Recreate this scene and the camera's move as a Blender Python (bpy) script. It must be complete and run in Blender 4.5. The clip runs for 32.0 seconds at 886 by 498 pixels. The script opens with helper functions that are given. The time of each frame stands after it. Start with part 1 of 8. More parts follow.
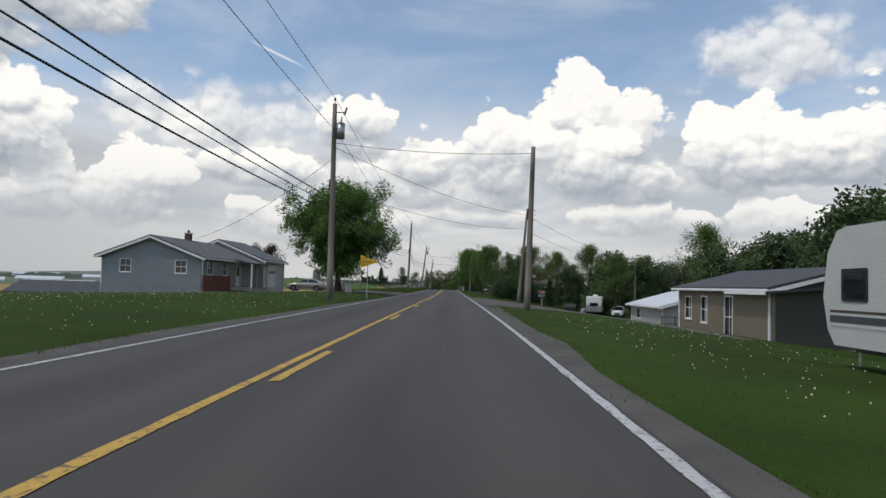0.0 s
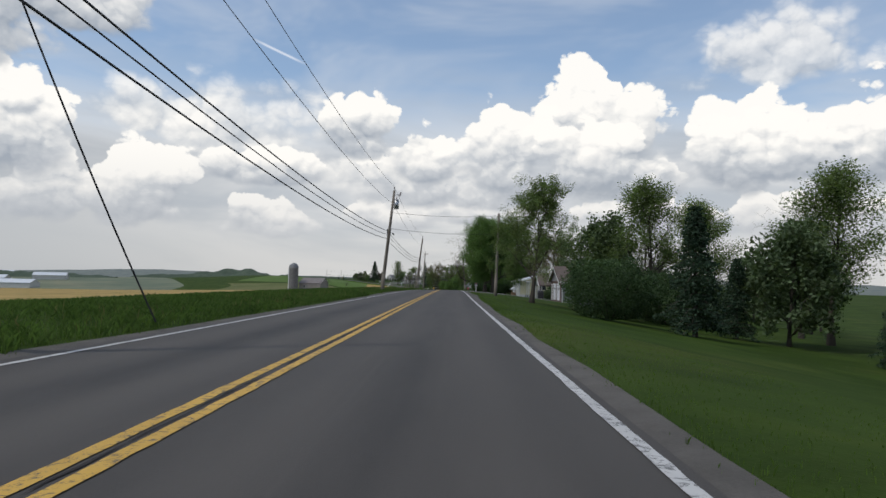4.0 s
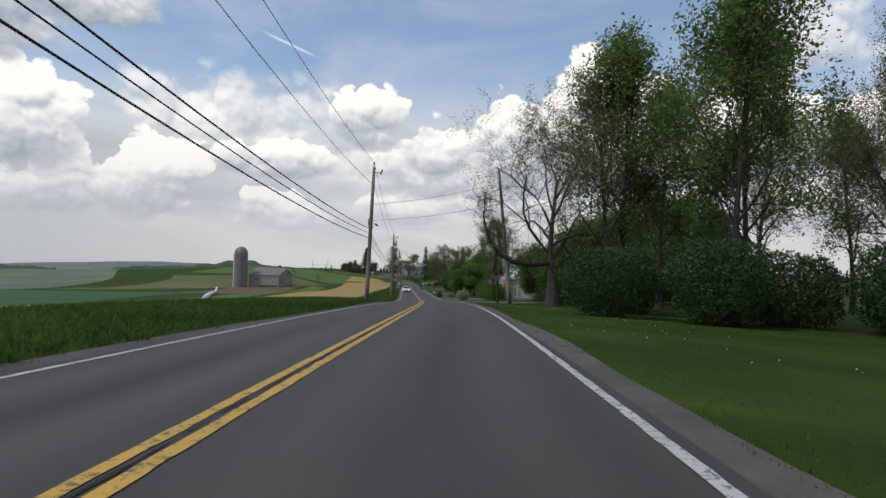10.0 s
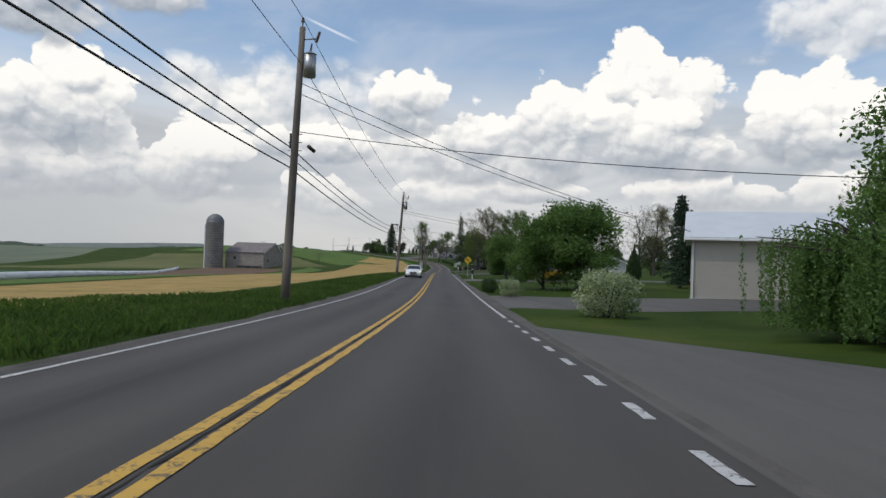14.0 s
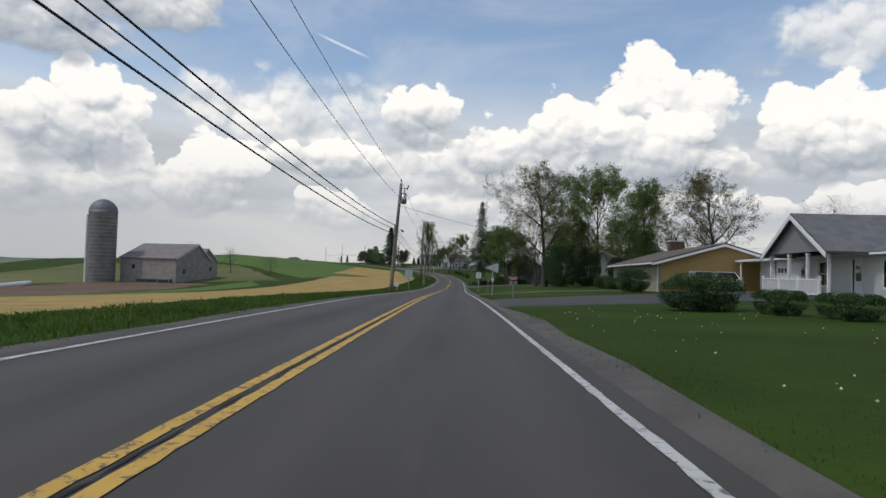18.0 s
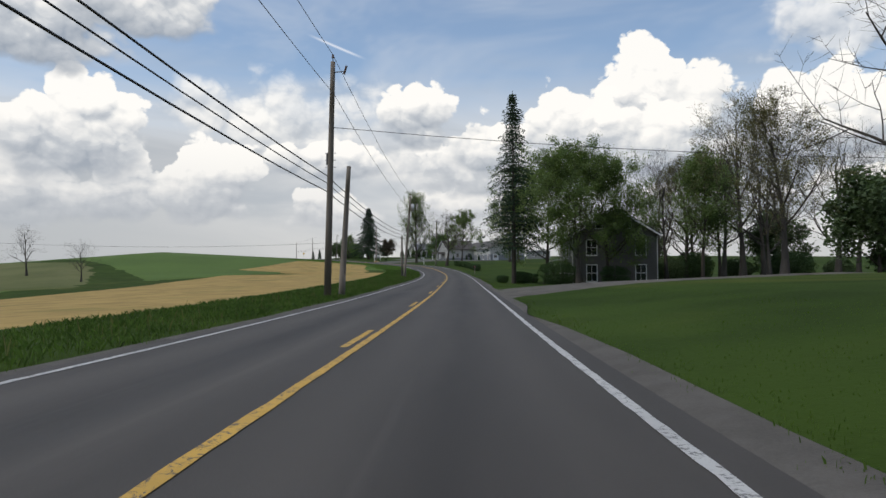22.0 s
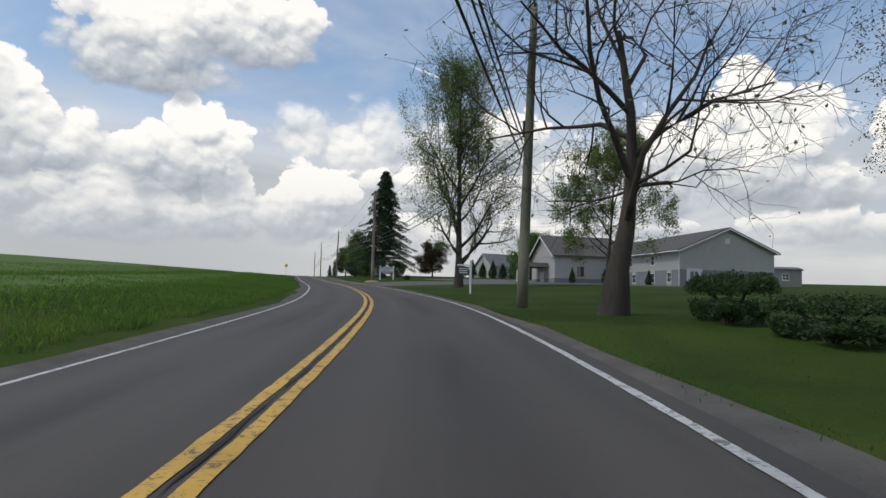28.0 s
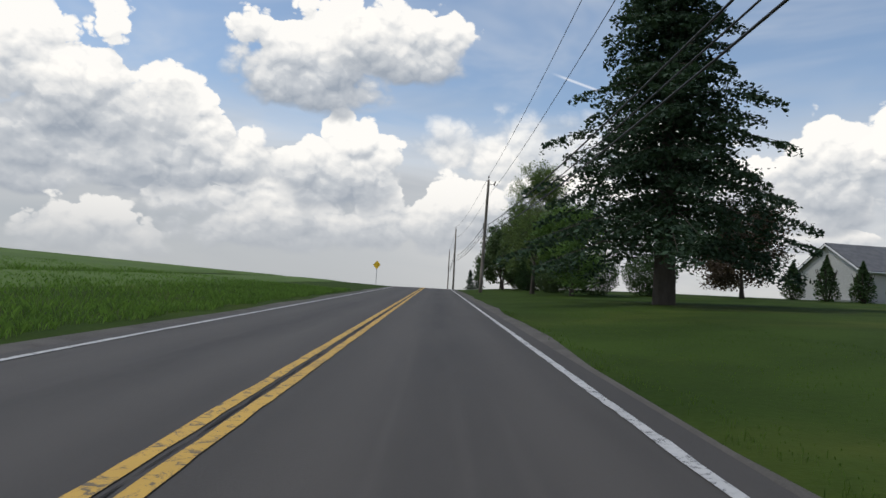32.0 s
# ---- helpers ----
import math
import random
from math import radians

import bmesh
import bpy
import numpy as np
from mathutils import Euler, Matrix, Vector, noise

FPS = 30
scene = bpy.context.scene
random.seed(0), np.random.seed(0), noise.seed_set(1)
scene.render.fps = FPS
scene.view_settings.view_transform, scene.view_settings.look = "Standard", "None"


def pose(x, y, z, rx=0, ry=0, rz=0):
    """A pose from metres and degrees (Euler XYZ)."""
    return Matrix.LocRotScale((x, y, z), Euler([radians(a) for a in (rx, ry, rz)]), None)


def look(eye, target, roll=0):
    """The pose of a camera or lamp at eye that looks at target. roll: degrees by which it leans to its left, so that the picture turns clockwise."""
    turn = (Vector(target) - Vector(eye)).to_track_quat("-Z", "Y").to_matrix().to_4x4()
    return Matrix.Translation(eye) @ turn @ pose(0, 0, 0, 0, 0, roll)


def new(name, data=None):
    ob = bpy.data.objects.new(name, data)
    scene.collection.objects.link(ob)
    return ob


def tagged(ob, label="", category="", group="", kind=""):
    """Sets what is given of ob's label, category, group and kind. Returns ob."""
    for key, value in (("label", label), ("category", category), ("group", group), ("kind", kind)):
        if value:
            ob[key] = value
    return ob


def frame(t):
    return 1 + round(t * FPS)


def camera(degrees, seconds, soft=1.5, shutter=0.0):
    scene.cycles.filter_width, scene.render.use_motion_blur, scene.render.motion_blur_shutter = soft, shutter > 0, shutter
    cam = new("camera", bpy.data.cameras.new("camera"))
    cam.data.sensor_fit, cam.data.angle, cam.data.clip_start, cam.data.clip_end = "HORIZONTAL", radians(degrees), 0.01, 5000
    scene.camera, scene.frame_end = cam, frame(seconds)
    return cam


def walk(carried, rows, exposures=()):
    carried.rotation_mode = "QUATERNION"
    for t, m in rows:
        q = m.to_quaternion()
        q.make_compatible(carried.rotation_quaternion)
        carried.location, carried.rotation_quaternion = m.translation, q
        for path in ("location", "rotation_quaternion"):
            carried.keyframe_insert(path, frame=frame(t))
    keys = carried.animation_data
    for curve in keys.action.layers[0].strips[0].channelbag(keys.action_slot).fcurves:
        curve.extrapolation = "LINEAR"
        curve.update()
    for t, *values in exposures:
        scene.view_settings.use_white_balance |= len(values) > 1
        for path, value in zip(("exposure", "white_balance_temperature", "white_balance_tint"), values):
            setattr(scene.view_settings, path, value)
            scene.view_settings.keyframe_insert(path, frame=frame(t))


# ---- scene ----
cam = camera(65.96, 32.0)
# seconds, x, y, z, yaw, pitch, roll of the dashboard camera
PATH = [
    (0.0, 0.00, -0.00, 1.17, 0.00, 3.05, 1.63),
    (0.5, 0.25, 10.87, 1.20, -0.08, 2.99, 1.63),
    (1.0, 0.48, 21.73, 1.20, -0.06, 2.93, 1.58),
    (1.5, 0.68, 32.60, 1.18, -0.09, 2.87, 1.54),
    (2.0, 0.87, 43.44, 1.16, -0.05, 2.88, 1.51),
    (2.5, 1.04, 54.31, 1.13, 0.04, 2.83, 1.47),
    (3.0, 1.19, 65.19, 1.11, 0.12, 2.83, 1.43),
    (3.5, 1.32, 76.10, 1.10, 0.21, 2.82, 1.36),
    (4.0, 1.43, 87.00, 1.11, 0.27, 2.78, 1.29),
    (4.5, 1.52, 97.90, 1.11, 0.30, 2.74, 1.22),
    (5.0, 1.60, 108.79, 1.12, 0.29, 2.73, 1.14),
    (5.5, 1.70, 119.68, 1.13, 0.27, 2.73, 1.09),
    (6.0, 1.83, 130.55, 1.13, 0.23, 2.72, 1.08),
    (6.5, 1.96, 141.46, 1.15, 0.26, 2.65, 1.15),
    (7.0, 2.06, 152.39, 1.14, 0.35, 2.56, 1.21),
    (7.5, 2.16, 163.26, 1.11, 0.42, 2.45, 1.25),
    (8.0, 2.25, 174.05, 1.07, 0.49, 2.35, 1.26),
    (8.5, 2.33, 184.75, 1.01, 0.58, 2.29, 1.18),
    (9.0, 2.38, 195.41, 0.92, 0.70, 2.18, 1.05),
    (9.5, 2.41, 206.04, 0.81, 0.89, 2.12, 1.05),
    (10.0, 2.42, 216.63, 0.68, 1.17, 2.10, 1.17),
    (10.5, 2.38, 227.17, 0.55, 1.48, 2.01, 1.36),
    (11.0, 2.30, 237.67, 0.38, 1.86, 1.83, 1.59),
    (11.5, 2.13, 248.17, 0.15, 2.31, 1.63, 1.80),
    (12.0, 1.82, 258.64, -0.13, 2.78, 1.45, 1.96),
    (12.5, 1.39, 269.10, -0.46, 3.25, 1.24, 2.10),
    (13.0, 0.87, 279.55, -0.81, 3.70, 1.06, 2.15),
    (13.5, 0.28, 289.99, -1.21, 4.09, 0.88, 2.07),
    (14.0, -0.33, 300.45, -1.61, 4.32, 0.85, 1.94),
    (14.5, -0.93, 310.94, -1.95, 4.45, 0.99, 1.84),
    (15.0, -1.58, 321.45, -2.25, 4.67, 1.23, 1.82),
    (15.5, -2.28, 332.00, -2.47, 4.85, 1.45, 1.84),
    (16.0, -3.04, 342.58, -2.60, 4.92, 1.61, 1.87),
    (16.5, -3.84, 353.19, -2.66, 4.96, 1.73, 1.88),
    (17.0, -4.66, 363.85, -2.71, 5.11, 1.87, 1.86),
    (17.5, -5.49, 374.55, -2.78, 5.31, 1.93, 1.78),
    (18.0, -6.35, 385.30, -2.83, 5.43, 1.98, 1.72),
    (18.5, -7.22, 396.07, -2.90, 5.49, 1.95, 1.61),
    (19.0, -8.07, 406.87, -3.00, 5.54, 1.89, 1.40),
    (19.5, -8.91, 417.70, -3.13, 5.62, 1.82, 1.01),
    (20.0, -9.74, 428.53, -3.31, 5.70, 1.71, 0.54),
    (20.5, -10.56, 439.41, -3.53, 5.72, 1.63, 0.23),
    (21.0, -11.39, 450.35, -3.74, 5.68, 1.65, -0.02),
    (21.5, -12.19, 461.36, -3.94, 5.58, 1.69, -0.21),
    (22.0, -12.96, 472.46, -4.12, 5.45, 1.78, -0.28),
    (22.5, -13.67, 483.68, -4.23, 5.34, 1.86, -0.22),
    (23.0, -14.36, 494.94, -4.27, 5.36, 2.07, -0.01),
    (23.5, -15.07, 506.20, -4.27, 5.43, 2.21, 0.20),
    (24.0, -15.88, 517.48, -4.24, 5.52, 2.34, 0.29),
    (24.5, -16.74, 528.77, -4.19, 5.69, 2.51, 0.33),
    (25.0, -17.66, 540.06, -4.14, 5.98, 2.69, 0.38),
    (25.5, -18.67, 551.33, -4.04, 6.44, 2.85, 0.45),
    (26.0, -19.80, 562.58, -3.90, 7.13, 3.03, 0.52),
    (26.5, -21.12, 573.81, -3.71, 8.12, 3.23, 0.63),
    (27.0, -22.70, 584.99, -3.44, 9.43, 3.53, 0.79),
    (27.5, -24.68, 596.12, -3.10, 11.10, 3.73, 1.01),
    (28.0, -27.15, 607.16, -2.70, 13.03, 3.83, 1.44),
    (28.5, -30.09, 618.08, -2.32, 15.02, 3.83, 1.86),
    (29.0, -33.46, 628.83, -2.02, 16.91, 3.88, 2.27),
    (29.5, -37.24, 639.45, -1.76, 18.76, 3.96, 2.63),
    (30.0, -41.40, 649.90, -1.48, 20.59, 4.00, 2.94),
    (30.5, -45.89, 660.17, -1.20, 22.15, 4.01, 3.09),
    (31.0, -50.65, 670.30, -0.92, 23.45, 4.03, 3.11),
    (31.5, -55.59, 680.34, -0.61, 24.41, 4.12, 3.08),
    (32.0, -60.61, 690.34, -0.28, 25.14, 4.26, 2.98),
]


def aim(x, y, z, yaw, pitch, roll):
    a, b = radians(yaw), radians(pitch)
    way = Vector((-math.sin(a) * math.cos(b), math.cos(a) * math.cos(b), math.sin(b)))
    return look((x, y, z), Vector((x, y, z)) + way * 10, roll)


walk(cam, [(t, aim(*p)) for t, *p in PATH])

# ---- light ----
SUN_ELEV, SUN_AZ = 58.0, 243.0      # degrees; azimuth clockwise from the road's first direction (+y)
sun_data = bpy.data.lights.new("sun", "SUN")
sun_data.energy, sun_data.angle, sun_data.color = 1.55, radians(3.0), (1.0, 0.965, 0.90)
sun = new("sun", sun_data)
sun_from = Vector((math.sin(radians(SUN_AZ)) * math.cos(radians(SUN_ELEV)),
                   math.cos(radians(SUN_AZ)) * math.cos(radians(SUN_ELEV)), math.sin(radians(SUN_ELEV))))
sun.matrix_world = look(sun_from * 300, (0, 0, 0))
scene.view_settings.exposure = 0.0

# cumulus banks, the far ones first: azimuth, elevation of the base, half width, height above the base in degrees
CLOUDS_AHEAD = [(16.0, 5.0, 7.0, 2.3), (28.1, 4.9, 7.1, 2.9), (-4.4, 4.7, 5.0, 2.6), (3.8, 5.3, 6.1, 1.9), (-15.1, 4.2, 5.3, 2.7),
                (-3.5, 7.3, 5.5, 4.2), (4.3, 7.2, 5.7, 3.7), (14.7, 7.9, 6.7, 2.9), (-14.4, 8.4, 5.4, 2.7), (31.0, 9.4, 6.8, 6.3),
                (22.8, 9.3, 4.9, 6.6), (12.8, 9.6, 7.2, 8.8), (5.1, 9.1, 5.2, 6.6), (12.1, 9.1, 5.9, 5.0), (24.0, 9.2, 7.3, 4.6),
                (-2.3, 9.4, 3.9, 4.2), (-7.2, 11.3, 3.8, 4.2)]
CLOUDS_ASIDE = [(-57.3, 7.2, 4.4, 3.9), (-49.0, 7.9, 4.8, 3.6), (-52.8, 2.8, 5.7, 3.7), (-40.0, 5.0, 10.0, 5.6), (-30.5, 5.6, 3.8, 5.1),
                (-24.6, 5.4, 5.0, 5.6), (-33.7, 8.6, 6.7, 6.8), (-55.8, 9.8, 7.1, 6.9), (-46.5, 9.6, 8.0, 7.6), (-55.0, 12.2, 10.0, 8.8),
                (-37.2, 16.9, 8.2, 8.3), (-28.8, 19.3, 6.5, 5.7), (40.0, 9.0, 8.0, 9.0), (-72.0, 9.0, 10.0, 10.0)]
CLOUDS_BEHIND = [(62.0, 12.0, 12.0, 12.0), (100.0, 14.0, 18.0, 14.0), (-110.0, 14.0, 18.0, 14.0), (150.0, 16.0, 20.0, 15.0), (-155.0, 18.0, 18.0, 14.0)]
# thin torn sheets without a heavy base
CLOUDS_THIN = [(-18.0, 11.2, 9.5, 5.2), (-23.7, 12.2, 5.5, 3.9), (25.3, 16.6, 9.5, 4.6), (-30.0, 19.6, 8.0, 3.4), (-8.0, 8.4, 7.0, 3.0)]


class Nodes:
    """Short calls for a node tree."""

    def __init__(self, tree):
        self.t = tree

    def n(self, kind, **values):
        node = self.t.nodes.new(kind)
        for key, value in values.items():
            if key == "op":
                node.operation = value
            elif key == "blend":
                node.blend_type = value
            elif key == "data":
                node.data_type = value
        return node

    def link(self, a, b):
        self.t.links.new(a, b)

    def put(self, sock, v):
        if isinstance(v, bpy.types.NodeSocket):
            self.t.links.new(v, sock)
        elif isinstance(v, (int, float)) and sock.type in ("VECTOR",):
            sock.default_value = (v, v, v)
        elif isinstance(v, (int, float)) and sock.type == "RGBA":
            sock.default_value = (v, v, v, 1)
        elif isinstance(v, tuple) and sock.type == "RGBA" and len(v) == 3:
            sock.default_value = (*v, 1)
        else:
            sock.default_value = v

    def m(self, op, a, b=None, c=None, clamp=False):
        node = self.n("ShaderNodeMath", op=op)
        node.use_clamp = clamp
        for i, v in enumerate((a, b, c)):
            if v is not None:
                self.put(node.inputs[i], v)
        return node.outputs[0]

    def v(self, op, a, b=None):
        node = self.n("ShaderNodeVectorMath", op=op)
        self.put(node.inputs[0], a)
        if b is not None:
            self.put(node.inputs[1], b)
        return node.outputs["Value"] if op in ("LENGTH", "DOT_PRODUCT") else node.outputs[0]

    def noise(self, vec, scale, detail=4.0, rough=0.55, dist=0.0):
        node = self.n("ShaderNodeTexNoise")
        if vec is not None:
            self.put(node.inputs["Vector"], vec)
        node.inputs["Scale"].default_value, node.inputs["Detail"].default_value = scale, detail
        node.inputs["Roughness"].default_value, node.inputs["Distortion"].default_value = rough, dist
        return node.outputs[0]

    def mix(self, f, a, b, blend="MIX"):
        node = self.n("ShaderNodeMix", data="RGBA")
        node.blend_type = blend
        self.put(node.inputs[0], f)
        self.put(node.inputs[6], a)
        self.put(node.inputs[7], b)
        return node.outputs[2]

    def span(self, v, a, b, c=0.0, d=1.0, smooth=True):
        node = self.n("ShaderNodeMapRange")
        node.interpolation_type = "SMOOTHSTEP" if smooth else "LINEAR"
        self.put(node.inputs[0], v)
        for i, q in enumerate((a, b, c, d)):
            self.put(node.inputs[i + 1], q)
        return node.outputs[0]


def billow_group():
    """Heaped cauliflower texture of cumulus for a direction given as azimuth and elevation in degrees."""
    g = bpy.data.node_groups.new("billows", "ShaderNodeTree")
    g.interface.new_socket("Vector", in_out="INPUT", socket_type="NodeSocketVector")
    g.interface.new_socket("Value", in_out="OUTPUT", socket_type="NodeSocketFloat")
    k = Nodes(g)
    src, out = k.n("NodeGroupInput").outputs[0], k.n("NodeGroupOutput").inputs[0]
    p = k.v("MULTIPLY", src, (1.0, 1.3, 1.0))
    warp = k.n("ShaderNodeTexNoise")
    warp.inputs["Scale"].default_value, warp.inputs["Detail"].default_value = 0.5, 3.0
    k.put(warp.inputs["Vector"], p)
    p = k.v("ADD", p, k.v("MULTIPLY", warp.outputs[1], (1.5, 1.5, 0)))
    total = k.m("MULTIPLY", k.m("SUBTRACT", k.noise(p, 0.13, 3.0, 0.5), 0.5), 1.1)
    for scale, weight in ((0.26, 0.55), (0.62, 0.27), (1.5, 0.10)):
        cell = k.n("ShaderNodeTexVoronoi")
        cell.feature = "F1"
        cell.voronoi_dimensions = "2D"
        cell.inputs["Scale"].default_value = scale
        k.put(cell.inputs["Vector"], p)
        total = k.m("ADD", total, k.m("MULTIPLY", k.m("SUBTRACT", 0.30, k.m("POWER", cell.outputs[0], 2.0)), weight))
    k.put(out, k.m("ADD", total, k.m("MULTIPLY", k.m("SUBTRACT", k.noise(p, 3.0, 3.0, 0.55), 0.5), 0.09)))
    return g


def build_world():
    world = bpy.data.worlds.new("sky")
    scene.world = world
    world.use_nodes = True
    tree = world.node_tree
    tree.nodes.clear()
    k = Nodes(tree)
    way = k.n("ShaderNodeTexCoord").outputs["Generated"]
    sep = k.n("ShaderNodeSeparateXYZ")
    k.put(sep.inputs[0], way)
    az = k.m("MULTIPLY", k.m("ARCTAN2", sep.outputs[0], sep.outputs[1]), 57.29578)
    el = k.m("MULTIPLY", k.m("ARCSINE", sep.outputs[2]), 57.29578)
    ae = k.n("ShaderNodeCombineXYZ")
    k.put(ae.inputs[0], az), k.put(ae.inputs[1], el)
    sky = k.n("ShaderNodeTexSky")
    sky.sky_type, sky.sun_disc = "NISHITA", False
    sky.sun_elevation, sky.sun_rotation = radians(SUN_ELEV), radians(SUN_AZ)
    sky.air_density, sky.dust_density, sky.ozone_density = 1.0, 1.0, 2.0
    blue = k.mix(1.0, sky.outputs[0], SKY_GAIN, "MULTIPLY")
    # thin high veil and haze low down
    veil = k.span(k.noise(k.v("MULTIPLY", ae.outputs[0], (0.05, 0.12, 0)), 1.0, 4.0, 0.6, 0.6), 0.40, 0.75, 0.12, 0.55)
    streak = k.noise(k.v("MULTIPLY", ae.outputs[0], (0.05, 0.24, 0)), 1.0, 4.0, 0.55, 0.5)
    haze = k.span(k.m("ADD", el, k.m("MULTIPLY", k.m("SUBTRACT", streak, 0.5), 9.0)), 9.0, 18.0, 0.95, 0.0)
    grey = k.mix(k.span(streak, 0.34, 0.66), (0.50, 0.535, 0.58), (0.80, 0.79, 0.78))
    grey = k.mix(k.span(el, 0.0, 7.0, 0.75, 0.0), grey, (0.62, 0.615, 0.605))
    col = k.mix(veil, blue, (0.66, 0.70, 0.76))
    grey = k.mix(k.m("MULTIPLY", k.span(az, -38.0, -6.0, 0.75, 0.0), k.span(el, 9.0, 13.0, 1.0, 0.0)), grey, (0.43, 0.455, 0.485))
    col = k.mix(haze, col, grey)
    group = billow_group()

    def billow(offset):
        node = k.n("ShaderNodeGroup")
        node.node_tree = group
        k.put(node.inputs[0], k.v("ADD", ae.outputs[0], offset))
        return node.outputs[0]

    here, above, far = billow((0, 0, 0)), billow((-0.22, 0.50, 0)), billow((-0.6, 1.7, 0))
    # heaps are brighter where they thin towards the light
    relief = k.m("ADD", k.m("MULTIPLY", k.m("SUBTRACT", here, above), 0.85), k.m("MULTIPLY", k.m("SUBTRACT", here, far), 0.40))
    low = k.span(el, 1.5, 11.0, 0.62, 0.0)

    def bank(col, a, e, w, h, body):
        d = k.n("ShaderNodeSeparateXYZ")
        k.put(d.inputs[0], k.v("MULTIPLY", k.v("SUBTRACT", ae.outputs[0], (a, e, 0)), (1 / w, 1 / h, 0)))
        v = d.outputs[1]
        flat = k.m("MAXIMUM", v, k.m("MULTIPLY", v, -2.6))
        r = k.m("SQRT", k.m("ADD", k.m("POWER", k.m("ABSOLUTE", d.outputs[0]), 2.0), k.m("POWER", k.m("ABSOLUTE", flat), 2.0)))
        f = k.m("ADD", k.m("SUBTRACT", 0.86, r), k.m("MULTIPLY", here, 0.95 if body else 1.25))
        edge = k.span(v, 0.0, 0.45, 0.42, 0.07) if body else 0.55
        node = k.n("ShaderNodeMapRange")
        node.interpolation_type = "SMOOTHSTEP"
        k.put(node.inputs[0], f), k.put(node.inputs[2], edge)
        node.inputs[1].default_value = 0.0
        alpha = k.m("MULTIPLY", node.outputs[0], 0.97 if body else 0.72)
        lit = k.m("ADD", k.m("MULTIPLY", v, 0.95 if body else 0.25), k.m("ADD", relief, 0.16 if body else 0.42))
        dark = k.mix(k.span(lit, -0.15, 0.30, smooth=False), (0.34, 0.385, 0.45), (0.61, 0.635, 0.665))
        tone = k.mix(k.span(lit, 0.25, 0.68, smooth=False), dark, (1.02, 0.995, 0.95))
        tone = k.mix(low, tone, k.mix(k.span(az, -38.0, -6.0, 0.7, 0.0), (0.66, 0.66, 0.665), (0.45, 0.475, 0.51)))
        return k.mix(k.m("MULTIPLY", alpha, k.span(el, 0.5, 6.0, 0.35, 1.0)), col, tone)

    for row in CLOUDS_THIN:
        col = bank(col, *row, False)
    for row in CLOUDS_BEHIND + CLOUDS_ASIDE + CLOUDS_AHEAD:
        col = bank(col, *row, True)
    # a short straight vapour trail
    d = k.v("SUBTRACT", ae.outputs[0], (-14.3, 18.1, 0))
    along = k.v("DOT_PRODUCT", d, (0.943, -0.333, 0))
    across = k.m("ABSOLUTE", k.v("DOT_PRODUCT", d, (0.333, 0.943, 0)))
    trail = k.m("MULTIPLY", k.span(across, 0.0, 0.16, 1.0, 0.0), k.span(k.m("ABSOLUTE", along), 0.8, 2.8, 0.6, 0.0))
    col = k.mix(trail, col, (0.95, 0.96, 1.0))
    # below the horizon the light of the land
    col = k.mix(k.span(el, -3.0, -0.5, 1.0, 0.0), col, (0.10, 0.115, 0.08))
    bg = k.n("ShaderNodeBackground")
    k.put(bg.inputs[0], col)
    bg.inputs[1].default_value = 1.0
    k.link(bg.outputs[0], k.n("ShaderNodeOutputWorld").inputs[0])


SKY_GAIN = (0.130, 0.139, 0.140)
build_world()

# ---- materials ----


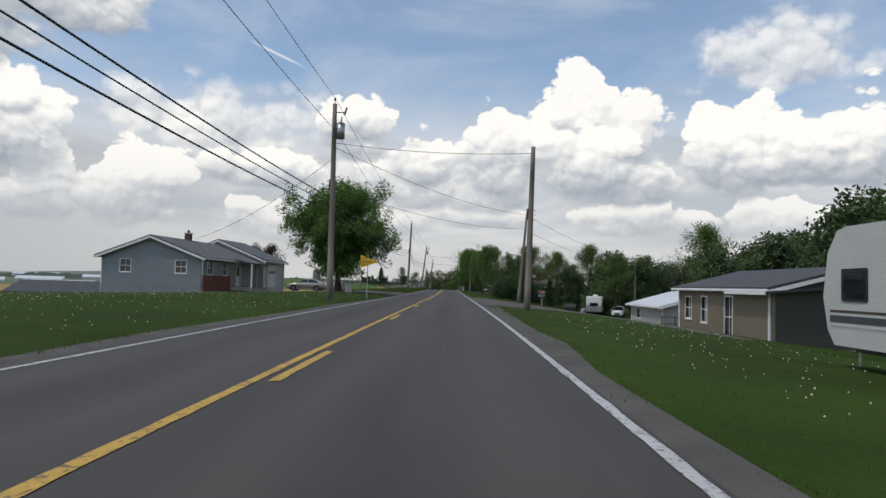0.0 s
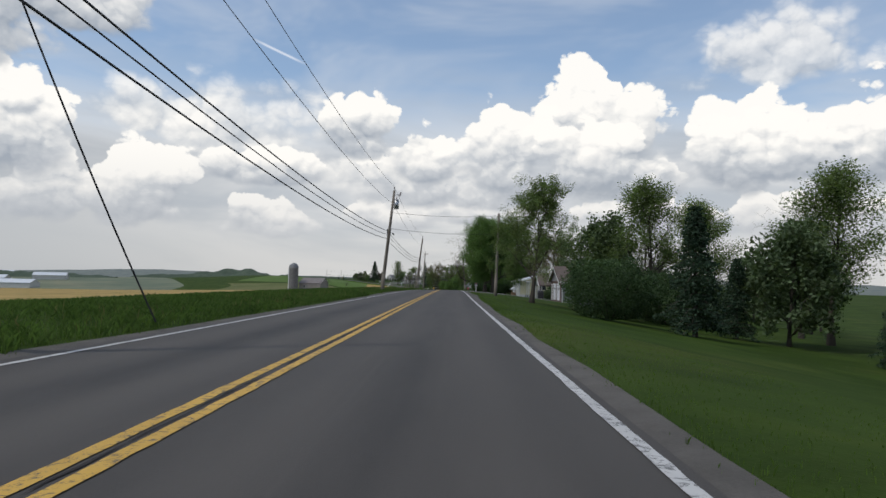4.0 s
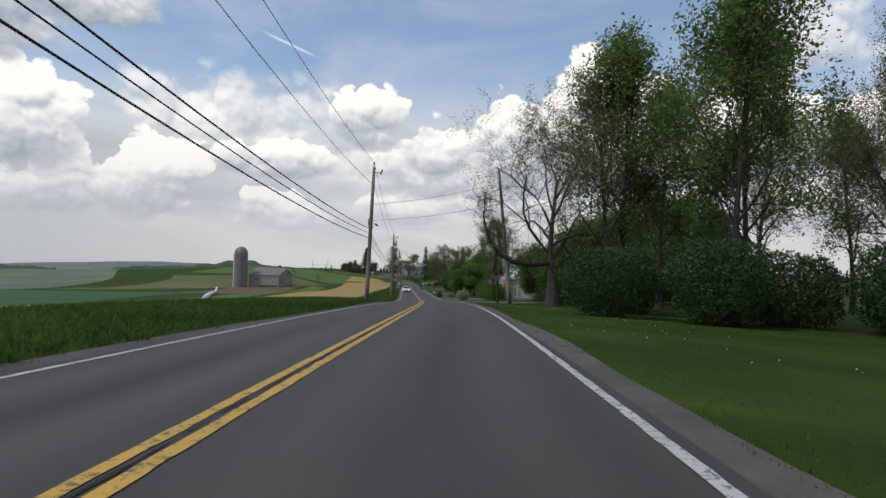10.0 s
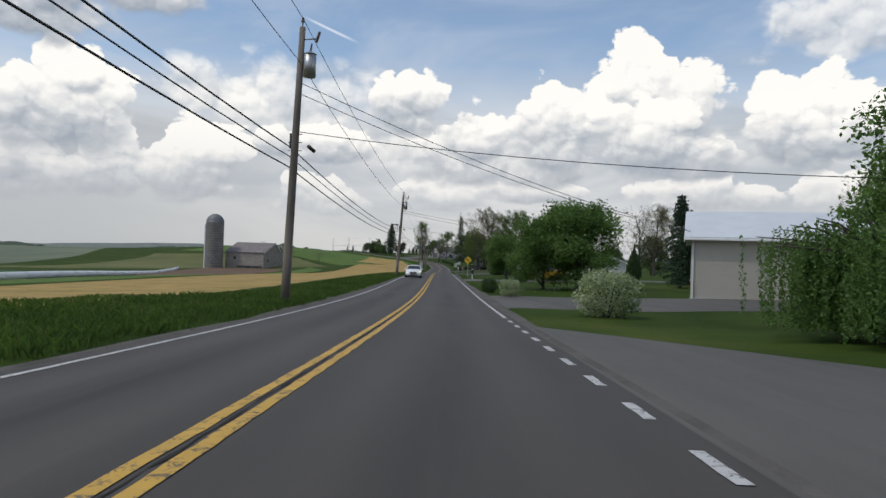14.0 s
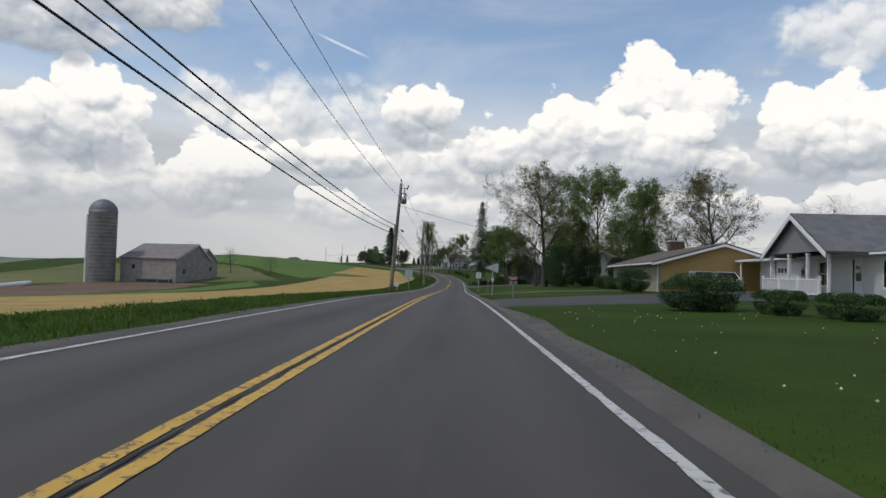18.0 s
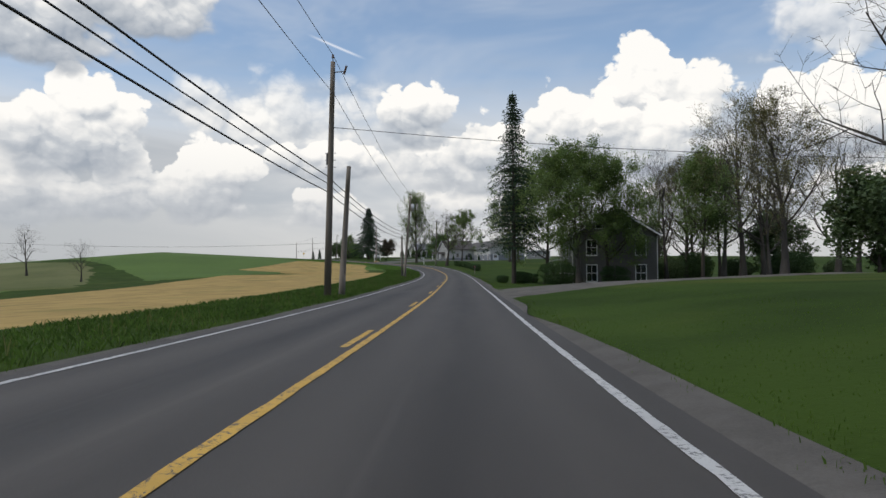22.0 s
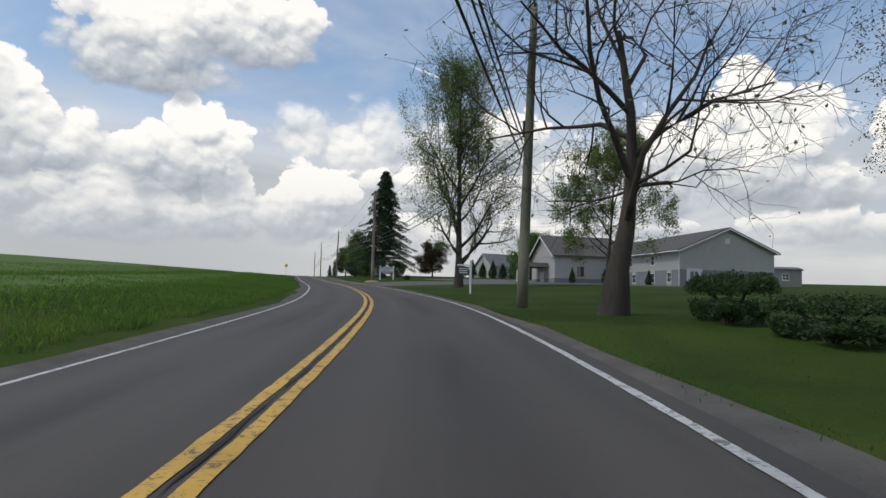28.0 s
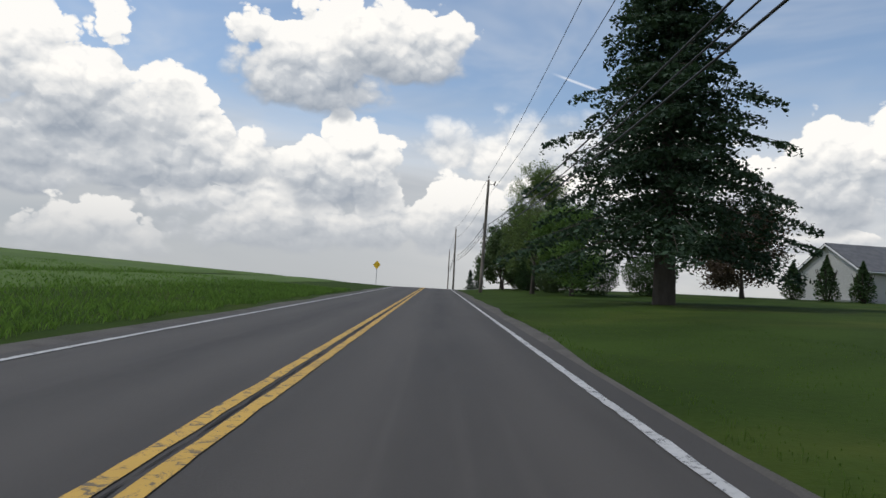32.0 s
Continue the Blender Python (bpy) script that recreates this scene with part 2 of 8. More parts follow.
def mat(name, a, b=None, rough=0.7, metal=0.0, scale=6.0, fine=60.0, bump=0.15, bump_scale=None, mixes=0.5, spec=0.5,
        lines=None, spread=0.0, coords="Object", trans=0.0, stain=None, emit=None, stretch=None):
    """A surface with two scales of variation. lines: (axis, spacing, depth) for boards or courses; spread: change from piece to piece."""
    m = bpy.data.materials.new(name)
    m.use_nodes = True
    tree = m.node_tree
    tree.nodes.clear()
    k = Nodes(tree)
    bsdf, out = k.n("ShaderNodeBsdfPrincipled"), k.n("ShaderNodeOutputMaterial")
    vec = k.n("ShaderNodeTexCoord").outputs[coords]
    base_vec = vec
    if stretch:
        vec = k.v("MULTIPLY", vec, stretch)
    b = b or tuple(c * 0.72 for c in a)
    big, small = k.noise(vec, scale, 4.0, 0.6), k.noise(vec, fine, 3.0, 0.6)
    f = k.m("ADD", k.m("MULTIPLY", k.span(big, 0.3, 0.7), mixes), k.m("MULTIPLY", k.m("SUBTRACT", small, 0.5), 0.7), clamp=True)
    col = k.mix(f, a, b)
    if stain:
        s = k.span(k.noise(vec, scale * 0.35, 5.0, 0.65, 0.4), 0.52, 0.72, 0.0, stain[1])
        col = k.mix(s, col, stain[0])
    if spread:
        rnd = k.n("ShaderNodeObjectInfo").outputs["Random"]
        isl = k.n("ShaderNodeNewGeometry").outputs["Random Per Island"]
        r = k.m("FRACT", k.m("ADD", rnd, isl))
        col = k.mix(1.0, col, k.span(r, 0, 1, 1 - spread, 1 + spread, smooth=False), "MULTIPLY")
    height = k.m("ADD", k.m("MULTIPLY", small, 0.6), k.m("MULTIPLY", k.noise(vec, bump_scale or fine * 2.2, 2.0, 0.5), 0.4))
    if lines:
        axis, spacing, depth = lines
        sep = k.n("ShaderNodeSeparateXYZ")
        k.put(sep.inputs[0], base_vec)
        saw = k.m("FRACT", k.m("DIVIDE", sep.outputs[axis], spacing))
        height = k.m("ADD", k.m("MULTIPLY", height, 0.25), k.m("MULTIPLY", saw, depth))
        col = k.mix(k.span(saw, 0.0, 0.10, 0.45, 0.0), col, tuple(c * 0.4 for c in b))
    bm = k.n("ShaderNodeBump")
    bm.inputs["Strength"].default_value, bm.inputs["Distance"].default_value = min(1.0, bump), 0.02 if not lines else 0.03
    k.put(bm.inputs["Height"], height)
    k.put(bsdf.inputs["Base Color"], col)
    k.put(bsdf.inputs["Roughness"], k.m("ADD", rough - 0.06, k.m("MULTIPLY", small, 0.12), clamp=True))
    bsdf.inputs["Metallic"].default_value = metal
    bsdf.inputs["Specular IOR Level"].default_value = spec
    k.put(bsdf.inputs["Normal"], bm.outputs[0])
    if trans:
        tl = k.n("ShaderNodeBsdfTranslucent")
        k.put(tl.inputs[0], k.mix(1.0, col, (1.15, 1.25, 0.7), "MULTIPLY"))
        ms = k.n("ShaderNodeMixShader")
        ms.inputs[0].default_value = trans
        k.link(bsdf.outputs[0], ms.inputs[1]), k.link(tl.outputs[0], ms.inputs[2])
        k.link(ms.outputs[0], out.inputs[0])
    else:
        k.link(bsdf.outputs[0], out.inputs[0])
    if emit:
        bsdf.inputs["Emission Color"].default_value = (*emit[0], 1)
        bsdf.inputs["Emission Strength"].default_value = emit[1]
    return m


def glass(name, tint=(0.02, 0.025, 0.03), rough=0.04):
    m = bpy.data.materials.new(name)
    m.use_nodes = True
    b = m.node_tree.nodes["Principled BSDF"]
    b.inputs["Base Color"].default_value, b.inputs["Roughness"].default_value = (*tint, 1), rough
    b.inputs["Specular IOR Level"].default_value = 0.7
    b.inputs["Coat Weight"].default_value = 0.4
    return m


def asphalt_mat(name, a, b, wheel=True):
    """Worn asphalt: grit, patches and paler wheel tracks that run with the road (UV: metres across, metres along)."""
    m = bpy.data.materials.new(name)
    m.use_nodes = True
    tree = m.node_tree
    tree.nodes.clear()
    k = Nodes(tree)
    bsdf, out = k.n("ShaderNodeBsdfPrincipled"), k.n("ShaderNodeOutputMaterial")
    uv = k.n("ShaderNodeTexCoord").outputs["UV"]
    sep = k.n("ShaderNodeSeparateXYZ")
    k.put(sep.inputs[0], uv)
    grit, patch = k.noise(uv, 55.0, 3.0, 0.7), k.noise(k.v("MULTIPLY", uv, (0.9, 0.12, 1)), 1.0, 5.0, 0.6)
    f = k.m("ADD", k.m("MULTIPLY", k.span(patch, 0.3, 0.7), 0.6), k.m("MULTIPLY", k.m("SUBTRACT", grit, 0.5), 1.3), clamp=True)
    col = k.mix(f, a, b)
    if wheel:
        q = k.m("ABSOLUTE", k.m("SUBTRACT", k.m("ABSOLUTE", sep.outputs[0]), 1.55))
        track = k.span(k.m("ABSOLUTE", k.m("SUBTRACT", q, 0.78)), 0.0, 0.5, 0.28, 0.0)
        col = k.mix(track, col, tuple(c * 1.55 for c in a))
        oil = k.span(q, 0.0, 0.35, 0.35, 0.0)
        col = k.mix(k.m("MULTIPLY", oil, k.span(patch, 0.35, 0.65)), col, tuple(c * 0.5 for c in b))
    streak = k.span(k.noise(k.v("MULTIPLY", uv, (3.0, 0.05, 1)), 1.0, 4.0, 0.6), 0.55, 0.75, 0.0, 0.25)
    col = k.mix(streak, col, tuple(c * 1.7 for c in a))
    bm = k.n("ShaderNodeBump")
    bm.inputs["Strength"].default_value, bm.inputs["Distance"].default_value = 0.5, 0.006
    k.put(bm.inputs["Height"], grit)
    k.put(bsdf.inputs["Base Color"], col)
    k.put(bsdf.inputs["Normal"], bm.outputs[0])
    bsdf.inputs["Roughness"].default_value, bsdf.inputs["Specular IOR Level"].default_value = 0.78, 0.35
    k.link(bsdf.outputs[0], out.inputs[0])
    return m


def paint_mat(name, a, under):
    """Road paint, cracked and worn through to the asphalt."""
    m = bpy.data.materials.new(name)
    m.use_nodes = True
    tree = m.node_tree
    k = Nodes(tree)
    bsdf = tree.nodes["Principled BSDF"]
    p = k.n("ShaderNodeTexCoord").outputs["Object"]
    wear = k.span(k.noise(p, 9.0, 6.0, 0.78, 0.8), 0.525, 0.60, 0.0, 0.85)
    grime = k.noise(p, 1.3, 4.0, 0.6)
    col = k.mix(k.span(grime, 0.35, 0.75, 0.0, 0.45), a, tuple(c * 0.62 for c in a))
    col = k.mix(wear, col, under)
    k.put(bsdf.inputs["Base Color"], col)
    bsdf.inputs["Roughness"].default_value = 0.65
    bm = k.n("ShaderNodeBump")
    bm.inputs["Strength"].default_value, bm.inputs["Distance"].default_value = 0.4, 0.004
    k.put(bm.inputs["Height"], k.m("SUBTRACT", k.noise(p, 90.0, 3.0, 0.6), wear))
    k.put(bsdf.inputs["Normal"], bm.outputs[0])
    return m


def leaf_mat(name, a, b, trans=0.42, spread=0.35):
    return mat(name, a, b, rough=0.72, scale=0.35, fine=3.0, bump=0.0, mixes=0.8, spec=0.18, spread=spread, trans=trans)


M_ASPHALT = asphalt_mat("asphalt", (0.0635, 0.0560, 0.0490), (0.039, 0.0345, 0.0302))
M_SIDEROAD = asphalt_mat("grey asphalt", (0.102, 0.095, 0.084), (0.060, 0.055, 0.048), wheel=False)
M_DRIVE = asphalt_mat("drive asphalt", (0.053, 0.050, 0.046), (0.036, 0.034, 0.031), wheel=False)
M_GRAVEL = mat("gravel", (0.125, 0.113, 0.098), (0.052, 0.048, 0.042), rough=0.95, scale=0.8, fine=22, bump=0.9, bump_scale=40, mixes=0.6, spec=0.2)
M_SHOULDER = mat("dusty shoulder", (0.115, 0.105, 0.094), (0.065, 0.06, 0.053), rough=0.95, scale=1.2, fine=30, bump=0.6, mixes=0.7, spec=0.2)
M_TAR = mat("dark tar joint", (0.026, 0.024, 0.022), (0.038, 0.035, 0.032), rough=0.9, scale=3.0, fine=30, bump=0.5, spec=0.2)
M_YELLOW = paint_mat("yellow road paint", (0.56, 0.33, 0.045), (0.06, 0.055, 0.05))
M_WHITE_LINE = paint_mat("white road paint", (0.50, 0.49, 0.47), (0.07, 0.068, 0.066))
M_LAWN = mat("lawn", (0.040, 0.068, 0.0110), (0.018, 0.034, 0.0058), rough=0.9, scale=0.22, fine=9, bump=0.9, bump_scale=30, mixes=0.75, spec=0.05, stain=((0.088, 0.098, 0.021), 0.55))
M_BLADE = leaf_mat("grass blades", (0.085, 0.138, 0.036), (0.050, 0.088, 0.022), trans=0.5)
M_BLADE_LAWN = leaf_mat("lawn blades", (0.10, 0.155, 0.036), (0.062, 0.10, 0.023), trans=0.5, spread=0.15)
M_BLADE_WHEAT = leaf_mat("wheat blades", (0.13, 0.21, 0.055), (0.09, 0.155, 0.038), trans=0.55, spread=0.2)
M_BLADE_DRY = leaf_mat("pale grass", (0.16, 0.15, 0.06), (0.08, 0.11, 0.03), trans=0.3)
M_STUBBLE = mat("stubble field", (0.38, 0.262, 0.095), (0.21, 0.15, 0.054), rough=0.95, scale=0.45, fine=2.2, bump=0.9, mixes=0.75, spec=0.1, stain=((0.10, 0.13, 0.03), 0.45))
M_PASTURE = mat("rough pasture", (0.135, 0.14, 0.06), (0.085, 0.10, 0.038), rough=0.95, scale=0.06, fine=1.5, bump=0.6, mixes=0.8, spec=0.05, stain=((0.19, 0.17, 0.09), 0.5))
M_SOIL = mat("tilled soil", (0.15, 0.10, 0.07), (0.09, 0.063, 0.045), rough=0.95, scale=0.1, fine=2.5, bump=0.8, spec=0.1)
M_WHEAT = mat("green wheat", (0.080, 0.132, 0.022), (0.050, 0.090, 0.015), rough=0.85, scale=0.05, fine=4.0, bump=0.9, mixes=0.6, spec=0.15)
M_CROP = mat("deep green crop", (0.035, 0.095, 0.035), (0.024, 0.065, 0.024), rough=0.85, scale=0.05, fine=2.0, bump=0.5, spec=0.15)
# pale field colours that carry the haze of distance
M_FAR = mat("far country with painted haze", (0.165, 0.185, 0.125), (0.105, 0.13, 0.095), rough=0.95, scale=0.012, fine=0.10, bump=0.1, mixes=0.9, spec=0.05, stain=((0.27, 0.235, 0.15), 0.7))
M_POLE = mat("weathered pole", (0.20, 0.175, 0.15), (0.11, 0.095, 0.08), rough=0.9, scale=2.0, fine=40, bump=0.7, stretch=(1, 1, 0.08), spread=0.12, spec=0.2)
M_POLE_NEW = mat("greenish treated pole", (0.17, 0.17, 0.12), (0.10, 0.10, 0.07), rough=0.9, scale=2.0, fine=40, bump=0.6, stretch=(1, 1, 0.08), spec=0.2)
M_WIRE = mat("black cable", (0.02, 0.02, 0.022), (0.012, 0.012, 0.013), rough=0.6)
M_GALV = mat("galvanised steel", (0.42, 0.43, 0.44), (0.30, 0.31, 0.32), rough=0.45, metal=0.8, scale=5, fine=50, bump=0.1)
M_DARKMETAL = mat("dark metal", (0.05, 0.05, 0.052), (0.03, 0.03, 0.03), rough=0.5, metal=0.4)
M_CERAMIC = mat("brown ceramic", (0.10, 0.06, 0.045), rough=0.25)
M_BARK = mat("bark", (0.080, 0.069, 0.058), (0.038, 0.033, 0.028), rough=0.95, scale=2.5, fine=18, bump=1.0, stretch=(1, 1, 0.25), spec=0.1)
M_BARK_GREY = mat("grey bark", (0.082, 0.074, 0.065), (0.042, 0.038, 0.034), rough=0.95, scale=2.5, fine=18, bump=1.0, stretch=(1, 1, 0.25), spec=0.1)
L_MAPLE = leaf_mat("maple leaves", (0.135, 0.215, 0.075), (0.078, 0.140, 0.046), trans=0.5)
L_LIGHT = leaf_mat("young leaves", (0.155, 0.205, 0.085), (0.095, 0.140, 0.055), trans=0.5)
L_BUD = leaf_mat("reddish new leaves", (0.165, 0.145, 0.085), (0.10, 0.105, 0.052), trans=0.45)
L_DARK = leaf_mat("dark foliage", (0.064, 0.105, 0.046), (0.036, 0.066, 0.029), trans=0.35)
L_PURPLE = leaf_mat("brownish purple foliage", (0.085, 0.062, 0.046), (0.05, 0.042, 0.03), trans=0.25)
L_PINK = leaf_mat("fading pink blossom", (0.26, 0.17, 0.15), (0.11, 0.12, 0.06))
L_WHITE = leaf_mat("pale blossom", (0.42, 0.45, 0.33), (0.10, 0.16, 0.05))
L_SPRUCE = leaf_mat("spruce needles", (0.046, 0.078, 0.046), (0.026, 0.048, 0.030), trans=0.18)
L_OLIVE = leaf_mat("olive woods", (0.105, 0.145, 0.07), (0.062, 0.095, 0.046), trans=0.3)
M_DANDELION = mat("dandelion heads", (0.62, 0.60, 0.52), (0.5, 0.42, 0.12), rough=0.9, spread=0.3)


def siding(name, a, step=0.115, rough=0.6):
    return mat(name, a, tuple(c * 0.86 for c in a), rough=rough, scale=1.2, fine=25, bump=0.8, lines=(2, step, 1.0), mixes=0.4, coords="Object")


S_BLUEGREY = siding("blue-grey siding", (0.30, 0.33, 0.37))
S_GREY = siding("grey siding", (0.27, 0.275, 0.275))
S_TAN = siding("tan siding", (0.27, 0.22, 0.165))
S_YELLOW = siding("pale yellow siding", (0.60, 0.55, 0.36))
S_CREAM = siding("cream siding", (0.56, 0.53, 0.46))
S_WHITE = siding("white siding", (0.66, 0.66, 0.65))
S_GOLD = siding("golden siding", (0.50, 0.33, 0.12))
S_SLATE = siding("slate-grey clapboard", (0.115, 0.112, 0.105))
S_OFFWHITE = siding("off-white siding", (0.50, 0.50, 0.48))
S_BARN = mat("weathered barn boards", (0.31, 0.285, 0.26), (0.20, 0.18, 0.165), rough=0.9, scale=1.0, fine=12, bump=0.8, lines=(0, 0.25, 0.8), mixes=0.8)
S_BARN_Y = mat("weathered barn boards end", (0.29, 0.27, 0.25), (0.19, 0.17, 0.155), rough=0.9, scale=1.0, fine=12, bump=0.8, lines=(1, 0.25, 0.8), mixes=0.8)
# dark siding colour standing for the shade on the tan house's end
S_TAN_SHADE = siding("tan siding with painted shade", (0.085, 0.082, 0.08))
M_BRICK = mat("red brick", (0.23, 0.085, 0.06), (0.15, 0.06, 0.045), rough=0.85, scale=3, fine=20, bump=0.9, lines=(2, 0.075, 0.7), spread=0.1)
M_BRICK_DK = mat("brown brick", (0.135, 0.082, 0.062), (0.085, 0.055, 0.045), rough=0.85, scale=3, fine=20, bump=0.9, lines=(2, 0.075, 0.7))
M_STONE = mat("buff stone", (0.36, 0.31, 0.24), (0.22, 0.19, 0.15), rough=0.85, scale=2.2, fine=14, bump=0.9, lines=(2, 0.16, 0.5))
M_BLOCK = mat("painted block", (0.50, 0.50, 0.50), (0.38, 0.38, 0.38), rough=0.85, scale=1.5, fine=20, bump=0.5, lines=(2, 0.2, 0.5))
M_BLOCK_GREY = mat("grey block", (0.22, 0.235, 0.255), (0.17, 0.18, 0.195), rough=0.85, scale=1.5, fine=20, bump=0.5, lines=(2, 0.2, 0.5))
M_CONCRETE = mat("concrete", (0.40, 0.385, 0.36), (0.27, 0.26, 0.245), rough=0.9, scale=1.2, fine=25, bump=0.4)
M_SILO_CAP = mat("dull weathered dome", (0.16, 0.165, 0.175), (0.10, 0.105, 0.11), rough=0.6, metal=0.3, scale=0.8, fine=10, bump=0.2)
M_SILO = mat("concrete staves", (0.20, 0.19, 0.18), (0.12, 0.115, 0.11), rough=0.9, scale=0.5, fine=8, bump=0.6, lines=(2, 0.75, 0.3), mixes=0.9)
R_GREY = mat("grey shingles", (0.15, 0.15, 0.155), (0.09, 0.09, 0.095), rough=0.9, scale=1.5, fine=14, bump=0.9, lines=(2, 0.075, 0.8), mixes=0.7)
R_TAUPE = mat("taupe shingles", (0.105, 0.096, 0.088), (0.068, 0.062, 0.058), rough=0.9, scale=1.5, fine=14, bump=0.9, lines=(2, 0.075, 0.8), mixes=0.7)
R_BROWN = mat("brown shingles", (0.120, 0.092, 0.076), (0.078, 0.060, 0.050), rough=0.9, scale=1.5, fine=14, bump=0.9, lines=(2, 0.075, 0.8), mixes=0.7)
R_DARK = mat("charcoal shingles", (0.075, 0.078, 0.085), (0.05, 0.05, 0.055), rough=0.9, scale=1.5, fine=14, bump=0.9, lines=(2, 0.075, 0.8))
R_METAL = mat("white metal roof", (0.60, 0.62, 0.64), (0.48, 0.50, 0.52), rough=0.4, scale=0.8, fine=12, bump=0.5, lines=(1, 0.4, 0.6), spec=0.5)
R_BARN = mat("faded barn roof", (0.20, 0.175, 0.165), (0.14, 0.12, 0.115), rough=0.75, scale=0.6, fine=10, bump=0.5, lines=(0, 0.6, 0.5), mixes=0.8)
M_TRIM = mat("white trim", (0.74, 0.74, 0.73), (0.62, 0.62, 0.61), rough=0.5, scale=2, fine=30, bump=0.05)
M_DOORWHITE = mat("white door paint", (0.70, 0.71, 0.73), (0.60, 0.61, 0.63), rough=0.45, scale=1.5, fine=30, bump=0.05)
M_DARKPAINT = mat("dark paint", (0.05, 0.055, 0.06), (0.035, 0.035, 0.04), rough=0.5)
M_WOOD = mat("plain wood", (0.22, 0.14, 0.085), (0.12, 0.075, 0.045), rough=0.8, scale=2, fine=30, bump=0.4, stretch=(1, 1, 0.15))
M_WOODGREY = mat("greyed wood", (0.20, 0.18, 0.16), (0.12, 0.105, 0.095), rough=0.85, scale=2, fine=30, bump=0.4, stretch=(0.2, 1, 1))
M_PLASTIC = mat("grey plastic", (0.35, 0.36, 0.38), rough=0.5, bump=0.05)
M_BLACK = mat("black plastic", (0.022, 0.022, 0.024), (0.014, 0.014, 0.015), rough=0.55, bump=0.05)
M_RUBBER = mat("tyre rubber", (0.022, 0.022, 0.022), (0.014, 0.014, 0.014), rough=0.85, bump=0.2)
M_RIM = mat("alloy", (0.50, 0.51, 0.52), (0.38, 0.38, 0.39), rough=0.3, metal=0.9, bump=0.05)
P_WHITE = mat("white car paint", (0.75, 0.76, 0.77), (0.70, 0.71, 0.72), rough=0.22, bump=0.0, spec=0.6)
P_SILVER = mat("beige silver car paint", (0.34, 0.32, 0.29), (0.30, 0.28, 0.26), rough=0.28, metal=0.5, bump=0.0)
P_YELLOW = mat("yellow car paint", (0.62, 0.36, 0.02), (0.56, 0.32, 0.018), rough=0.25, bump=0.0, spec=0.6)
P_CAMPER = mat("camper skin", (0.60, 0.60, 0.585), (0.50, 0.50, 0.49), rough=0.45, lines=(2, 0.11, 0.8), bump=0.6, scale=1, fine=20)
M_LAMP = mat("headlamp glass", (0.55, 0.58, 0.6), (0.4, 0.42, 0.44), rough=0.12, bump=0.0)
M_AMBER = mat("lit amber lamp", (0.7, 0.5, 0.2), rough=0.3, bump=0.0, emit=((1.0, 0.72, 0.25), 2.0))
M_REDLENS = mat("red lens", (0.35, 0.02, 0.02), rough=0.25, bump=0.0)
G_WIN = glass("window glass")
G_CAR = glass("car glass", (0.012, 0.014, 0.016), 0.03)
SIGN_YELLOW = mat("yellow sign sheeting", (0.72, 0.44, 0.01), (0.66, 0.40, 0.01), rough=0.4, bump=0.05)
SIGN_RED = mat("red sign sheeting", (0.36, 0.025, 0.03), (0.31, 0.02, 0.025), rough=0.4, bump=0.05)
SIGN_WHITE = mat("white sign sheeting", (0.68, 0.68, 0.66), (0.6, 0.6, 0.58), rough=0.4, bump=0.05)
SIGN_GREEN = mat("green sign sheeting", (0.02, 0.16, 0.07), rough=0.4, bump=0.05)
SIGN_BACK = mat("sign aluminium", (0.50, 0.51, 0.51), (0.42, 0.43, 0.43), rough=0.4, metal=0.5, bump=0.05)
M_INK = mat("black ink", (0.02, 0.02, 0.02), rough=0.6, bump=0.0)
M_MULCH = mat("wood chips", (0.42, 0.28, 0.12), (0.26, 0.17, 0.08), rough=0.95, scale=4, fine=30, bump=1.0)
M_TARP = mat("white plastic wrap", (0.68, 0.69, 0.70), (0.55, 0.56, 0.57), rough=0.5, bump=0.3)
M_FARWOOD = mat("far hedgerow woods", (0.085, 0.108, 0.078), (0.058, 0.078, 0.058), rough=0.95, scale=0.05, fine=0.4, bump=0.6, mixes=0.9, spec=0.05)
# distance haze is mixed into this pale grey-green woods colour
M_HILL = mat("woods with painted haze", (0.185, 0.205, 0.185), (0.14, 0.16, 0.15), rough=0.95, scale=0.03, fine=0.3, bump=0.4, mixes=0.9, spec=0.05)

# ---- mesh helpers ----


def mesh_of(name, verts, faces, material, smooth=False, uv=None):
    me = bpy.data.meshes.new(name)
    if isinstance(verts, np.ndarray) and isinstance(faces, np.ndarray):
        n, k = faces.shape
        me.vertices.add(len(verts)), me.loops.add(n * k), me.polygons.add(n)
        me.vertices.foreach_set("co", np.ascontiguousarray(verts, dtype=np.float32).ravel())
        me.loops.foreach_set("vertex_index", np.ascontiguousarray(faces, dtype=np.int32).ravel())
        me.polygons.foreach_set("loop_start", np.arange(0, n * k, k, dtype=np.int32))
        me.update(calc_edges=True)
    else:
        me.from_pydata([tuple(v) for v in verts], [], [tuple(int(i) for i in f) for f in faces])
    mats = material if isinstance(material, (list, tuple)) else [material]
    for one in mats:
        me.materials.append(one)
    if uv is not None:
        layer = me.uv_layers.new(name="UVMap")
        idx = np.empty(len(me.loops), dtype=np.int32)
        me.loops.foreach_get("vertex_index", idx)
        layer.data.foreach_set("uv", np.asarray(uv, dtype=np.float32)[idx].ravel())
    if smooth:
        me.polygons.foreach_set("use_smooth", [True] * len(me.polygons))
    me.update()
    return me


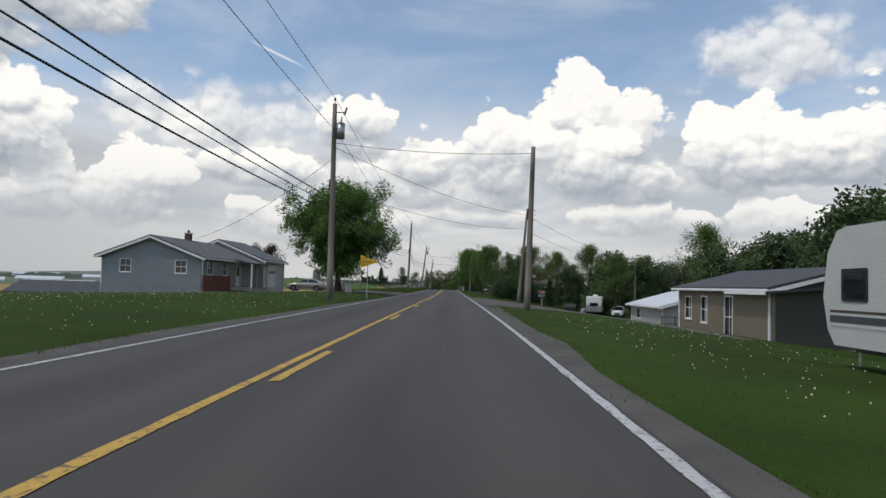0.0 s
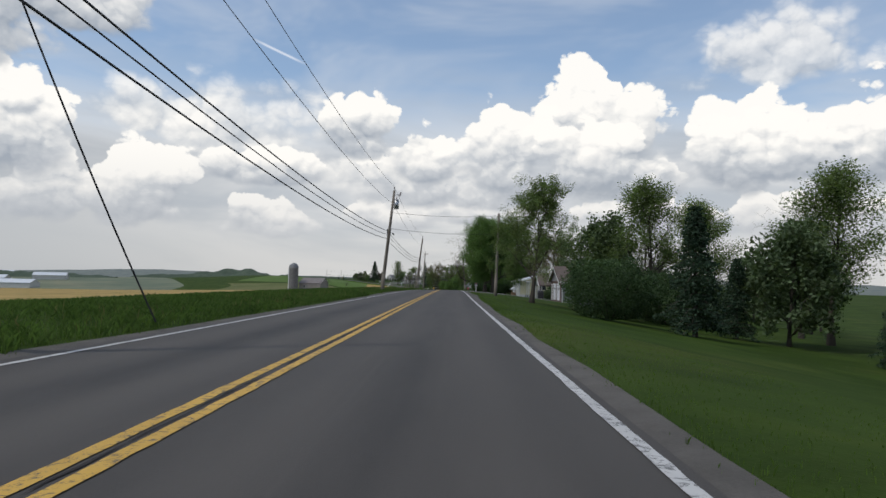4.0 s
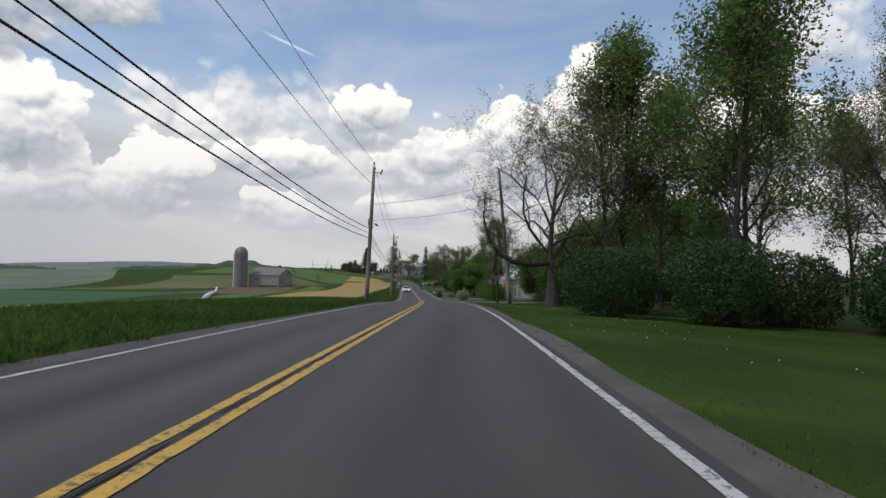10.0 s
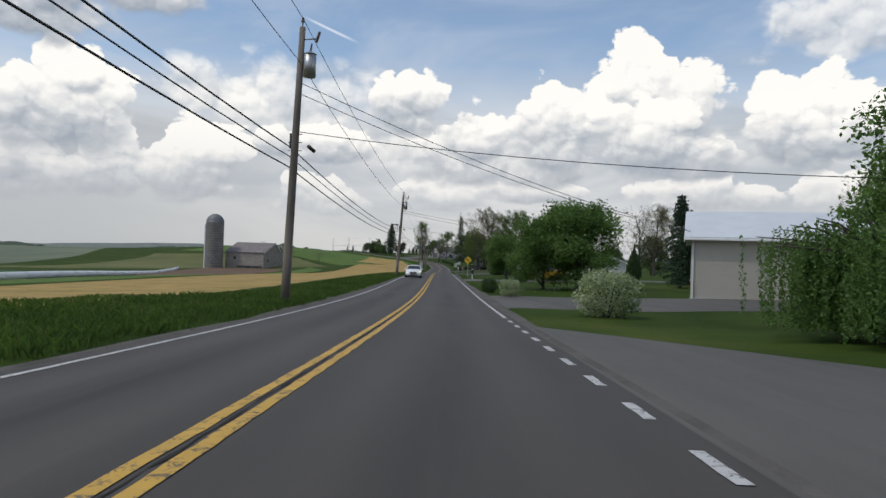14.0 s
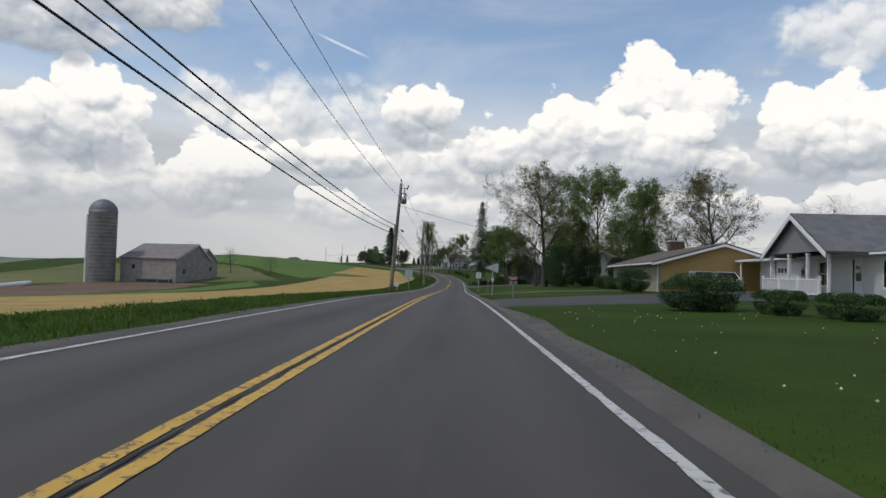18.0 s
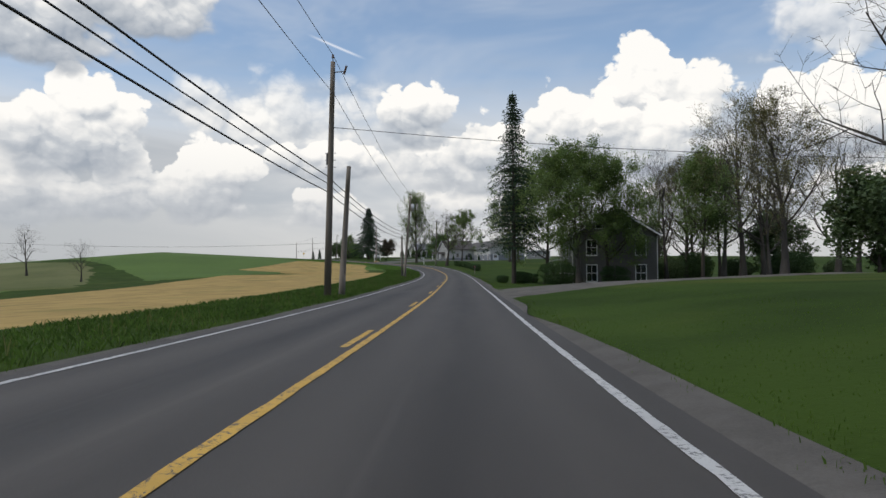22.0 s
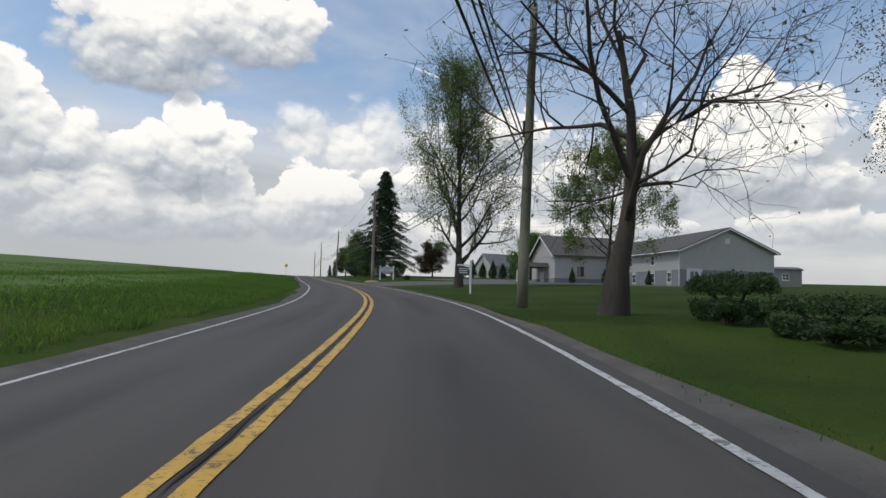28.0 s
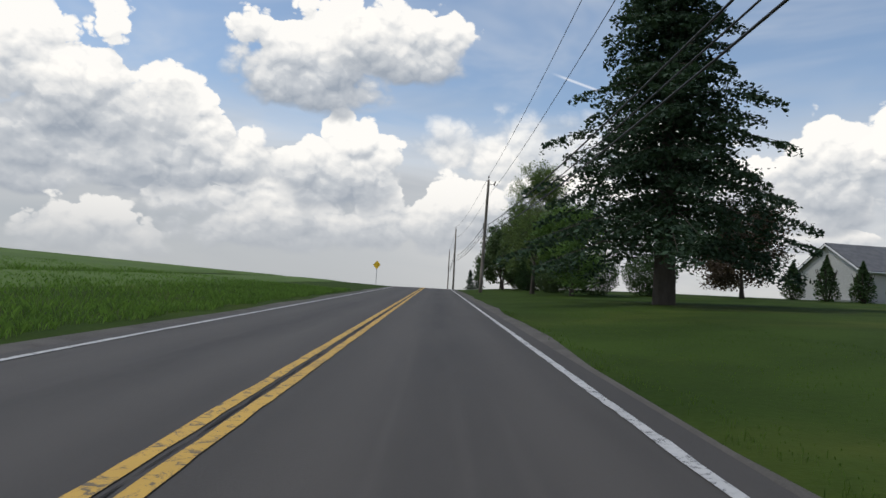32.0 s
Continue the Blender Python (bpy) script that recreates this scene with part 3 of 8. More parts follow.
def part(name, bm, material, parent, label="", smooth=False):
    """Links a bmesh as one mesh object under a thing or under a part."""
    me = bpy.data.meshes.new(name)
    bmesh.ops.recalc_face_normals(bm, faces=bm.faces)
    bm.to_mesh(me)
    bm.free()
    me.materials.append(material)
    if smooth:
        me.polygons.foreach_set("use_smooth", [True] * len(me.polygons))
    ob = new(name, me)
    ob.parent = parent
    if label:
        ob["label"] = label
    return ob


def thing(name, label, category, m=None, group="", kind=""):
    ob = new(name)
    ob.empty_display_size = 0.2
    if m is not None:
        ob.matrix_basis = m
    return tagged(ob, label, category, group, kind)


def add_box(bm, x0, x1, y0, y1, z0, z1, bevel=0.0):
    r = bmesh.ops.create_cube(bm, size=1.0)
    bmesh.ops.transform(bm, matrix=Matrix.Translation(((x0 + x1) / 2, (y0 + y1) / 2, (z0 + z1) / 2)) @ Matrix.Diagonal((abs(x1 - x0), abs(y1 - y0), abs(z1 - z0), 1)), verts=r["verts"])
    if bevel:
        edges = list({e for v in r["verts"] for e in v.link_edges})
        bmesh.ops.bevel(bm, geom=edges, offset=bevel, segments=1, affect="EDGES")
    return bm


def box(x0, x1, y0, y1, z0, z1, bevel=0.0):
    return add_box(bmesh.new(), x0, x1, y0, y1, z0, z1, bevel)


def add_cyl(bm, p, q, r0, r1=None, n=8, caps=True):
    p, q = Vector(p), Vector(q)
    r1 = r0 if r1 is None else r1
    r = bmesh.ops.create_cone(bm, cap_ends=caps, segments=n, radius1=r0, radius2=r1, depth=(q - p).length)
    turn = (q - p).to_track_quat("Z", "Y").to_matrix().to_4x4()
    bmesh.ops.transform(bm, matrix=Matrix.Translation((p + q) / 2) @ turn, verts=r["verts"])
    return bm


def cyl(p, q, r0, r1=None, n=8, caps=True):
    return add_cyl(bmesh.new(), p, q, r0, r1, n, caps)


def prism(points, axis, a, b):
    """A solid with the given outline (pairs), drawn out along an axis from a to b."""
    bm = bmesh.new()
    put = {0: lambda u, v, w: (w, u, v), 1: lambda u, v, w: (u, w, v), 2: lambda u, v, w: (u, v, w)}[axis]
    lo = [bm.verts.new(put(u, v, a)) for u, v in points]
    hi = [bm.verts.new(put(u, v, b)) for u, v in points]
    bm.faces.new(lo), bm.faces.new(hi)
    for i in range(len(points)):
        j = (i + 1) % len(points)
        bm.faces.new((lo[i], lo[j], hi[j], hi[i]))
    return bm


def tube_arrays(points, radii, n=5):
    """Vertices and faces of a tube along points."""
    vs, fs = [], []
    pts = [Vector(p) for p in points]
    for i, p in enumerate(pts):
        d = (pts[min(i + 1, len(pts) - 1)] - pts[max(i - 1, 0)])
        d = d.normalized() if d.length > 1e-6 else Vector((0, 0, 1))
        u = d.orthogonal().normalized()
        w = d.cross(u)
        for k in range(n):
            a = 2 * math.pi * k / n
            vs.append(p + (u * math.cos(a) + w * math.sin(a)) * radii[i])
    for i in range(len(pts) - 1):
        for k in range(n):
            a, b = i * n + k, i * n + (k + 1) % n
            fs.append((a, b, b + n, a + n))
    return vs, fs


def text_part(words, size, m, material, parent, name="lettering", space=1.0, depth=0.003):
    cu = bpy.data.curves.new(name, "FONT")
    cu.body, cu.size, cu.align_x, cu.align_y, cu.extrude, cu.space_character = words, size, "CENTER", "CENTER", depth, space
    ob = bpy.data.objects.new(name, cu)
    scene.collection.objects.link(ob)
    dg = bpy.context.evaluated_depsgraph_get()
    me = bpy.data.meshes.new_from_object(ob.evaluated_get(dg))
    bpy.data.objects.remove(ob)
    me.materials.clear()
    me.materials.append(material)
    made = new(name, me)
    made.parent, made.matrix_basis = parent, m
    return made

# ---- lie of the road and the land ----
# seconds along the drive and the distance from the camera's line to the yellow line
OFFSET = [(0, 1.90), (3, 2.0), (6, 1.86), (8, 1.76), (10, 1.75), (12, 1.54), (14, 1.54), (17, 1.68), (18, 1.70), (19, 1.62),
          (22, 1.66), (24, 1.72), (27, 1.21), (28, 1.13), (29, 1.08), (30, 1.42), (32, 1.40)]
EYE = 1.04
# height of the land above the road's crown: seconds, then at 150, 60, 22, 9 and 4.5 m from the yellow line
LAND_LEFT = [(-3, -3, -.5, .2, .2, 0), (1.6, -3, -.8, .0, .25, .02), (3, -2.5, -1.2, -.2, .25, .02), (5, -2.0, -1.3, -.5, .10, .05),
             (8, -1.9, -1.3, -.6, .06, .05), (10.5, -2.0, -1.5, -.6, .06, .05), (13, -2.6, -1.9, -.7, .06, .05), (16, -3, -2.1, -.75, -.12, .02),
             (19, -3.5, -2.4, -.75, -.25, -.02), (22, -3.8, -2.6, -.7, -.25, -.02), (23.6, -4.0, -2.4, -.6, -.15, -.02), (25, -4.0, -1.6, -.2, .0, .02),
             (27, -3.0, 1.0, .1, .1, .02), (29, -3.0, 2.6, .8, .15, .02), (32, -2.5, 2.7, .9, .2, .02), (36, -2.5, 2.5, .7, .2, .02)]
LAND_RIGHT = [(-3, -4, -2.2, -1.2, -.3, -.05), (1.6, -5, -3, -1.6, -.35, -.05), (3, -6, -3.5, -2.2, -.5, -.05), (5, -6, -4, -3, -.9, -.05),
              (8, -7, -5, -1.9, -.35, -.05), (10.5, -5, -3, -1.4, -.4, -.05), (13, -1, 0, .3, -.1, 0), (16, 0, .5, .3, 0, 0),
              (19, 1, 1, .6, .15, .05), (22, 1.5, 1.5, 1.3, .7, .1), (23.6, 1, 1, 1.0, .5, .05), (25, -.5, -.7, -.75, -.5, -.1),
              (27, .5, .3, .1, -.1, -.05), (29, 1, 1, .85, .1, 0), (32, 1, 1, .6, .3, 0), (36, 1, 1, .8, .4, 0)]
EDGE = 3.35          # half the asphalt
# fall of the road's far edge against its crown, where bends are banked, and the near edge line's distance
BANK = [(-1, 0), (0, -.05), (2, 0), (7, .015), (8.3, -.05), (10, -.06), (12.3, -.10), (13.5, -.16), (15, -.05), (17.2, .08), (18.3, .03),
        (21.3, -.02), (24.3, -.02), (26, -.06), (27.3, -.13), (28.3, -.21), (29.3, -.21), (30.3, -.13), (31.3, -.10), (32.5, -.02), (35, 0)]
NEAR_LINE = [(0, 3.25), (3, 3.25), (6, 3.14), (13, 3.17), (16, 3.10), (18, 3.05), (22, 3.0), (28, 3.02), (29.3, 3.14), (30, 3.08), (31, 3.0)]
CROWN = 0.02


def line(t):
    """Middle of the road at t seconds of the drive, continued straight before and after."""
    first, last = PATH[0], PATH[-1]
    if t < 0:
        p, q = line(0), line(0.5)
        return Vector((p.x + (q.x - p.x) * t * 2, p.y + (q.y - p.y) * t * 2, p.z))
    if t > 32:
        s = (t - 32) * 22.4
        up = min(s, 78) * 0.030 + max(0, min(s, 240) - 78) * 0.004 - max(0, s - 240) * 0.012
        p, a = line(32), radians(PATH[-1][4] - 0.8 + 1.2)
        return Vector((p.x - math.sin(a) * s, p.y + math.cos(a) * s, p.z + up))
    i = min(int(t * 2), len(PATH) - 2)
    f = t * 2 - i
    q = [np.array(PATH[min(max(i + k, 0), len(PATH) - 1)][1:4]) for k in (-1, 0, 1, 2)]
    p = 0.5 * (2 * q[1] + (q[2] - q[0]) * f + (2 * q[0] - 5 * q[1] + 4 * q[2] - q[3]) * f * f + (3 * q[1] - q[0] - 3 * q[2] + q[3]) * f ** 3)
    e = 0.12
    a, b = [np.array([np.interp(s, [r[0] for r in PATH], [r[k] for r in PATH]) for k in (1, 2)]) for s in (t - e if t > e else 0, t + e if t < 32 - e else 32)]
    d = (b - a) / np.linalg.norm(b - a)
    off = float(np.interp(t, [r[0] for r in OFFSET], [r[1] for r in OFFSET]))
    return Vector((p[0] - d[1] * off, p[1] + d[0] * off, p[2] - EYE))


STEP = 0.1
T0, T1 = -16.0, 60.0
STATIONS = np.arange(T0, T1 + 1e-6, STEP)
RAW = np.array([line(float(t)) for t in STATIONS])
for _ in range(6):
    RAW[1:-1] = RAW[1:-1] * 0.5 + (RAW[:-2] + RAW[2:]) * 0.25
TAN = np.gradient(RAW[:, :2], axis=0)
TAN /= np.linalg.norm(TAN, axis=1)[:, None]
RIGHT = np.stack([TAN[:, 1], -TAN[:, 0]], 1)
ALONG = np.concatenate([[0], np.cumsum(np.linalg.norm(np.diff(RAW[:, :2], axis=0), axis=1))])
L_T, R_T = [r[0] for r in LAND_LEFT], [r[0] for r in LAND_RIGHT]
B_T, B_H = [r[0] for r in BANK], [r[1] for r in BANK]


def swell(t, c):
    """Height of the land over the road at t seconds and c metres right of the yellow line."""
    table, ts, d = (LAND_LEFT, L_T, -c) if c < 0 else (LAND_RIGHT, R_T, c)
    row = [float(np.interp(t, ts, [r[k] for r in table])) for k in (5, 4, 3, 2, 1)]
    h = float(np.interp(d, [EDGE, 4.5, 9, 22, 60, 150], [0.0, *row]))
    if c < 0 and d < EDGE + 5:
        h += float(np.interp(t, B_T, B_H)) * (d / 3.03 if d < EDGE else 1.1 * (1 - (d - EDGE) / 5))
    if d > 150:
        fall, start, run = (6.0, 150.0, 850.0) if c < 0 else (8.0, 150.0, 700.0)
        h -= fall * max(0.0, min(1.0, (d - start) / run)) + (0.0025 * (d - 1020) if d > 1020 and c < 0 else 0)
    return h


def spot(t, c, h=0.0):
    """World place at t seconds along and c metres right of the yellow line, on the land."""
    i = float(np.clip((t - T0) / STEP, 0, len(STATIONS) - 1.001))
    k, f = int(i), i - int(i)
    p, r = RAW[k] * (1 - f) + RAW[k + 1] * f, RIGHT[k] * (1 - f) + RIGHT[k + 1] * f
    near = max(-60.0, min(60.0, c))
    far = c - near
    x, y = p[0] + r[0] * near + far * 0.985, p[1] + r[1] * near + far * -0.02
    return Vector((x, y, p[2] + swell(t, c) + h))


def station(x, y):
    """Seconds along the road and metres right of the yellow line for a place."""
    d = np.array([x, y]) - RAW[:, :2]
    i = int(np.argmin((d * d).sum(1)))
    along = float(d[i] @ TAN[i])
    return float(STATIONS[i]) + along / 21.9, float(d[i] @ RIGHT[i])


def gz(x, y):
    t, c = station(x, y)
    return spot(t, c).z


def on(x, y, rz=0.0, h=0.0, s=1.0):
    """A pose on the land at a place."""
    m = pose(x, y, gz(x, y) + h, 0, 0, rz)
    return m @ Matrix.Scale(s, 4) if s != 1.0 else m


def strip(ts, c0, c1, lift, cols=2, crown=0.0):
    """Vertices, faces and UV of a band beside the yellow line. c0, c1: numbers or functions of seconds."""
    vs, fs, uv = [], [], []
    for i, t in enumerate(ts):
        a, b = (c0(t) if callable(c0) else c0), (c1(t) if callable(c1) else c1)
        for k in range(cols):
            c = a + (b - a) * k / (cols - 1)
            p = spot(t, c)
            if abs(c) < EDGE:
                p.z += crown * (1 - abs(c) / EDGE)
            vs.append((p.x, p.y, p.z + lift))
            uv.append((c, t * 21.9))
        if i:
            for k in range(cols - 1):
                n = (i - 1) * cols + k
                fs.append((n, n + 1, n + cols + 1, n + cols))
    return vs, fs, uv


def structure(name, label, category, me):
    return tagged(new(name, me), label, category, kind="structure")


def build_ground():
    ts = [-420, -150, -60, -30] + [float(t) for t in np.arange(-16, 60.01, 0.25)] + [90, 140, 220]
    cols = [-2600, -1500, -900, -550, -350, -240, -170, -125, -95, -75, -60, -48, -38, -30, -24, -19, -15, -12, -9.5, -7.5, -6, -4.8, -3.9, -3.3, -3.0]
    cols = cols + [0.0] + [-c for c in reversed(cols)]
    vs, fs = [], []
    rng = np.random.default_rng(5)
    for t in ts:
        for c in cols:
            q = max(T0, min(T1, t))
            p = spot(q, c)
            p.y += (t - q) * 15.0
            if abs(c) < 3.1:
                p.z -= 0.22
            elif abs(c) < 3.5:
                p.z -= 0.07
            elif abs(c) > 5:
                p.z += float(rng.normal(0, 0.006)) if abs(c) < 30 else 0
            vs.append(p)
    n = len(cols)
    for i in range(len(ts) - 1):
        for k in range(n - 1):
            a = i * n + k
            fs.append((a, a + 1, a + n + 1, a + n))
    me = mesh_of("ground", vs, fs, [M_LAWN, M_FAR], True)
    # left land from 170 m out gets M_FAR, its haze painted as colour
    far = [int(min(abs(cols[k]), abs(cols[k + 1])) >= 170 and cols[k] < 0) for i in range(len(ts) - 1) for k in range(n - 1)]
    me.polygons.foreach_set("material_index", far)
    structure("ground", "mown roadside lawn and open rolling farmland", "ground", me)


def rough_line(name, label, ts, c, width, material, seed, wear=0.005):
    """A painted line with ragged edges."""
    rng = np.random.default_rng(seed)
    vs, fs = [], []
    for i, t in enumerate(ts):
        for s in (-0.5, 0.5):
            at = c(t) if callable(c) else c
            p = spot(t, at + s * width + float(rng.normal(0, wear)))
            cc = abs(at)
            vs.append((p.x, p.y, p.z + CROWN * (1 - cc / EDGE) + 0.007))
        if i:
            n = 2 * (i - 1)
            fs.append((n, n + 1, n + 3, n + 2))
    return structure(name, label, "road marking", mesh_of(name, vs, fs, material))


def road_time(y):
    return float(np.interp(y, RAW[:, 1], STATIONS))


def build_road():
    ts = np.arange(-14, 58.01, 0.2)
    vs, fs, uv = strip(ts, -EDGE, EDGE, 0.0, 9, CROWN)
    structure("road", "two-lane asphalt road with worn wheel tracks", "road", mesh_of("road", vs, fs, M_ASPHALT, True, uv))
    for side, w0, w1, name in ((1, EDGE, 0.34, "shoulder_1"), (-1, EDGE, 0.30, "shoulder_2")):
        rng = np.random.default_rng(3 + side)
        wob = {round(float(t), 1): float(rng.normal(0, 0.10)) for t in ts}
        edge = lambda t: side * (EDGE + w1 + 0.15 * math.sin(t * 2.1) + wob[round(float(t), 1)])
        vs, fs, uv = strip(ts, side * (EDGE - (0.02 if side > 0 else 0.06)), edge, 0.012, 3)
        vs = [(x, y, z - (0.035 if i % 3 == 0 else 0)) for i, (x, y, z) in enumerate(vs)]
        structure(name, "narrow dusty gravel shoulder", "shoulder", mesh_of(name, vs, fs if side > 0 else [f[::-1] for f in fs], M_SHOULDER, True))
    fine = lambda a, b: np.arange(a, b, 0.0125)
    zone1, zone2a, zone2b = road_time(46), road_time(445), road_time(588)
    rough_line("yellow_line_1", "solid yellow centre line with ragged edges", fine(-12, zone2a), -0.105, 0.115, M_YELLOW, 1)
    rough_line("yellow_line_2", "solid yellow centre line with ragged edges", fine(zone1, 50), 0.105, 0.115, M_YELLOW, 2)
    rough_line("yellow_line_3", "solid yellow centre line with ragged edges", fine(zone2b, 50), -0.105, 0.115, M_YELLOW, 3)
    for n, (a, b) in enumerate(((zone1, zone2a), (zone2b, 50))):
        rough_line("tar_joint_%d" % (n + 1), "dark cracked joint between the yellow lines", fine(a, b), 0.0, 0.018, M_TAR, 90 + n, 0.010)
    y = 9.9 - 12.19 * 12
    dash = 0
    while y < 46:
        a, b = road_time(y - 3.05), road_time(y)
        tagged(rough_line("yellow_dash", "short dashed yellow centre line", np.linspace(a, b, 9), 0.105, 0.115, M_YELLOW, 20 + dash), group="yellow dashes")
        y, dash = y + 12.19, dash + 1
    y = 497.5 - 12.19 * 4
    while y < 588:
        a, b = road_time(y - 3.05), road_time(y)
        tagged(rough_line("yellow_dash", "short dashed yellow centre line", np.linspace(a, b, 9), -0.105, 0.115, M_YELLOW, 20 + dash), group="yellow dashes")
        y, dash = y + 12.19, dash + 1
    gap_a, gap_b = road_time(291), road_time(320)
    near = lambda t: float(np.interp(t, [r[0] for r in NEAR_LINE], [r[1] for r in NEAR_LINE]))
    rough_line("white_line_1", "white road edge line", fine(-12, gap_a), near, 0.105, M_WHITE_LINE, 5)
    rough_line("white_line_2", "white road edge line", fine(gap_b, 50), near, 0.105, M_WHITE_LINE, 6)
    rough_line("white_line_3", "white road edge line", fine(-12, 50), -3.03, 0.10, M_WHITE_LINE, 7)
    y = 291.8
    while y < 319.5:
        tagged(rough_line("white_dash", "short white dash across the side road mouth", np.linspace(road_time(y), road_time(y + 0.75), 4), near, 0.105, M_WHITE_LINE, 60 + dash), group="white dashes")
        y, dash = y + 1.75, dash + 1


def patch(name, label, category, material, corners, lift=0.03, cell=1.2, wobble=0.25, uv=True, seed=1, kind="structure"):
    """A sheet draped on the land inside a quadrilateral given as (seconds, metres) corners a, b, c, d in turn."""
    a, b, c, d = [np.array(p, float) for p in corners]
    long_u = max(np.hypot((b - a)[0] * 21.9, (b - a)[1]), np.hypot((c - d)[0] * 21.9, (c - d)[1]))
    long_v = max(np.hypot((d - a)[0] * 21.9, (d - a)[1]), np.hypot((c - b)[0] * 21.9, (c - b)[1]))
    nu, nv = max(2, min(90, int(long_u / cell) + 1)), max(2, min(90, int(long_v / cell) + 1))
    rng = np.random.default_rng(seed)
    vs, fs, uvs = [], [], []
    for i in range(nu + 1):
        for j in range(nv + 1):
            u, v = i / nu, j / nv
            p = a * (1 - u) * (1 - v) + b * u * (1 - v) + c * u * v + d * (1 - u) * v
            w = wobble if i in (0, nu) or j in (0, nv) else 0.0
            t, cc = p[0] + rng.normal(0, w) / 21.9, p[1] + rng.normal(0, w)
            cc = max(cc, 3.33) if cc > 0 else min(cc, -3.33)
            q = spot(t, cc)
            border = i in (0, nu) or j in (0, nv)
            vs.append((q.x, q.y, q.z + (lift if not border else -0.12 if abs(cc) > EDGE + 0.6 else -0.015)))
            uvs.append((cc, t * 21.9))
    for i in range(nu):
        for j in range(nv):
            n = i * (nv + 1) + j
            fs.append((n, n + nv + 1, n + nv + 2, n + 1))
    me = mesh_of(name, vs, fs, material, True, uvs)
    up = sum(p.normal.z for p in me.polygons)
    if up < 0:
        me.flip_normals()
    return tagged(new(name, me), label, category, kind=kind)


build_ground()
build_road()
Y = road_time
patch("gravel_drive_1", "wide grey gravel pull-in beside the road", "driveway", M_GRAVEL, [(Y(37.5), 3.3), (Y(66), 3.3), (Y(90), 30), (Y(60), 27)], 0.05)
patch("gravel_edge", "wide gravel edge of the road before the pull-in", "shoulder", M_SHOULDER, [(Y(12), 3.3), (Y(38), 3.3), (Y(38), 5.0), (Y(12), 4.1)], 0.03)
patch("gravel_drive_2", "grey gravel farm entrance", "driveway", M_GRAVEL, [(Y(66), -3.4), (Y(84), -3.4), (Y(92), -26), (Y(78), -26)], 0.05)
patch("stone_yard", "gravel path beside the tan house", "path", M_GRAVEL, [(Y(26), 11.5), (Y(43), 11.0), (Y(43), 13.5), (Y(26), 14.5)], 0.05)
patch("asphalt_drive_1", "grey asphalt driveway to the garage", "driveway", M_SIDEROAD, [(Y(170), 3.4), (Y(186), 3.4), (Y(191), 17.5), (Y(174), 17.5)], 0.04, wobble=0.06)
patch("side_road", "grey asphalt side road", "side road", M_SIDEROAD, [(Y(288.5), 3.1), (Y(318), 3.1), (Y(302), 14), (Y(291), 14)], 0.04, wobble=0.05)
patch("side_road_2", "grey asphalt side road running off", "side road", M_SIDEROAD, [(Y(290.6), 13.8), (Y(302.4), 13.8), (Y(290), 70), (Y(283.5), 70)], 0.045, wobble=0.05)
patch("asphalt_drive_2", "grey asphalt yard before the cream garage", "driveway", M_SIDEROAD, [(Y(326), 3.4), (Y(340), 3.4), (Y(342), 26), (Y(330), 26)], 0.04, wobble=0.1)
patch("asphalt_drive_3", "grey driveway with the parked yellow car", "driveway", M_SIDEROAD, [(Y(370), 3.4), (Y(379), 3.4), (Y(380), 30), (Y(374), 30)], 0.04, wobble=0.1)
patch("asphalt_drive_4", "dark asphalt driveway", "driveway", M_DRIVE, [(Y(411), 3.4), (Y(422), 3.4), (Y(436), 24), (Y(419), 24)], 0.04, wobble=0.08)
patch("gravel_drive_3", "narrow gravel driveway", "driveway", M_SHOULDER, [(Y(440), 3.4), (Y(444), 3.4), (Y(447), 30), (Y(444), 30)], 0.04, wobble=0.1)
patch("gravel_drive_4", "rough gravel and dirt farm lane", "driveway", M_GRAVEL, [(Y(501), 3.4), (Y(514), 3.4), (Y(519), 32), (Y(513), 32)], 0.05, wobble=0.3)
patch("church_lot", "grey gravel and asphalt church car park", "car park", M_SIDEROAD, [(Y(667), 3.3), (Y(684), 3.3), (Y(686), 26), (Y(671), 32)], 0.05, wobble=0.15)
patch("church_lot_2", "grey church car park", "car park", M_SIDEROAD, [(Y(655), 26), (Y(704), 15), (Y(712), 32), (Y(668), 40)], 0.06, wobble=0.15)
patch("stubble_field_1", "tan cut stubble field", "field", M_STUBBLE, [(Y(84), -22), (Y(300), -12), (Y(330), -60), (Y(80), -150)], 0.06, 4, 0.6)
patch("stubble_field_2", "tan cut stubble field", "field", M_STUBBLE, [(Y(318), -9.0), (Y(584), -7.6), (Y(572), -34), (Y(318), -34)], 0.06, 3, 0.5)
patch("grass_strip", "bright green grass strip in the field", "field", M_WHEAT, [(Y(330), -35), (Y(520), -37), (Y(548), -47), (Y(330), -48)], 0.07, 3, 0.5)
patch("tilled_field", "brown tilled soil before the barn", "field", M_SOIL, [(Y(430), -49), (Y(530), -50), (Y(540), -82), (Y(470), -88)], 0.22, 4, 0.6)
patch("pasture", "dull olive rough pasture beyond the barn", "field", M_PASTURE, [(Y(545), -38), (Y(600), -62), (Y(690), -160), (Y(505), -160)], 0.18, 5, 0.6)
patch("crop_field", "deep green crop field", "field", M_CROP, [(Y(250), -46), (Y(460), -74), (Y(500), -165), (Y(170), -165)], 0.1, 6, 0.6)
patch("wheat_field_1", "green wheat on a low rise", "field", M_WHEAT, [(Y(556), -37), (Y(592), -17), (Y(900), -16), (Y(700), -120)], 0.12, 5, 0.5)
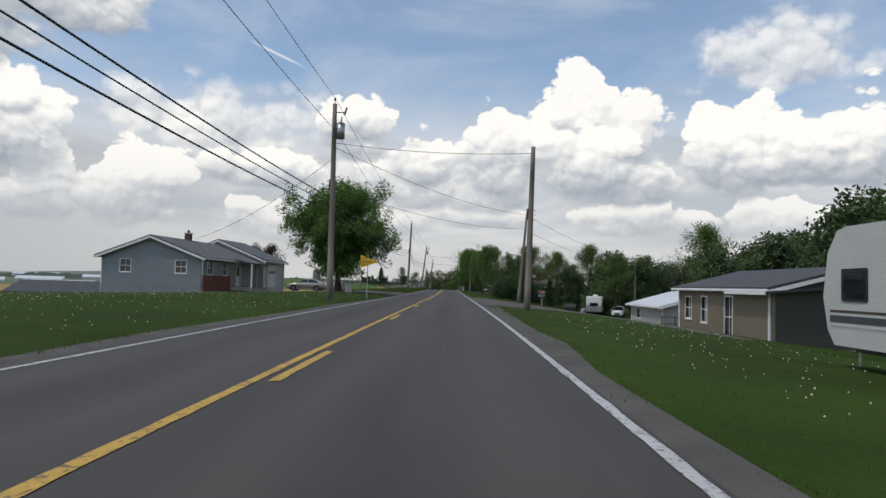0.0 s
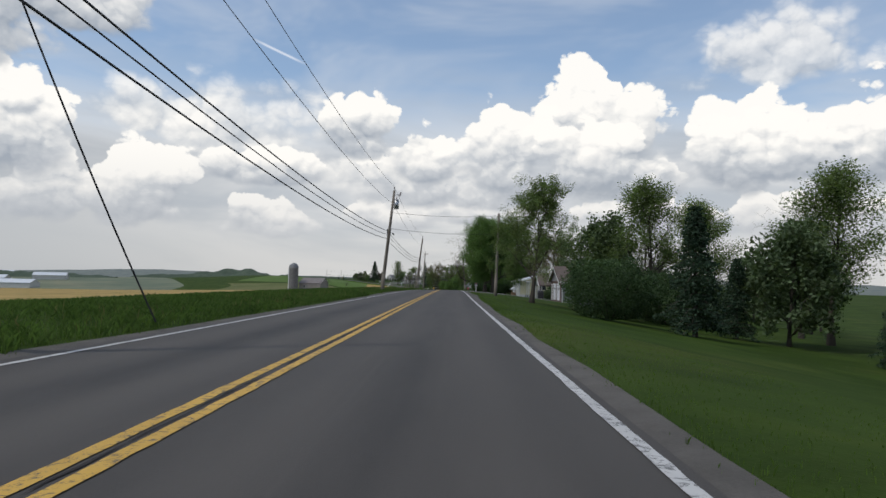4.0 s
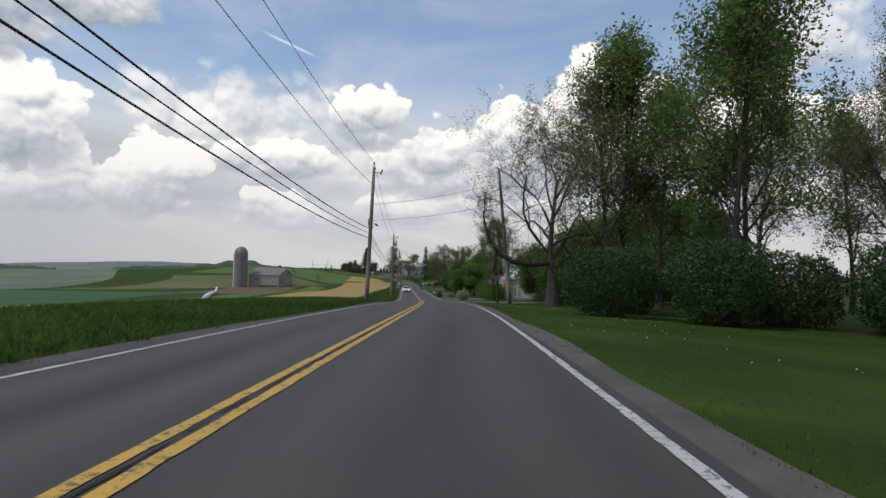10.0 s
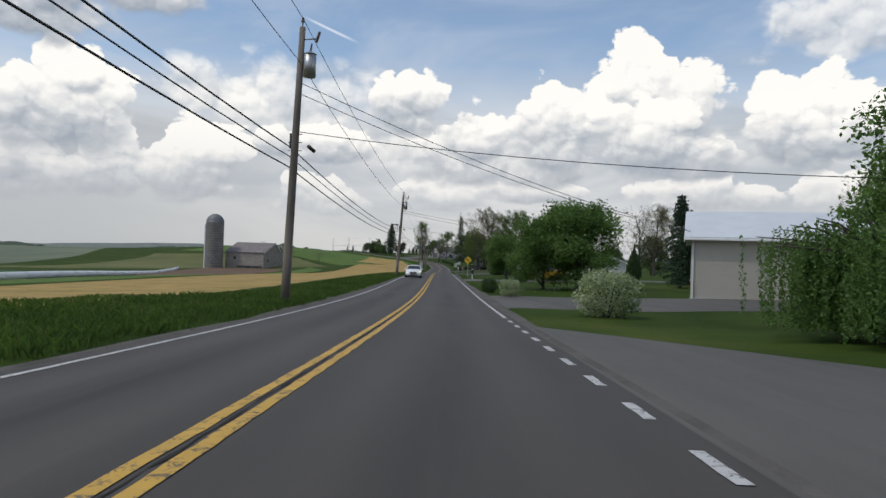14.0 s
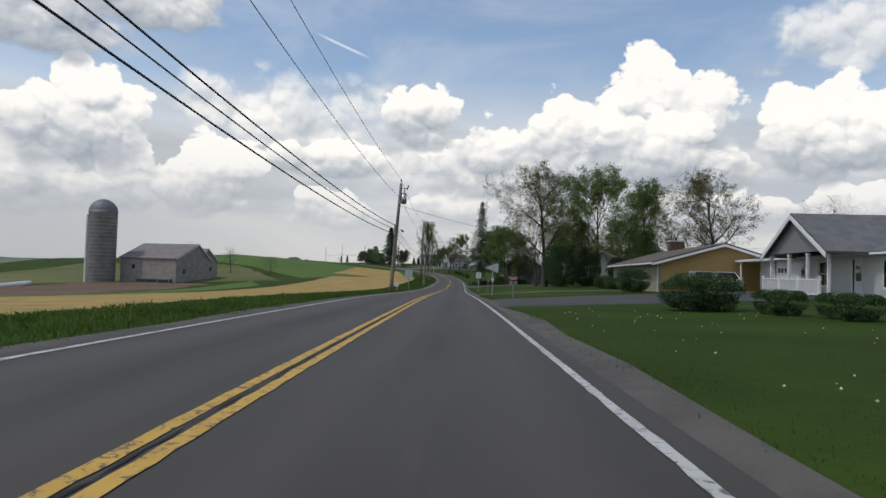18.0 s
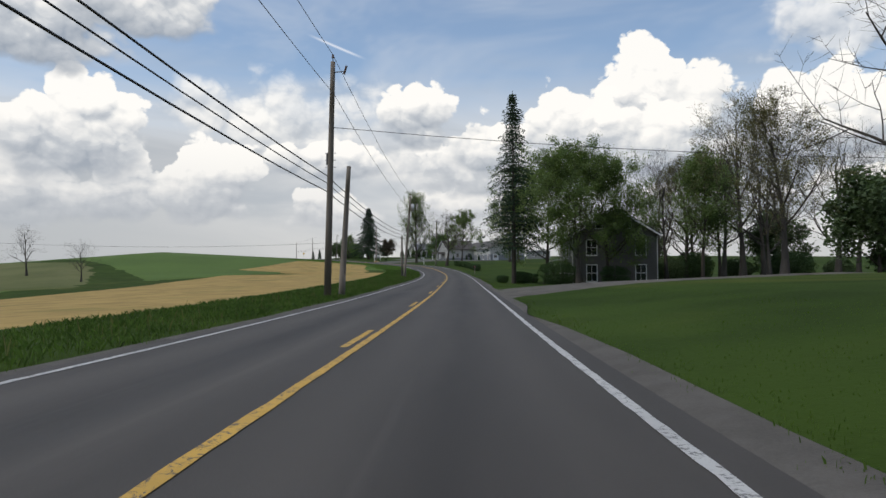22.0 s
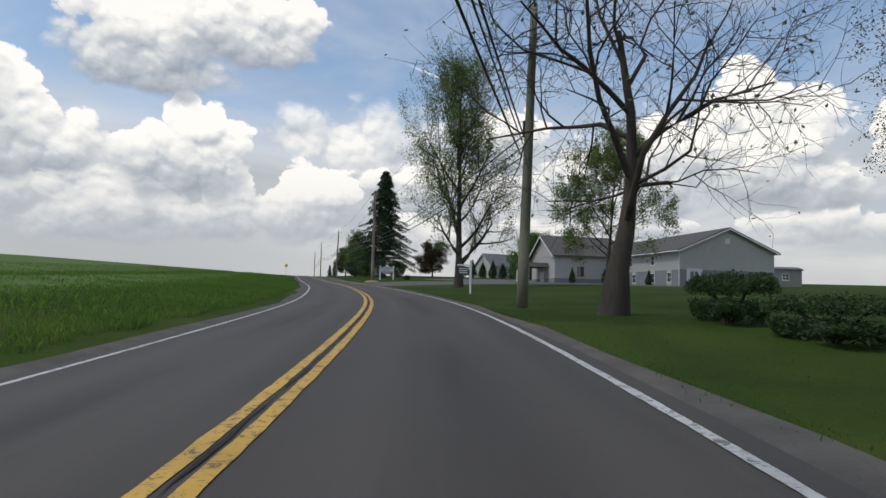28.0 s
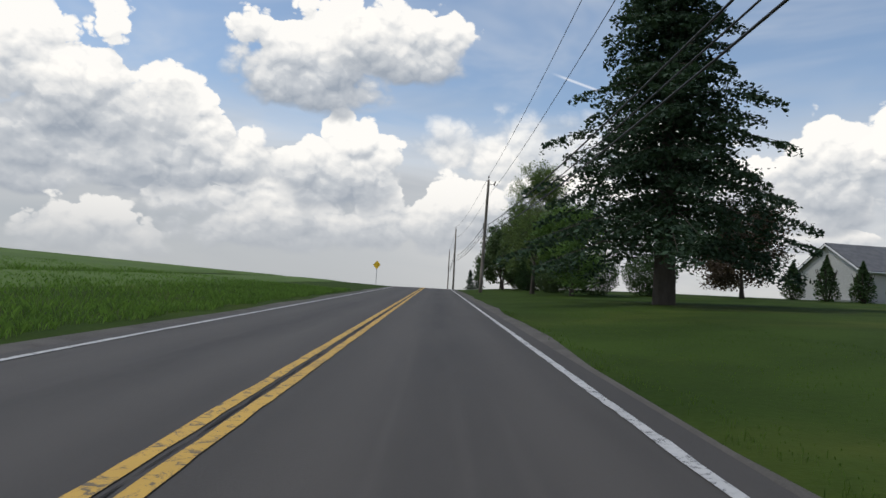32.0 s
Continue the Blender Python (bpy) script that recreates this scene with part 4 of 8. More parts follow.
patch("wheat_field_2", "green wheat beside the road", "field", M_WHEAT, [(Y(592), -8), (Y(900), -8), (Y(900), -17), (Y(592), -18)], 0.10, 4, 0.4)
patch("stubble_field_3", "pale strip of stubble", "field", M_STUBBLE, [(Y(570), -12), (Y(618), -11), (Y(640), -26), (Y(585), -36)], 0.16, 3, 0.4)
patch("far_field_1", "distant tan field", "field", M_STUBBLE, [(Y(300), -420), (Y(650), -420), (Y(700), -620), (Y(300), -620)], 0.4, 20, 1)

# ---- trees and shrubs ----


def wood_and_tips(rng, height, radius, clear, width, levels, kids, upward, droop=0.0, lean=0.0, twist=0.25, first=9, stems=1):
    """Tapered trunk and limbs; returns tube arrays and the places of the twigs."""
    vs, fs, tips = [], [], []

    def limb(p, d, length, r, level):
        n = 7 if level == 0 else 5 if level == 1 else 4 if level == 2 else 3
        pts, rad, step = [p.copy()], [r * (1.35 if level == 0 else 1.0)], length / n
        q, way = p.copy(), d.copy()
        for i in range(n):
            way = (way + Vector(rng.normal(0, twist * (0.35 if level == 0 else 1), 3)) * 0.35 + Vector((0, 0, upward - droop * level)) * 0.12).normalized()
            q = q + way * step
            pts.append(q.copy())
            rad.append(r * (1 - 0.72 * (i + 1) / n))
        sides = 10 if level == 0 else 6 if level == 1 else 4 if level == 2 else 3
        a, b = tube_arrays(pts, rad, sides)
        base = len(vs)
        vs.extend(a)
        fs.extend([tuple(k + base for k in f) for f in b])
        if level >= levels:
            tips.extend(pts[1:])
            return
        if level == levels - 1:
            tips.append(pts[-1])
        count = first if level == 0 else kids
        for j in range(count):
            f = (clear + (1 - clear) * (j + 0.6 * rng.random()) / count) if level == 0 else 0.25 + 0.75 * (j + rng.random()) / count
            k = min(n - 1, int(f * n))
            start = pts[k].lerp(pts[k + 1], f * n - k)
            out = 2.399 * j + rng.normal(0, 0.5)
            axis = (pts[k + 1] - pts[k]).normalized()
            u = axis.orthogonal().normalized()
            side = u * math.cos(out) + axis.cross(u) * math.sin(out)
            angle = 0.55 + 0.55 * rng.random() if level else (1.15 - 0.75 * f + rng.normal(0, 0.12))
            way2 = (axis * math.cos(angle) + side * math.sin(angle)).normalized()
            if level == 0:
                reach = (width / 2) * (0.65 + 0.5 * math.sin(math.pi * min(1, 0.25 + 0.75 * (f - clear) / (1 - clear + 1e-6)))) * (0.8 + 0.4 * rng.random())
            else:
                reach = length * (0.42 + 0.28 * rng.random())
            limb(start, way2, reach, max(0.012, rad[k] * (0.55 if level == 0 else 0.6)), level + 1)

    for s in range(stems):
        a = 2 * math.pi * s / max(1, stems)
        d = Vector((lean + 0.28 * math.cos(a) * (stems > 1), 0.28 * math.sin(a) * (stems > 1), 1)).normalized()
        limb(Vector((0.18 * math.cos(a) * (stems > 1), 0.18 * math.sin(a) * (stems > 1), -0.25)), d, height * 0.92, radius / (1 + 0.35 * (stems > 1)), 0)
    return vs, fs, np.array([tuple(t) for t in tips])


def leaf_arrays(rng, places, size, flat=0.5):
    """Small four-cornered leaves, each with its own turn and size."""
    n = len(places)
    nrm = rng.normal(0, 1, (n, 3))
    nrm[:, 2] = np.abs(nrm[:, 2]) + flat
    nrm /= np.linalg.norm(nrm, axis=1)[:, None]
    u = np.cross(nrm, rng.normal(0, 1, (n, 3)))
    u /= np.linalg.norm(u, axis=1)[:, None] + 1e-9
    w = np.cross(nrm, u)
    s = size * (0.6 + 0.8 * rng.random(n))[:, None]
    v = np.empty((n, 4, 3))
    v[:, 0], v[:, 1] = places - u * s, places + w * s * 0.55 - nrm * s * 0.12
    v[:, 2], v[:, 3] = places + u * s, places - w * s * 0.55 - nrm * s * 0.12
    return v.reshape(-1, 3), np.arange(4 * n).reshape(n, 4)


def tree_meshes(name, seed, height, width, radius, clear, leaves, size, bark, leaf, levels=3, kids=5, upward=0.25, droop=0.0,
                cloud=0.45, lean=0.0, twist=0.25, first=9, stems=1, fit=True):
    rng = np.random.default_rng(seed)
    vs, fs, tips = wood_and_tips(rng, height, radius, clear, width, levels, kids, upward, droop, lean, twist, first, stems)
    vs = np.array([tuple(v) for v in vs])
    if fit:
        top, wide = np.percentile(tips[:, 2], 99.5), np.percentile(np.hypot(tips[:, 0], tips[:, 1]), 97)
        k = np.array([width / 2 / wide, width / 2 / wide, height / top])
        near = np.clip(vs[:, 2:3] / (0.35 * height), 0, 1)
        vs = vs * (1 + (k - 1) * near)
        tips = tips * k
        for arr in (vs, tips):
            far = np.hypot(arr[:, 0], arr[:, 1])
            rim = width * 0.5
            arr[:, :2] *= np.where(far > rim, (rim + (far - rim) * 0.15) / np.maximum(far, 1e-6), 1.0)[:, None]
            low = 0.16 * height * np.clip(far / (0.22 * width), 0, 1) ** 2
            arr[:, 2] = np.maximum(arr[:, 2], np.where(arr[:, 2] > 0, low, arr[:, 2]))
            high = arr[:, 2] > height
            arr[high, 2] = height + (arr[high, 2] - height) * 0.3
    wood = mesh_of(name + "_wood", vs, fs, bark, True)
    crown = None
    if leaves:
        ball = rng.normal(0, 1, (leaves, 3))
        ball *= (rng.random(leaves) ** 0.4 / np.linalg.norm(ball, axis=1))[:, None]
        pick = tips[rng.integers(0, len(tips), leaves)] + ball * cloud * 1.35
        pick[:, 2] = np.maximum(pick[:, 2], 0.25 * clear * height)
        a, b = leaf_arrays(rng, pick, size)
        crown = mesh_of(name + "_crown", a, b, leaf)
    return wood, crown


def spruce_meshes(name, seed, height, width, radius, bark, leaf, sparse=1.0, clear=0.06):
    """A trunk with whorls of drooping boughs and hanging needle sprays."""
    rng = np.random.default_rng(seed)
    vs, fs = tube_arrays([(0, 0, -0.2), (0.02, 0, height * 0.5), (0, 0, height)], [radius * 1.2, radius * 0.6, 0.02], 8)
    vs, fs, sprays = list(vs), list(fs), []
    z = height * clear + 0.5
    while z < height * 0.985:
        f = z / height
        reach = width / 2 * (1 - f) ** 0.75 * (0.75 + 0.4 * rng.random()) + 0.12
        n = int(5 + 3 * rng.random())
        for j in range(n):
            a = 2 * math.pi * (j + rng.random() * 0.8) / n
            r = reach * (0.6 + 0.55 * rng.random())
            out = Vector((math.cos(a), math.sin(a), 0))
            pts = [Vector((0, 0, z)), Vector((0, 0, z)) + out * r * 0.5 + Vector((0, 0, 0.02 * r)), Vector((0, 0, z)) + out * r + Vector((0, 0, -0.22 * r))]
            va, fa = tube_arrays(pts, [0.03 + 0.012 * r, 0.02, 0.008], 3)
            base = len(vs)
            vs.extend(va)
            fs.extend([tuple(k + base for k in q) for q in fa])
            m = int((14 + 34 * r) * sparse * 3.0)
            for _ in range(m):
                g = 0.12 + 0.9 * rng.random()
                p = pts[0].lerp(pts[1], g * 2) if g < 0.5 else pts[1].lerp(pts[2], min(1.08, g * 2 - 1))
                side = Vector((-out.y, out.x, 0)) * rng.normal(0, 0.16 + 0.14 * r * (1.1 - g))
                sprays.append(tuple(p + side + Vector((0, 0, -abs(rng.normal(0, 0.16))))))
        z += (0.34 + 0.2 * rng.random()) * (0.6 + 0.5 * (1 - f))
    a, b = leaf_arrays(rng, np.array(sprays), 0.085, 0.2)
    return mesh_of(name + "_wood", vs, fs, bark, True), mesh_of(name + "_crown", a, b, leaf)


def shrub_meshes(name, seed, height, width, depth, leaves, size, leaf, boxy=0.3, cone=False):
    """Stems and a crown of leaves set through an uneven body, thickest near its skin."""
    rng = np.random.default_rng(seed)
    vs, fs = [], []
    for _ in range(7):
        a = rng.random() * 6.28
        tip = (math.cos(a) * width * 0.3, math.sin(a) * depth * 0.3, height * 0.7)
        va, fa = tube_arrays([(0.05 * math.cos(a), 0.05 * math.sin(a), -0.1), (tip[0] * 0.5, tip[1] * 0.5, tip[2] * 0.5), tip], [0.035, 0.025, 0.01], 4)
        base = len(vs)
        vs.extend(va)
        fs.extend([tuple(k + base for k in q) for q in fa])
    d = rng.normal(0, 1, (leaves, 3))
    d /= np.linalg.norm(d, axis=1)[:, None]
    d = np.sign(d) * np.abs(d) ** (1 - boxy)
    d /= np.maximum(np.linalg.norm(d, axis=1), np.abs(d).max(1) * 1.0)[:, None]
    r = rng.random(leaves) ** 0.28
    lump = np.array([noise.noise(Vector(q * 2.2) + Vector((seed, 0, 0))) for q in d]) * 0.22
    p = d * (r * (1 + lump))[:, None]
    z = (p[:, 2] + 0.92) / 1.92
    taper = (1 - z * 0.92) if cone else np.ones(leaves)
    q = np.stack([p[:, 0] * width / 2 * taper, p[:, 1] * depth / 2 * taper, np.clip(z, 0.02, 1.2) * height], 1)
    a, b = leaf_arrays(rng, q, size, 0.3)
    return mesh_of(name + "_wood", vs, fs, M_BARK, True), mesh_of(name + "_crown", a, b, leaf)


def weeping_meshes(name, seed, height, width, radius, bark, leaf):
    """A short trunk, arching limbs and strings of leaves that hang to the ground."""
    rng = np.random.default_rng(seed)
    vs, fs = [], []

    def tube(pts, radii, sides):
        va, fa = tube_arrays(pts, radii, sides)
        base = len(vs)
        vs.extend(va)
        fs.extend([tuple(q + base for q in f) for f in fa])

    tube([(0, 0, -0.2), (0.05, 0, height * 0.3), (0.0, 0.04, height * 0.72)], [radius * 1.3, radius, radius * 0.7], 9)
    leaves = []
    for j in range(46):
        a = 2.399 * j + rng.normal(0, 0.2)
        reach = width / 2 * math.sqrt((j + 1) / 46) * (0.85 + 0.25 * rng.random())
        top = height * (1.02 - 0.32 * (reach / (width / 2)) ** 2) * (0.92 + 0.16 * rng.random())
        pts = [Vector((math.cos(a) * reach * f, math.sin(a) * reach * f, height * 0.66 + (top - height * 0.66) * math.sin(f * 1.57))) for f in (0, 0.35, 0.7, 1.0)]
        tube(pts, [radius * 0.4, radius * 0.28, radius * 0.18, 0.01], 4)
        for _ in range(13):
            f = 0.3 + 0.75 * rng.random()
            k = min(2, int(f * 3))
            p = pts[k].lerp(pts[k + 1], f * 3 - k) + Vector((rng.normal(0, 0.22), rng.normal(0, 0.22), 0))
            drop = p.z - (0.1 + 0.45 * rng.random())
            n = max(8, int(drop * 46))
            sway = rng.normal(0, 0.07, 2)
            for i in range(n):
                g = i / n
                leaves.append((p.x + sway[0] * g + rng.normal(0, 0.035), p.y + sway[1] * g + rng.normal(0, 0.035), p.z - drop * g))
    a, b = leaf_arrays(rng, np.array(leaves), 0.044, 0.1)
    return mesh_of(name + "_wood", vs, fs, bark, True), mesh_of(name + "_crown", a, b, leaf)


def plant(name, label, category, meshes, m, group="", crown_label=""):
    ob = thing(name, label, category, m, group)
    wood = new("trunk" if category == "tree" else "stems", meshes[0])
    wood.parent = ob
    if meshes[1]:
        crown = new("crown", meshes[1])
        crown.parent = ob
        if crown_label:
            crown["label"] = crown_label
    return ob


def sized(x, y, rz, sx, sz, h=0.0):
    return pose(x, y, gz(x, y) + h, 0, 0, rz) @ Matrix.Diagonal((sx, sx, sz, 1))


K_MAPLE = tree_meshes("maple", 11, 10.0, 11.5, 0.34, 0.15, 105000, 0.108, M_BARK, L_MAPLE, 3, 7, 0.15, first=16, cloud=0.44)
K_MAPLE2 = tree_meshes("maple_b", 12, 12.0, 9.5, 0.30, 0.12, 125000, 0.068, M_BARK, L_MAPLE, 3, 7, 0.3, first=15, cloud=0.46)
K_LIGHT = tree_meshes("light_tree", 13, 10.0, 9.0, 0.20, 0.24, 40000, 0.060, M_BARK, L_LIGHT, 4, 4, 0.35, first=12, cloud=0.24)
K_BUD = tree_meshes("bud_tree", 14, 14.0, 11.0, 0.30, 0.25, 30000, 0.055, M_BARK_GREY, L_BUD, 4, 5, 0.45, first=12, cloud=0.22)
K_BARE = tree_meshes("bare_tree", 15, 12.0, 8.5, 0.24, 0.28, 0, 0.1, M_BARK_GREY, L_BUD, 4, 4, 0.5, first=11)
K_WOODS = tree_meshes("woods_tree", 16, 9.0, 7.5, 0.18, 0.10, 10000, 0.19, M_BARK, L_OLIVE, 3, 5, 0.35, first=11, cloud=0.55)
K_WOODS2 = tree_meshes("woods_tree_b", 17, 13.0, 7.0, 0.22, 0.28, 17000, 0.09, M_BARK, L_LIGHT, 3, 6, 0.5, first=12, cloud=0.5)
K_WALNUT = tree_meshes("walnut", 18, 16.0, 17.0, 0.55, 0.32, 34000, 0.05, M_BARK_GREY, L_BUD, 4, 5, 0.12, first=10, cloud=0.25, twist=0.5)
K_OAK = tree_meshes("bare_walnut", 19, 12.0, 14.5, 0.36, 0.30, 900, 0.07, M_BARK, L_OLIVE, 4, 6, 0.12, first=9, cloud=0.12, twist=0.7)
K_POPLAR = tree_meshes("upright_maple", 20, 19.0, 10.5, 0.34, 0.10, 60000, 0.068, M_BARK, L_LIGHT, 3, 7, 1.3, first=20, cloud=0.34)
K_DARK = tree_meshes("dark_round_tree", 21, 7.0, 7.5, 0.20, 0.08, 28000, 0.11, M_BARK, L_MAPLE, 3, 6, 0.2, first=13, cloud=0.5)
K_PURPLE = tree_meshes("purple_tree", 22, 6.0, 5.5, 0.15, 0.12, 20000, 0.095, M_BARK, L_PURPLE, 3, 5, 0.2, first=10, cloud=0.4)
K_PINK = tree_meshes("crab_tree", 23, 4.8, 6.0, 0.12, 0.15, 5500, 0.10, M_BARK, L_PINK, 3, 6, 0.2, first=10, cloud=0.3, stems=2)
K_WILLOW = weeping_meshes("weeping_tree", 24, 2.7, 6.4, 0.13, M_BARK, L_MAPLE)
K_SPRUCE = spruce_meshes("spruce", 25, 19.5, 8.6, 0.21, M_BARK, L_SPRUCE, 0.26, 0.16)
K_SPRUCE_B = spruce_meshes("big_spruce", 26, 16.5, 9.5, 0.32, M_BARK, L_SPRUCE, 0.9, 0.10)
K_FIR = spruce_meshes("small_fir", 27, 8.0, 4.2, 0.14, M_BARK, L_SPRUCE, 0.7, 0.03)
K_BUSH = shrub_meshes("bush", 28, 1.6, 2.2, 2.2, 15000, 0.032, L_DARK)
K_HEDGE = shrub_meshes("hedge", 29, 1.1, 4.0, 1.6, 16000, 0.033, L_DARK, 0.6)
K_PALE = shrub_meshes("pale_bush", 30, 1.9, 2.6, 2.4, 4200, 0.06, L_WHITE)
K_THICK = shrub_meshes("thicket", 31, 4.0, 6.0, 4.5, 15000, 0.075, L_DARK, 0.1)
K_THICK2 = shrub_meshes("thicket_b", 32, 3.4, 5.0, 4.0, 11000, 0.085, L_OLIVE, 0.1)
K_CONE = shrub_meshes("arborvitae", 33, 2.8, 1.3, 1.3, 2600, 0.06, L_DARK, 0.1, True)
K_TALLCONE = shrub_meshes("dark_cone", 34, 7.0, 4.5, 4.5, 12000, 0.09, L_DARK, 0.1, True)

MAPLE_LABEL = "full green maple with a short thick trunk"
plant("maple_tree", "large round dark green maple on the lawn", "tree", K_MAPLE, sized(-10.0, 65.8, 40, 0.98, 1.02))
plant("purple_tree", "dark purple leaved tree behind the house", "tree", K_PURPLE, sized(-26, 98, 0, 1.1, 1.1))
plant("maple_tree", MAPLE_LABEL, "tree", K_MAPLE2, sized(8.4, 207.4, 10, 1.08, 1.06))
plant("maple_tree", MAPLE_LABEL + " by the drive", "tree", K_MAPLE2, sized(8.8, 193.2, 130, 1.0, 0.95))
plant("young_tree", "tree with thin light green spring leaves", "tree", K_LIGHT, sized(8.5, 143.0, 20, 1.05, 1.02))
plant("young_tree", "slender tree with new leaves beside the tan house", "tree", K_LIGHT, sized(19.5, 27.0, 70, 0.55, 0.75))
walnut = plant("walnut_tree", "huge old walnut with grey forked limbs", "tree", K_WALNUT, sized(9.8, 269.0, 0, 1.0, 1.0))
rng_l = np.random.default_rng(77)
LIMB = [Vector(p) for p in ((0, 0, 3.4), (-1.5, -0.3, 3.2), (-3.1, -0.5, 3.35), (-4.2, -0.6, 3.95), (-5.0, -0.7, 5.0), (-5.4, -0.7, 6.6), (-5.3, -0.5, 8.6))]
vs, fs = tube_arrays(LIMB, [0.24, 0.21, 0.18, 0.15, 0.11, 0.07, 0.02], 9)
vs, fs = list(vs), list(fs)
for j in range(60):
    f = 0.6 + 5.2 * rng_l.random()
    a = LIMB[int(f)].lerp(LIMB[int(f) + 1], f % 1)
    pts, way = [a], Vector((rng_l.normal(0, 0.6), rng_l.normal(0, 0.6), 0.5 + 0.6 * rng_l.random())).normalized()
    for _ in range(5):
        way = (way + Vector(rng_l.normal(0, 0.28, 3))).normalized()
        pts.append(pts[-1] + way * (0.28 + 0.3 * rng_l.random()))
    for q in [pts] + [[p, p + Vector(rng_l.normal(0, 0.3, 3)), p + Vector(rng_l.normal(0, 0.35, 3)) + Vector((0, 0, 0.4))] for p in pts[2:]]:
        va, fa = tube_arrays(q, [(0.022 if q is pts else 0.008) * (1 - i / len(q)) + 0.004 for i in range(len(q))], 4)
        fs += [tuple(k + len(vs) for k in g) for g in fa]
        vs += list(va)
limb_ob = new("limb", mesh_of("walnut_limb", vs, fs, M_BARK, True))
limb_ob.parent = walnut
plant("young_tree", "slim tree with light green leaves near the side road", "tree", K_LIGHT, sized(6.35, 281.6, 150, 0.62, 0.82))
plant("crab_tree", "spreading crab apple with fading pink blossom", "tree", K_PINK, sized(13.6, 308.5, 30, 1.05, 1.0))
plant("weeping_tree", "low weeping tree with hanging light leaves", "tree", K_WILLOW, sized(8.2, 316.0, 30, 1.0, 1.0))
plant("round_tree", "dense dark round-crowned tree", "tree", K_DARK, sized(19.5, 330.0, 30, 1.25, 1.25))
plant("maple_tree", "tall dense dark green maple behind the bungalow", "tree", K_MAPLE, sized(26.5, 322.0, 30, 1.0, 1.1))
plant("maple_tree", "tall dense dark green maple over the bungalow", "tree", K_MAPLE, sized(23.0, 309.0, 110, 0.85, 0.95))
plant("round_tree", "dense dark tree beside the bungalow", "tree", K_DARK, sized(15.8, 324.0, 140, 1.0, 1.05))
plant("round_tree", "dense dark round-crowned tree beside the yard", "tree", K_DARK, sized(6.0, 352.0, 80, 1.05, 0.92))
plant("round_tree", "dark green tree on the lawn", "tree", K_DARK, sized(3.4, 352.5, 200, 0.7, 0.72))
plant("fir_tree", "dark pointed fir behind the garage", "tree", K_FIR, sized(15.5, 360.0, 20, 1.0, 1.0))
plant("round_tree", "small spreading green tree on the lawn", "tree", K_DARK, sized(1.2, 384.0, 120, 0.74, 0.74))
plant("round_tree", "tall full green tree behind the drive", "tree", K_MAPLE2, sized(7.6, 392.5, 220, 0.66, 0.78))
plant("bud_tree", "tall tree with reddish opening leaves", "tree", K_BUD, sized(-1.6, 474.0, 10, 1.4, 1.15))
plant("leafing_tree", "tall tree with new green leaves", "tree", K_LIGHT, sized(4.6, 471.5, 100, 1.45, 1.5))
plant("leafing_tree", "tall tree with new green leaves", "tree", K_LIGHT, sized(10.8, 478, 10, 1.4, 1.4))
plant("bud_tree", "wide tree with thin budding twigs", "tree", K_BUD, sized(19.0, 473.0, 60, 1.35, 1.05))
plant("spruce_tree", "tall thin old spruce beside the road", "tree", K_SPRUCE, sized(-12.4, 541.5, 0, 1.0, 1.0))
plant("leafing_tree", "broad tree with opening leaves before the house", "tree", K_LIGHT, sized(-9.0, 546.0, 80, 1.4, 1.4))
plant("leafing_tree", "broad tree with opening leaves beside the house", "tree", K_LIGHT, sized(-3.6, 537.0, 220, 1.2, 1.25))
plant("leafing_tree", "broad tree with opening leaves over the slate house", "tree", K_LIGHT, sized(-6.8, 533.5, 140, 1.25, 1.3))
plant("bare_tree", "tall bare tree with many fine twigs", "tree", K_BARE, sized(11.0, 545.0, 30, 1.7, 1.7))
plant("bare_walnut_tree", "old walnut with bare twisting limbs", "tree", K_OAK, sized(-26.8, 626.3, 250, 1.0, 1.05))
plant("bud_tree", "pair-stemmed tree with fine reddish twigs", "tree", K_BUD, sized(-12.6, 634.5, 90, 0.95, 1.05))
plant("bud_tree", "tree with fine reddish twigs beside another", "tree", K_BUD, sized(-10.6, 631.5, 200, 0.9, 1.2))
plant("upright_maple_tree", "tall upright tree with feathery new leaves", "tree", K_POPLAR, sized(-38.6, 662.8, 40, 0.95, 1.05))
plant("leafing_tree", "open tree with new leaves beside the church", "tree", K_LIGHT, sized(-26.6, 673.3, 60, 1.35, 1.5))
plant("spruce_tree", "broad dark spruce with drooping boughs", "tree", K_SPRUCE_B, sized(-64.6, 722.5, 30, 1.45, 1.17))
plant("round_tree", "round dark green tree across the car park", "tree", K_DARK, sized(-41.0, 747.5, 20, 1.25, 1.35))
plant("purple_tree", "small reddish round tree behind the sign", "tree", K_PURPLE, sized(-62.0, 748.5, 20, 1.3, 1.25))
for i, (x, y, k, sx, sz) in enumerate(((-76, 739, K_LIGHT, 0.8, 0.95), (-80.5, 752, K_WOODS, 0.8, 0.85), (-72, 735, K_DARK, 0.8, 0.85), (-88, 765, K_WOODS, 0.8, 0.7))):
    plant("roadside_tree", "leafy tree in the row beyond the spruce", "tree", k, sized(x, y, 50 * i, sx, sz), "trees beyond the spruce")
for i, (x, y, s) in enumerate(((-105, 800, 0.6), (-112, 813, 0.55))):
    plant("fir_tree", "small dark fir near the crest", "tree", K_FIR, sized(x, y, 40 * i, s, s))

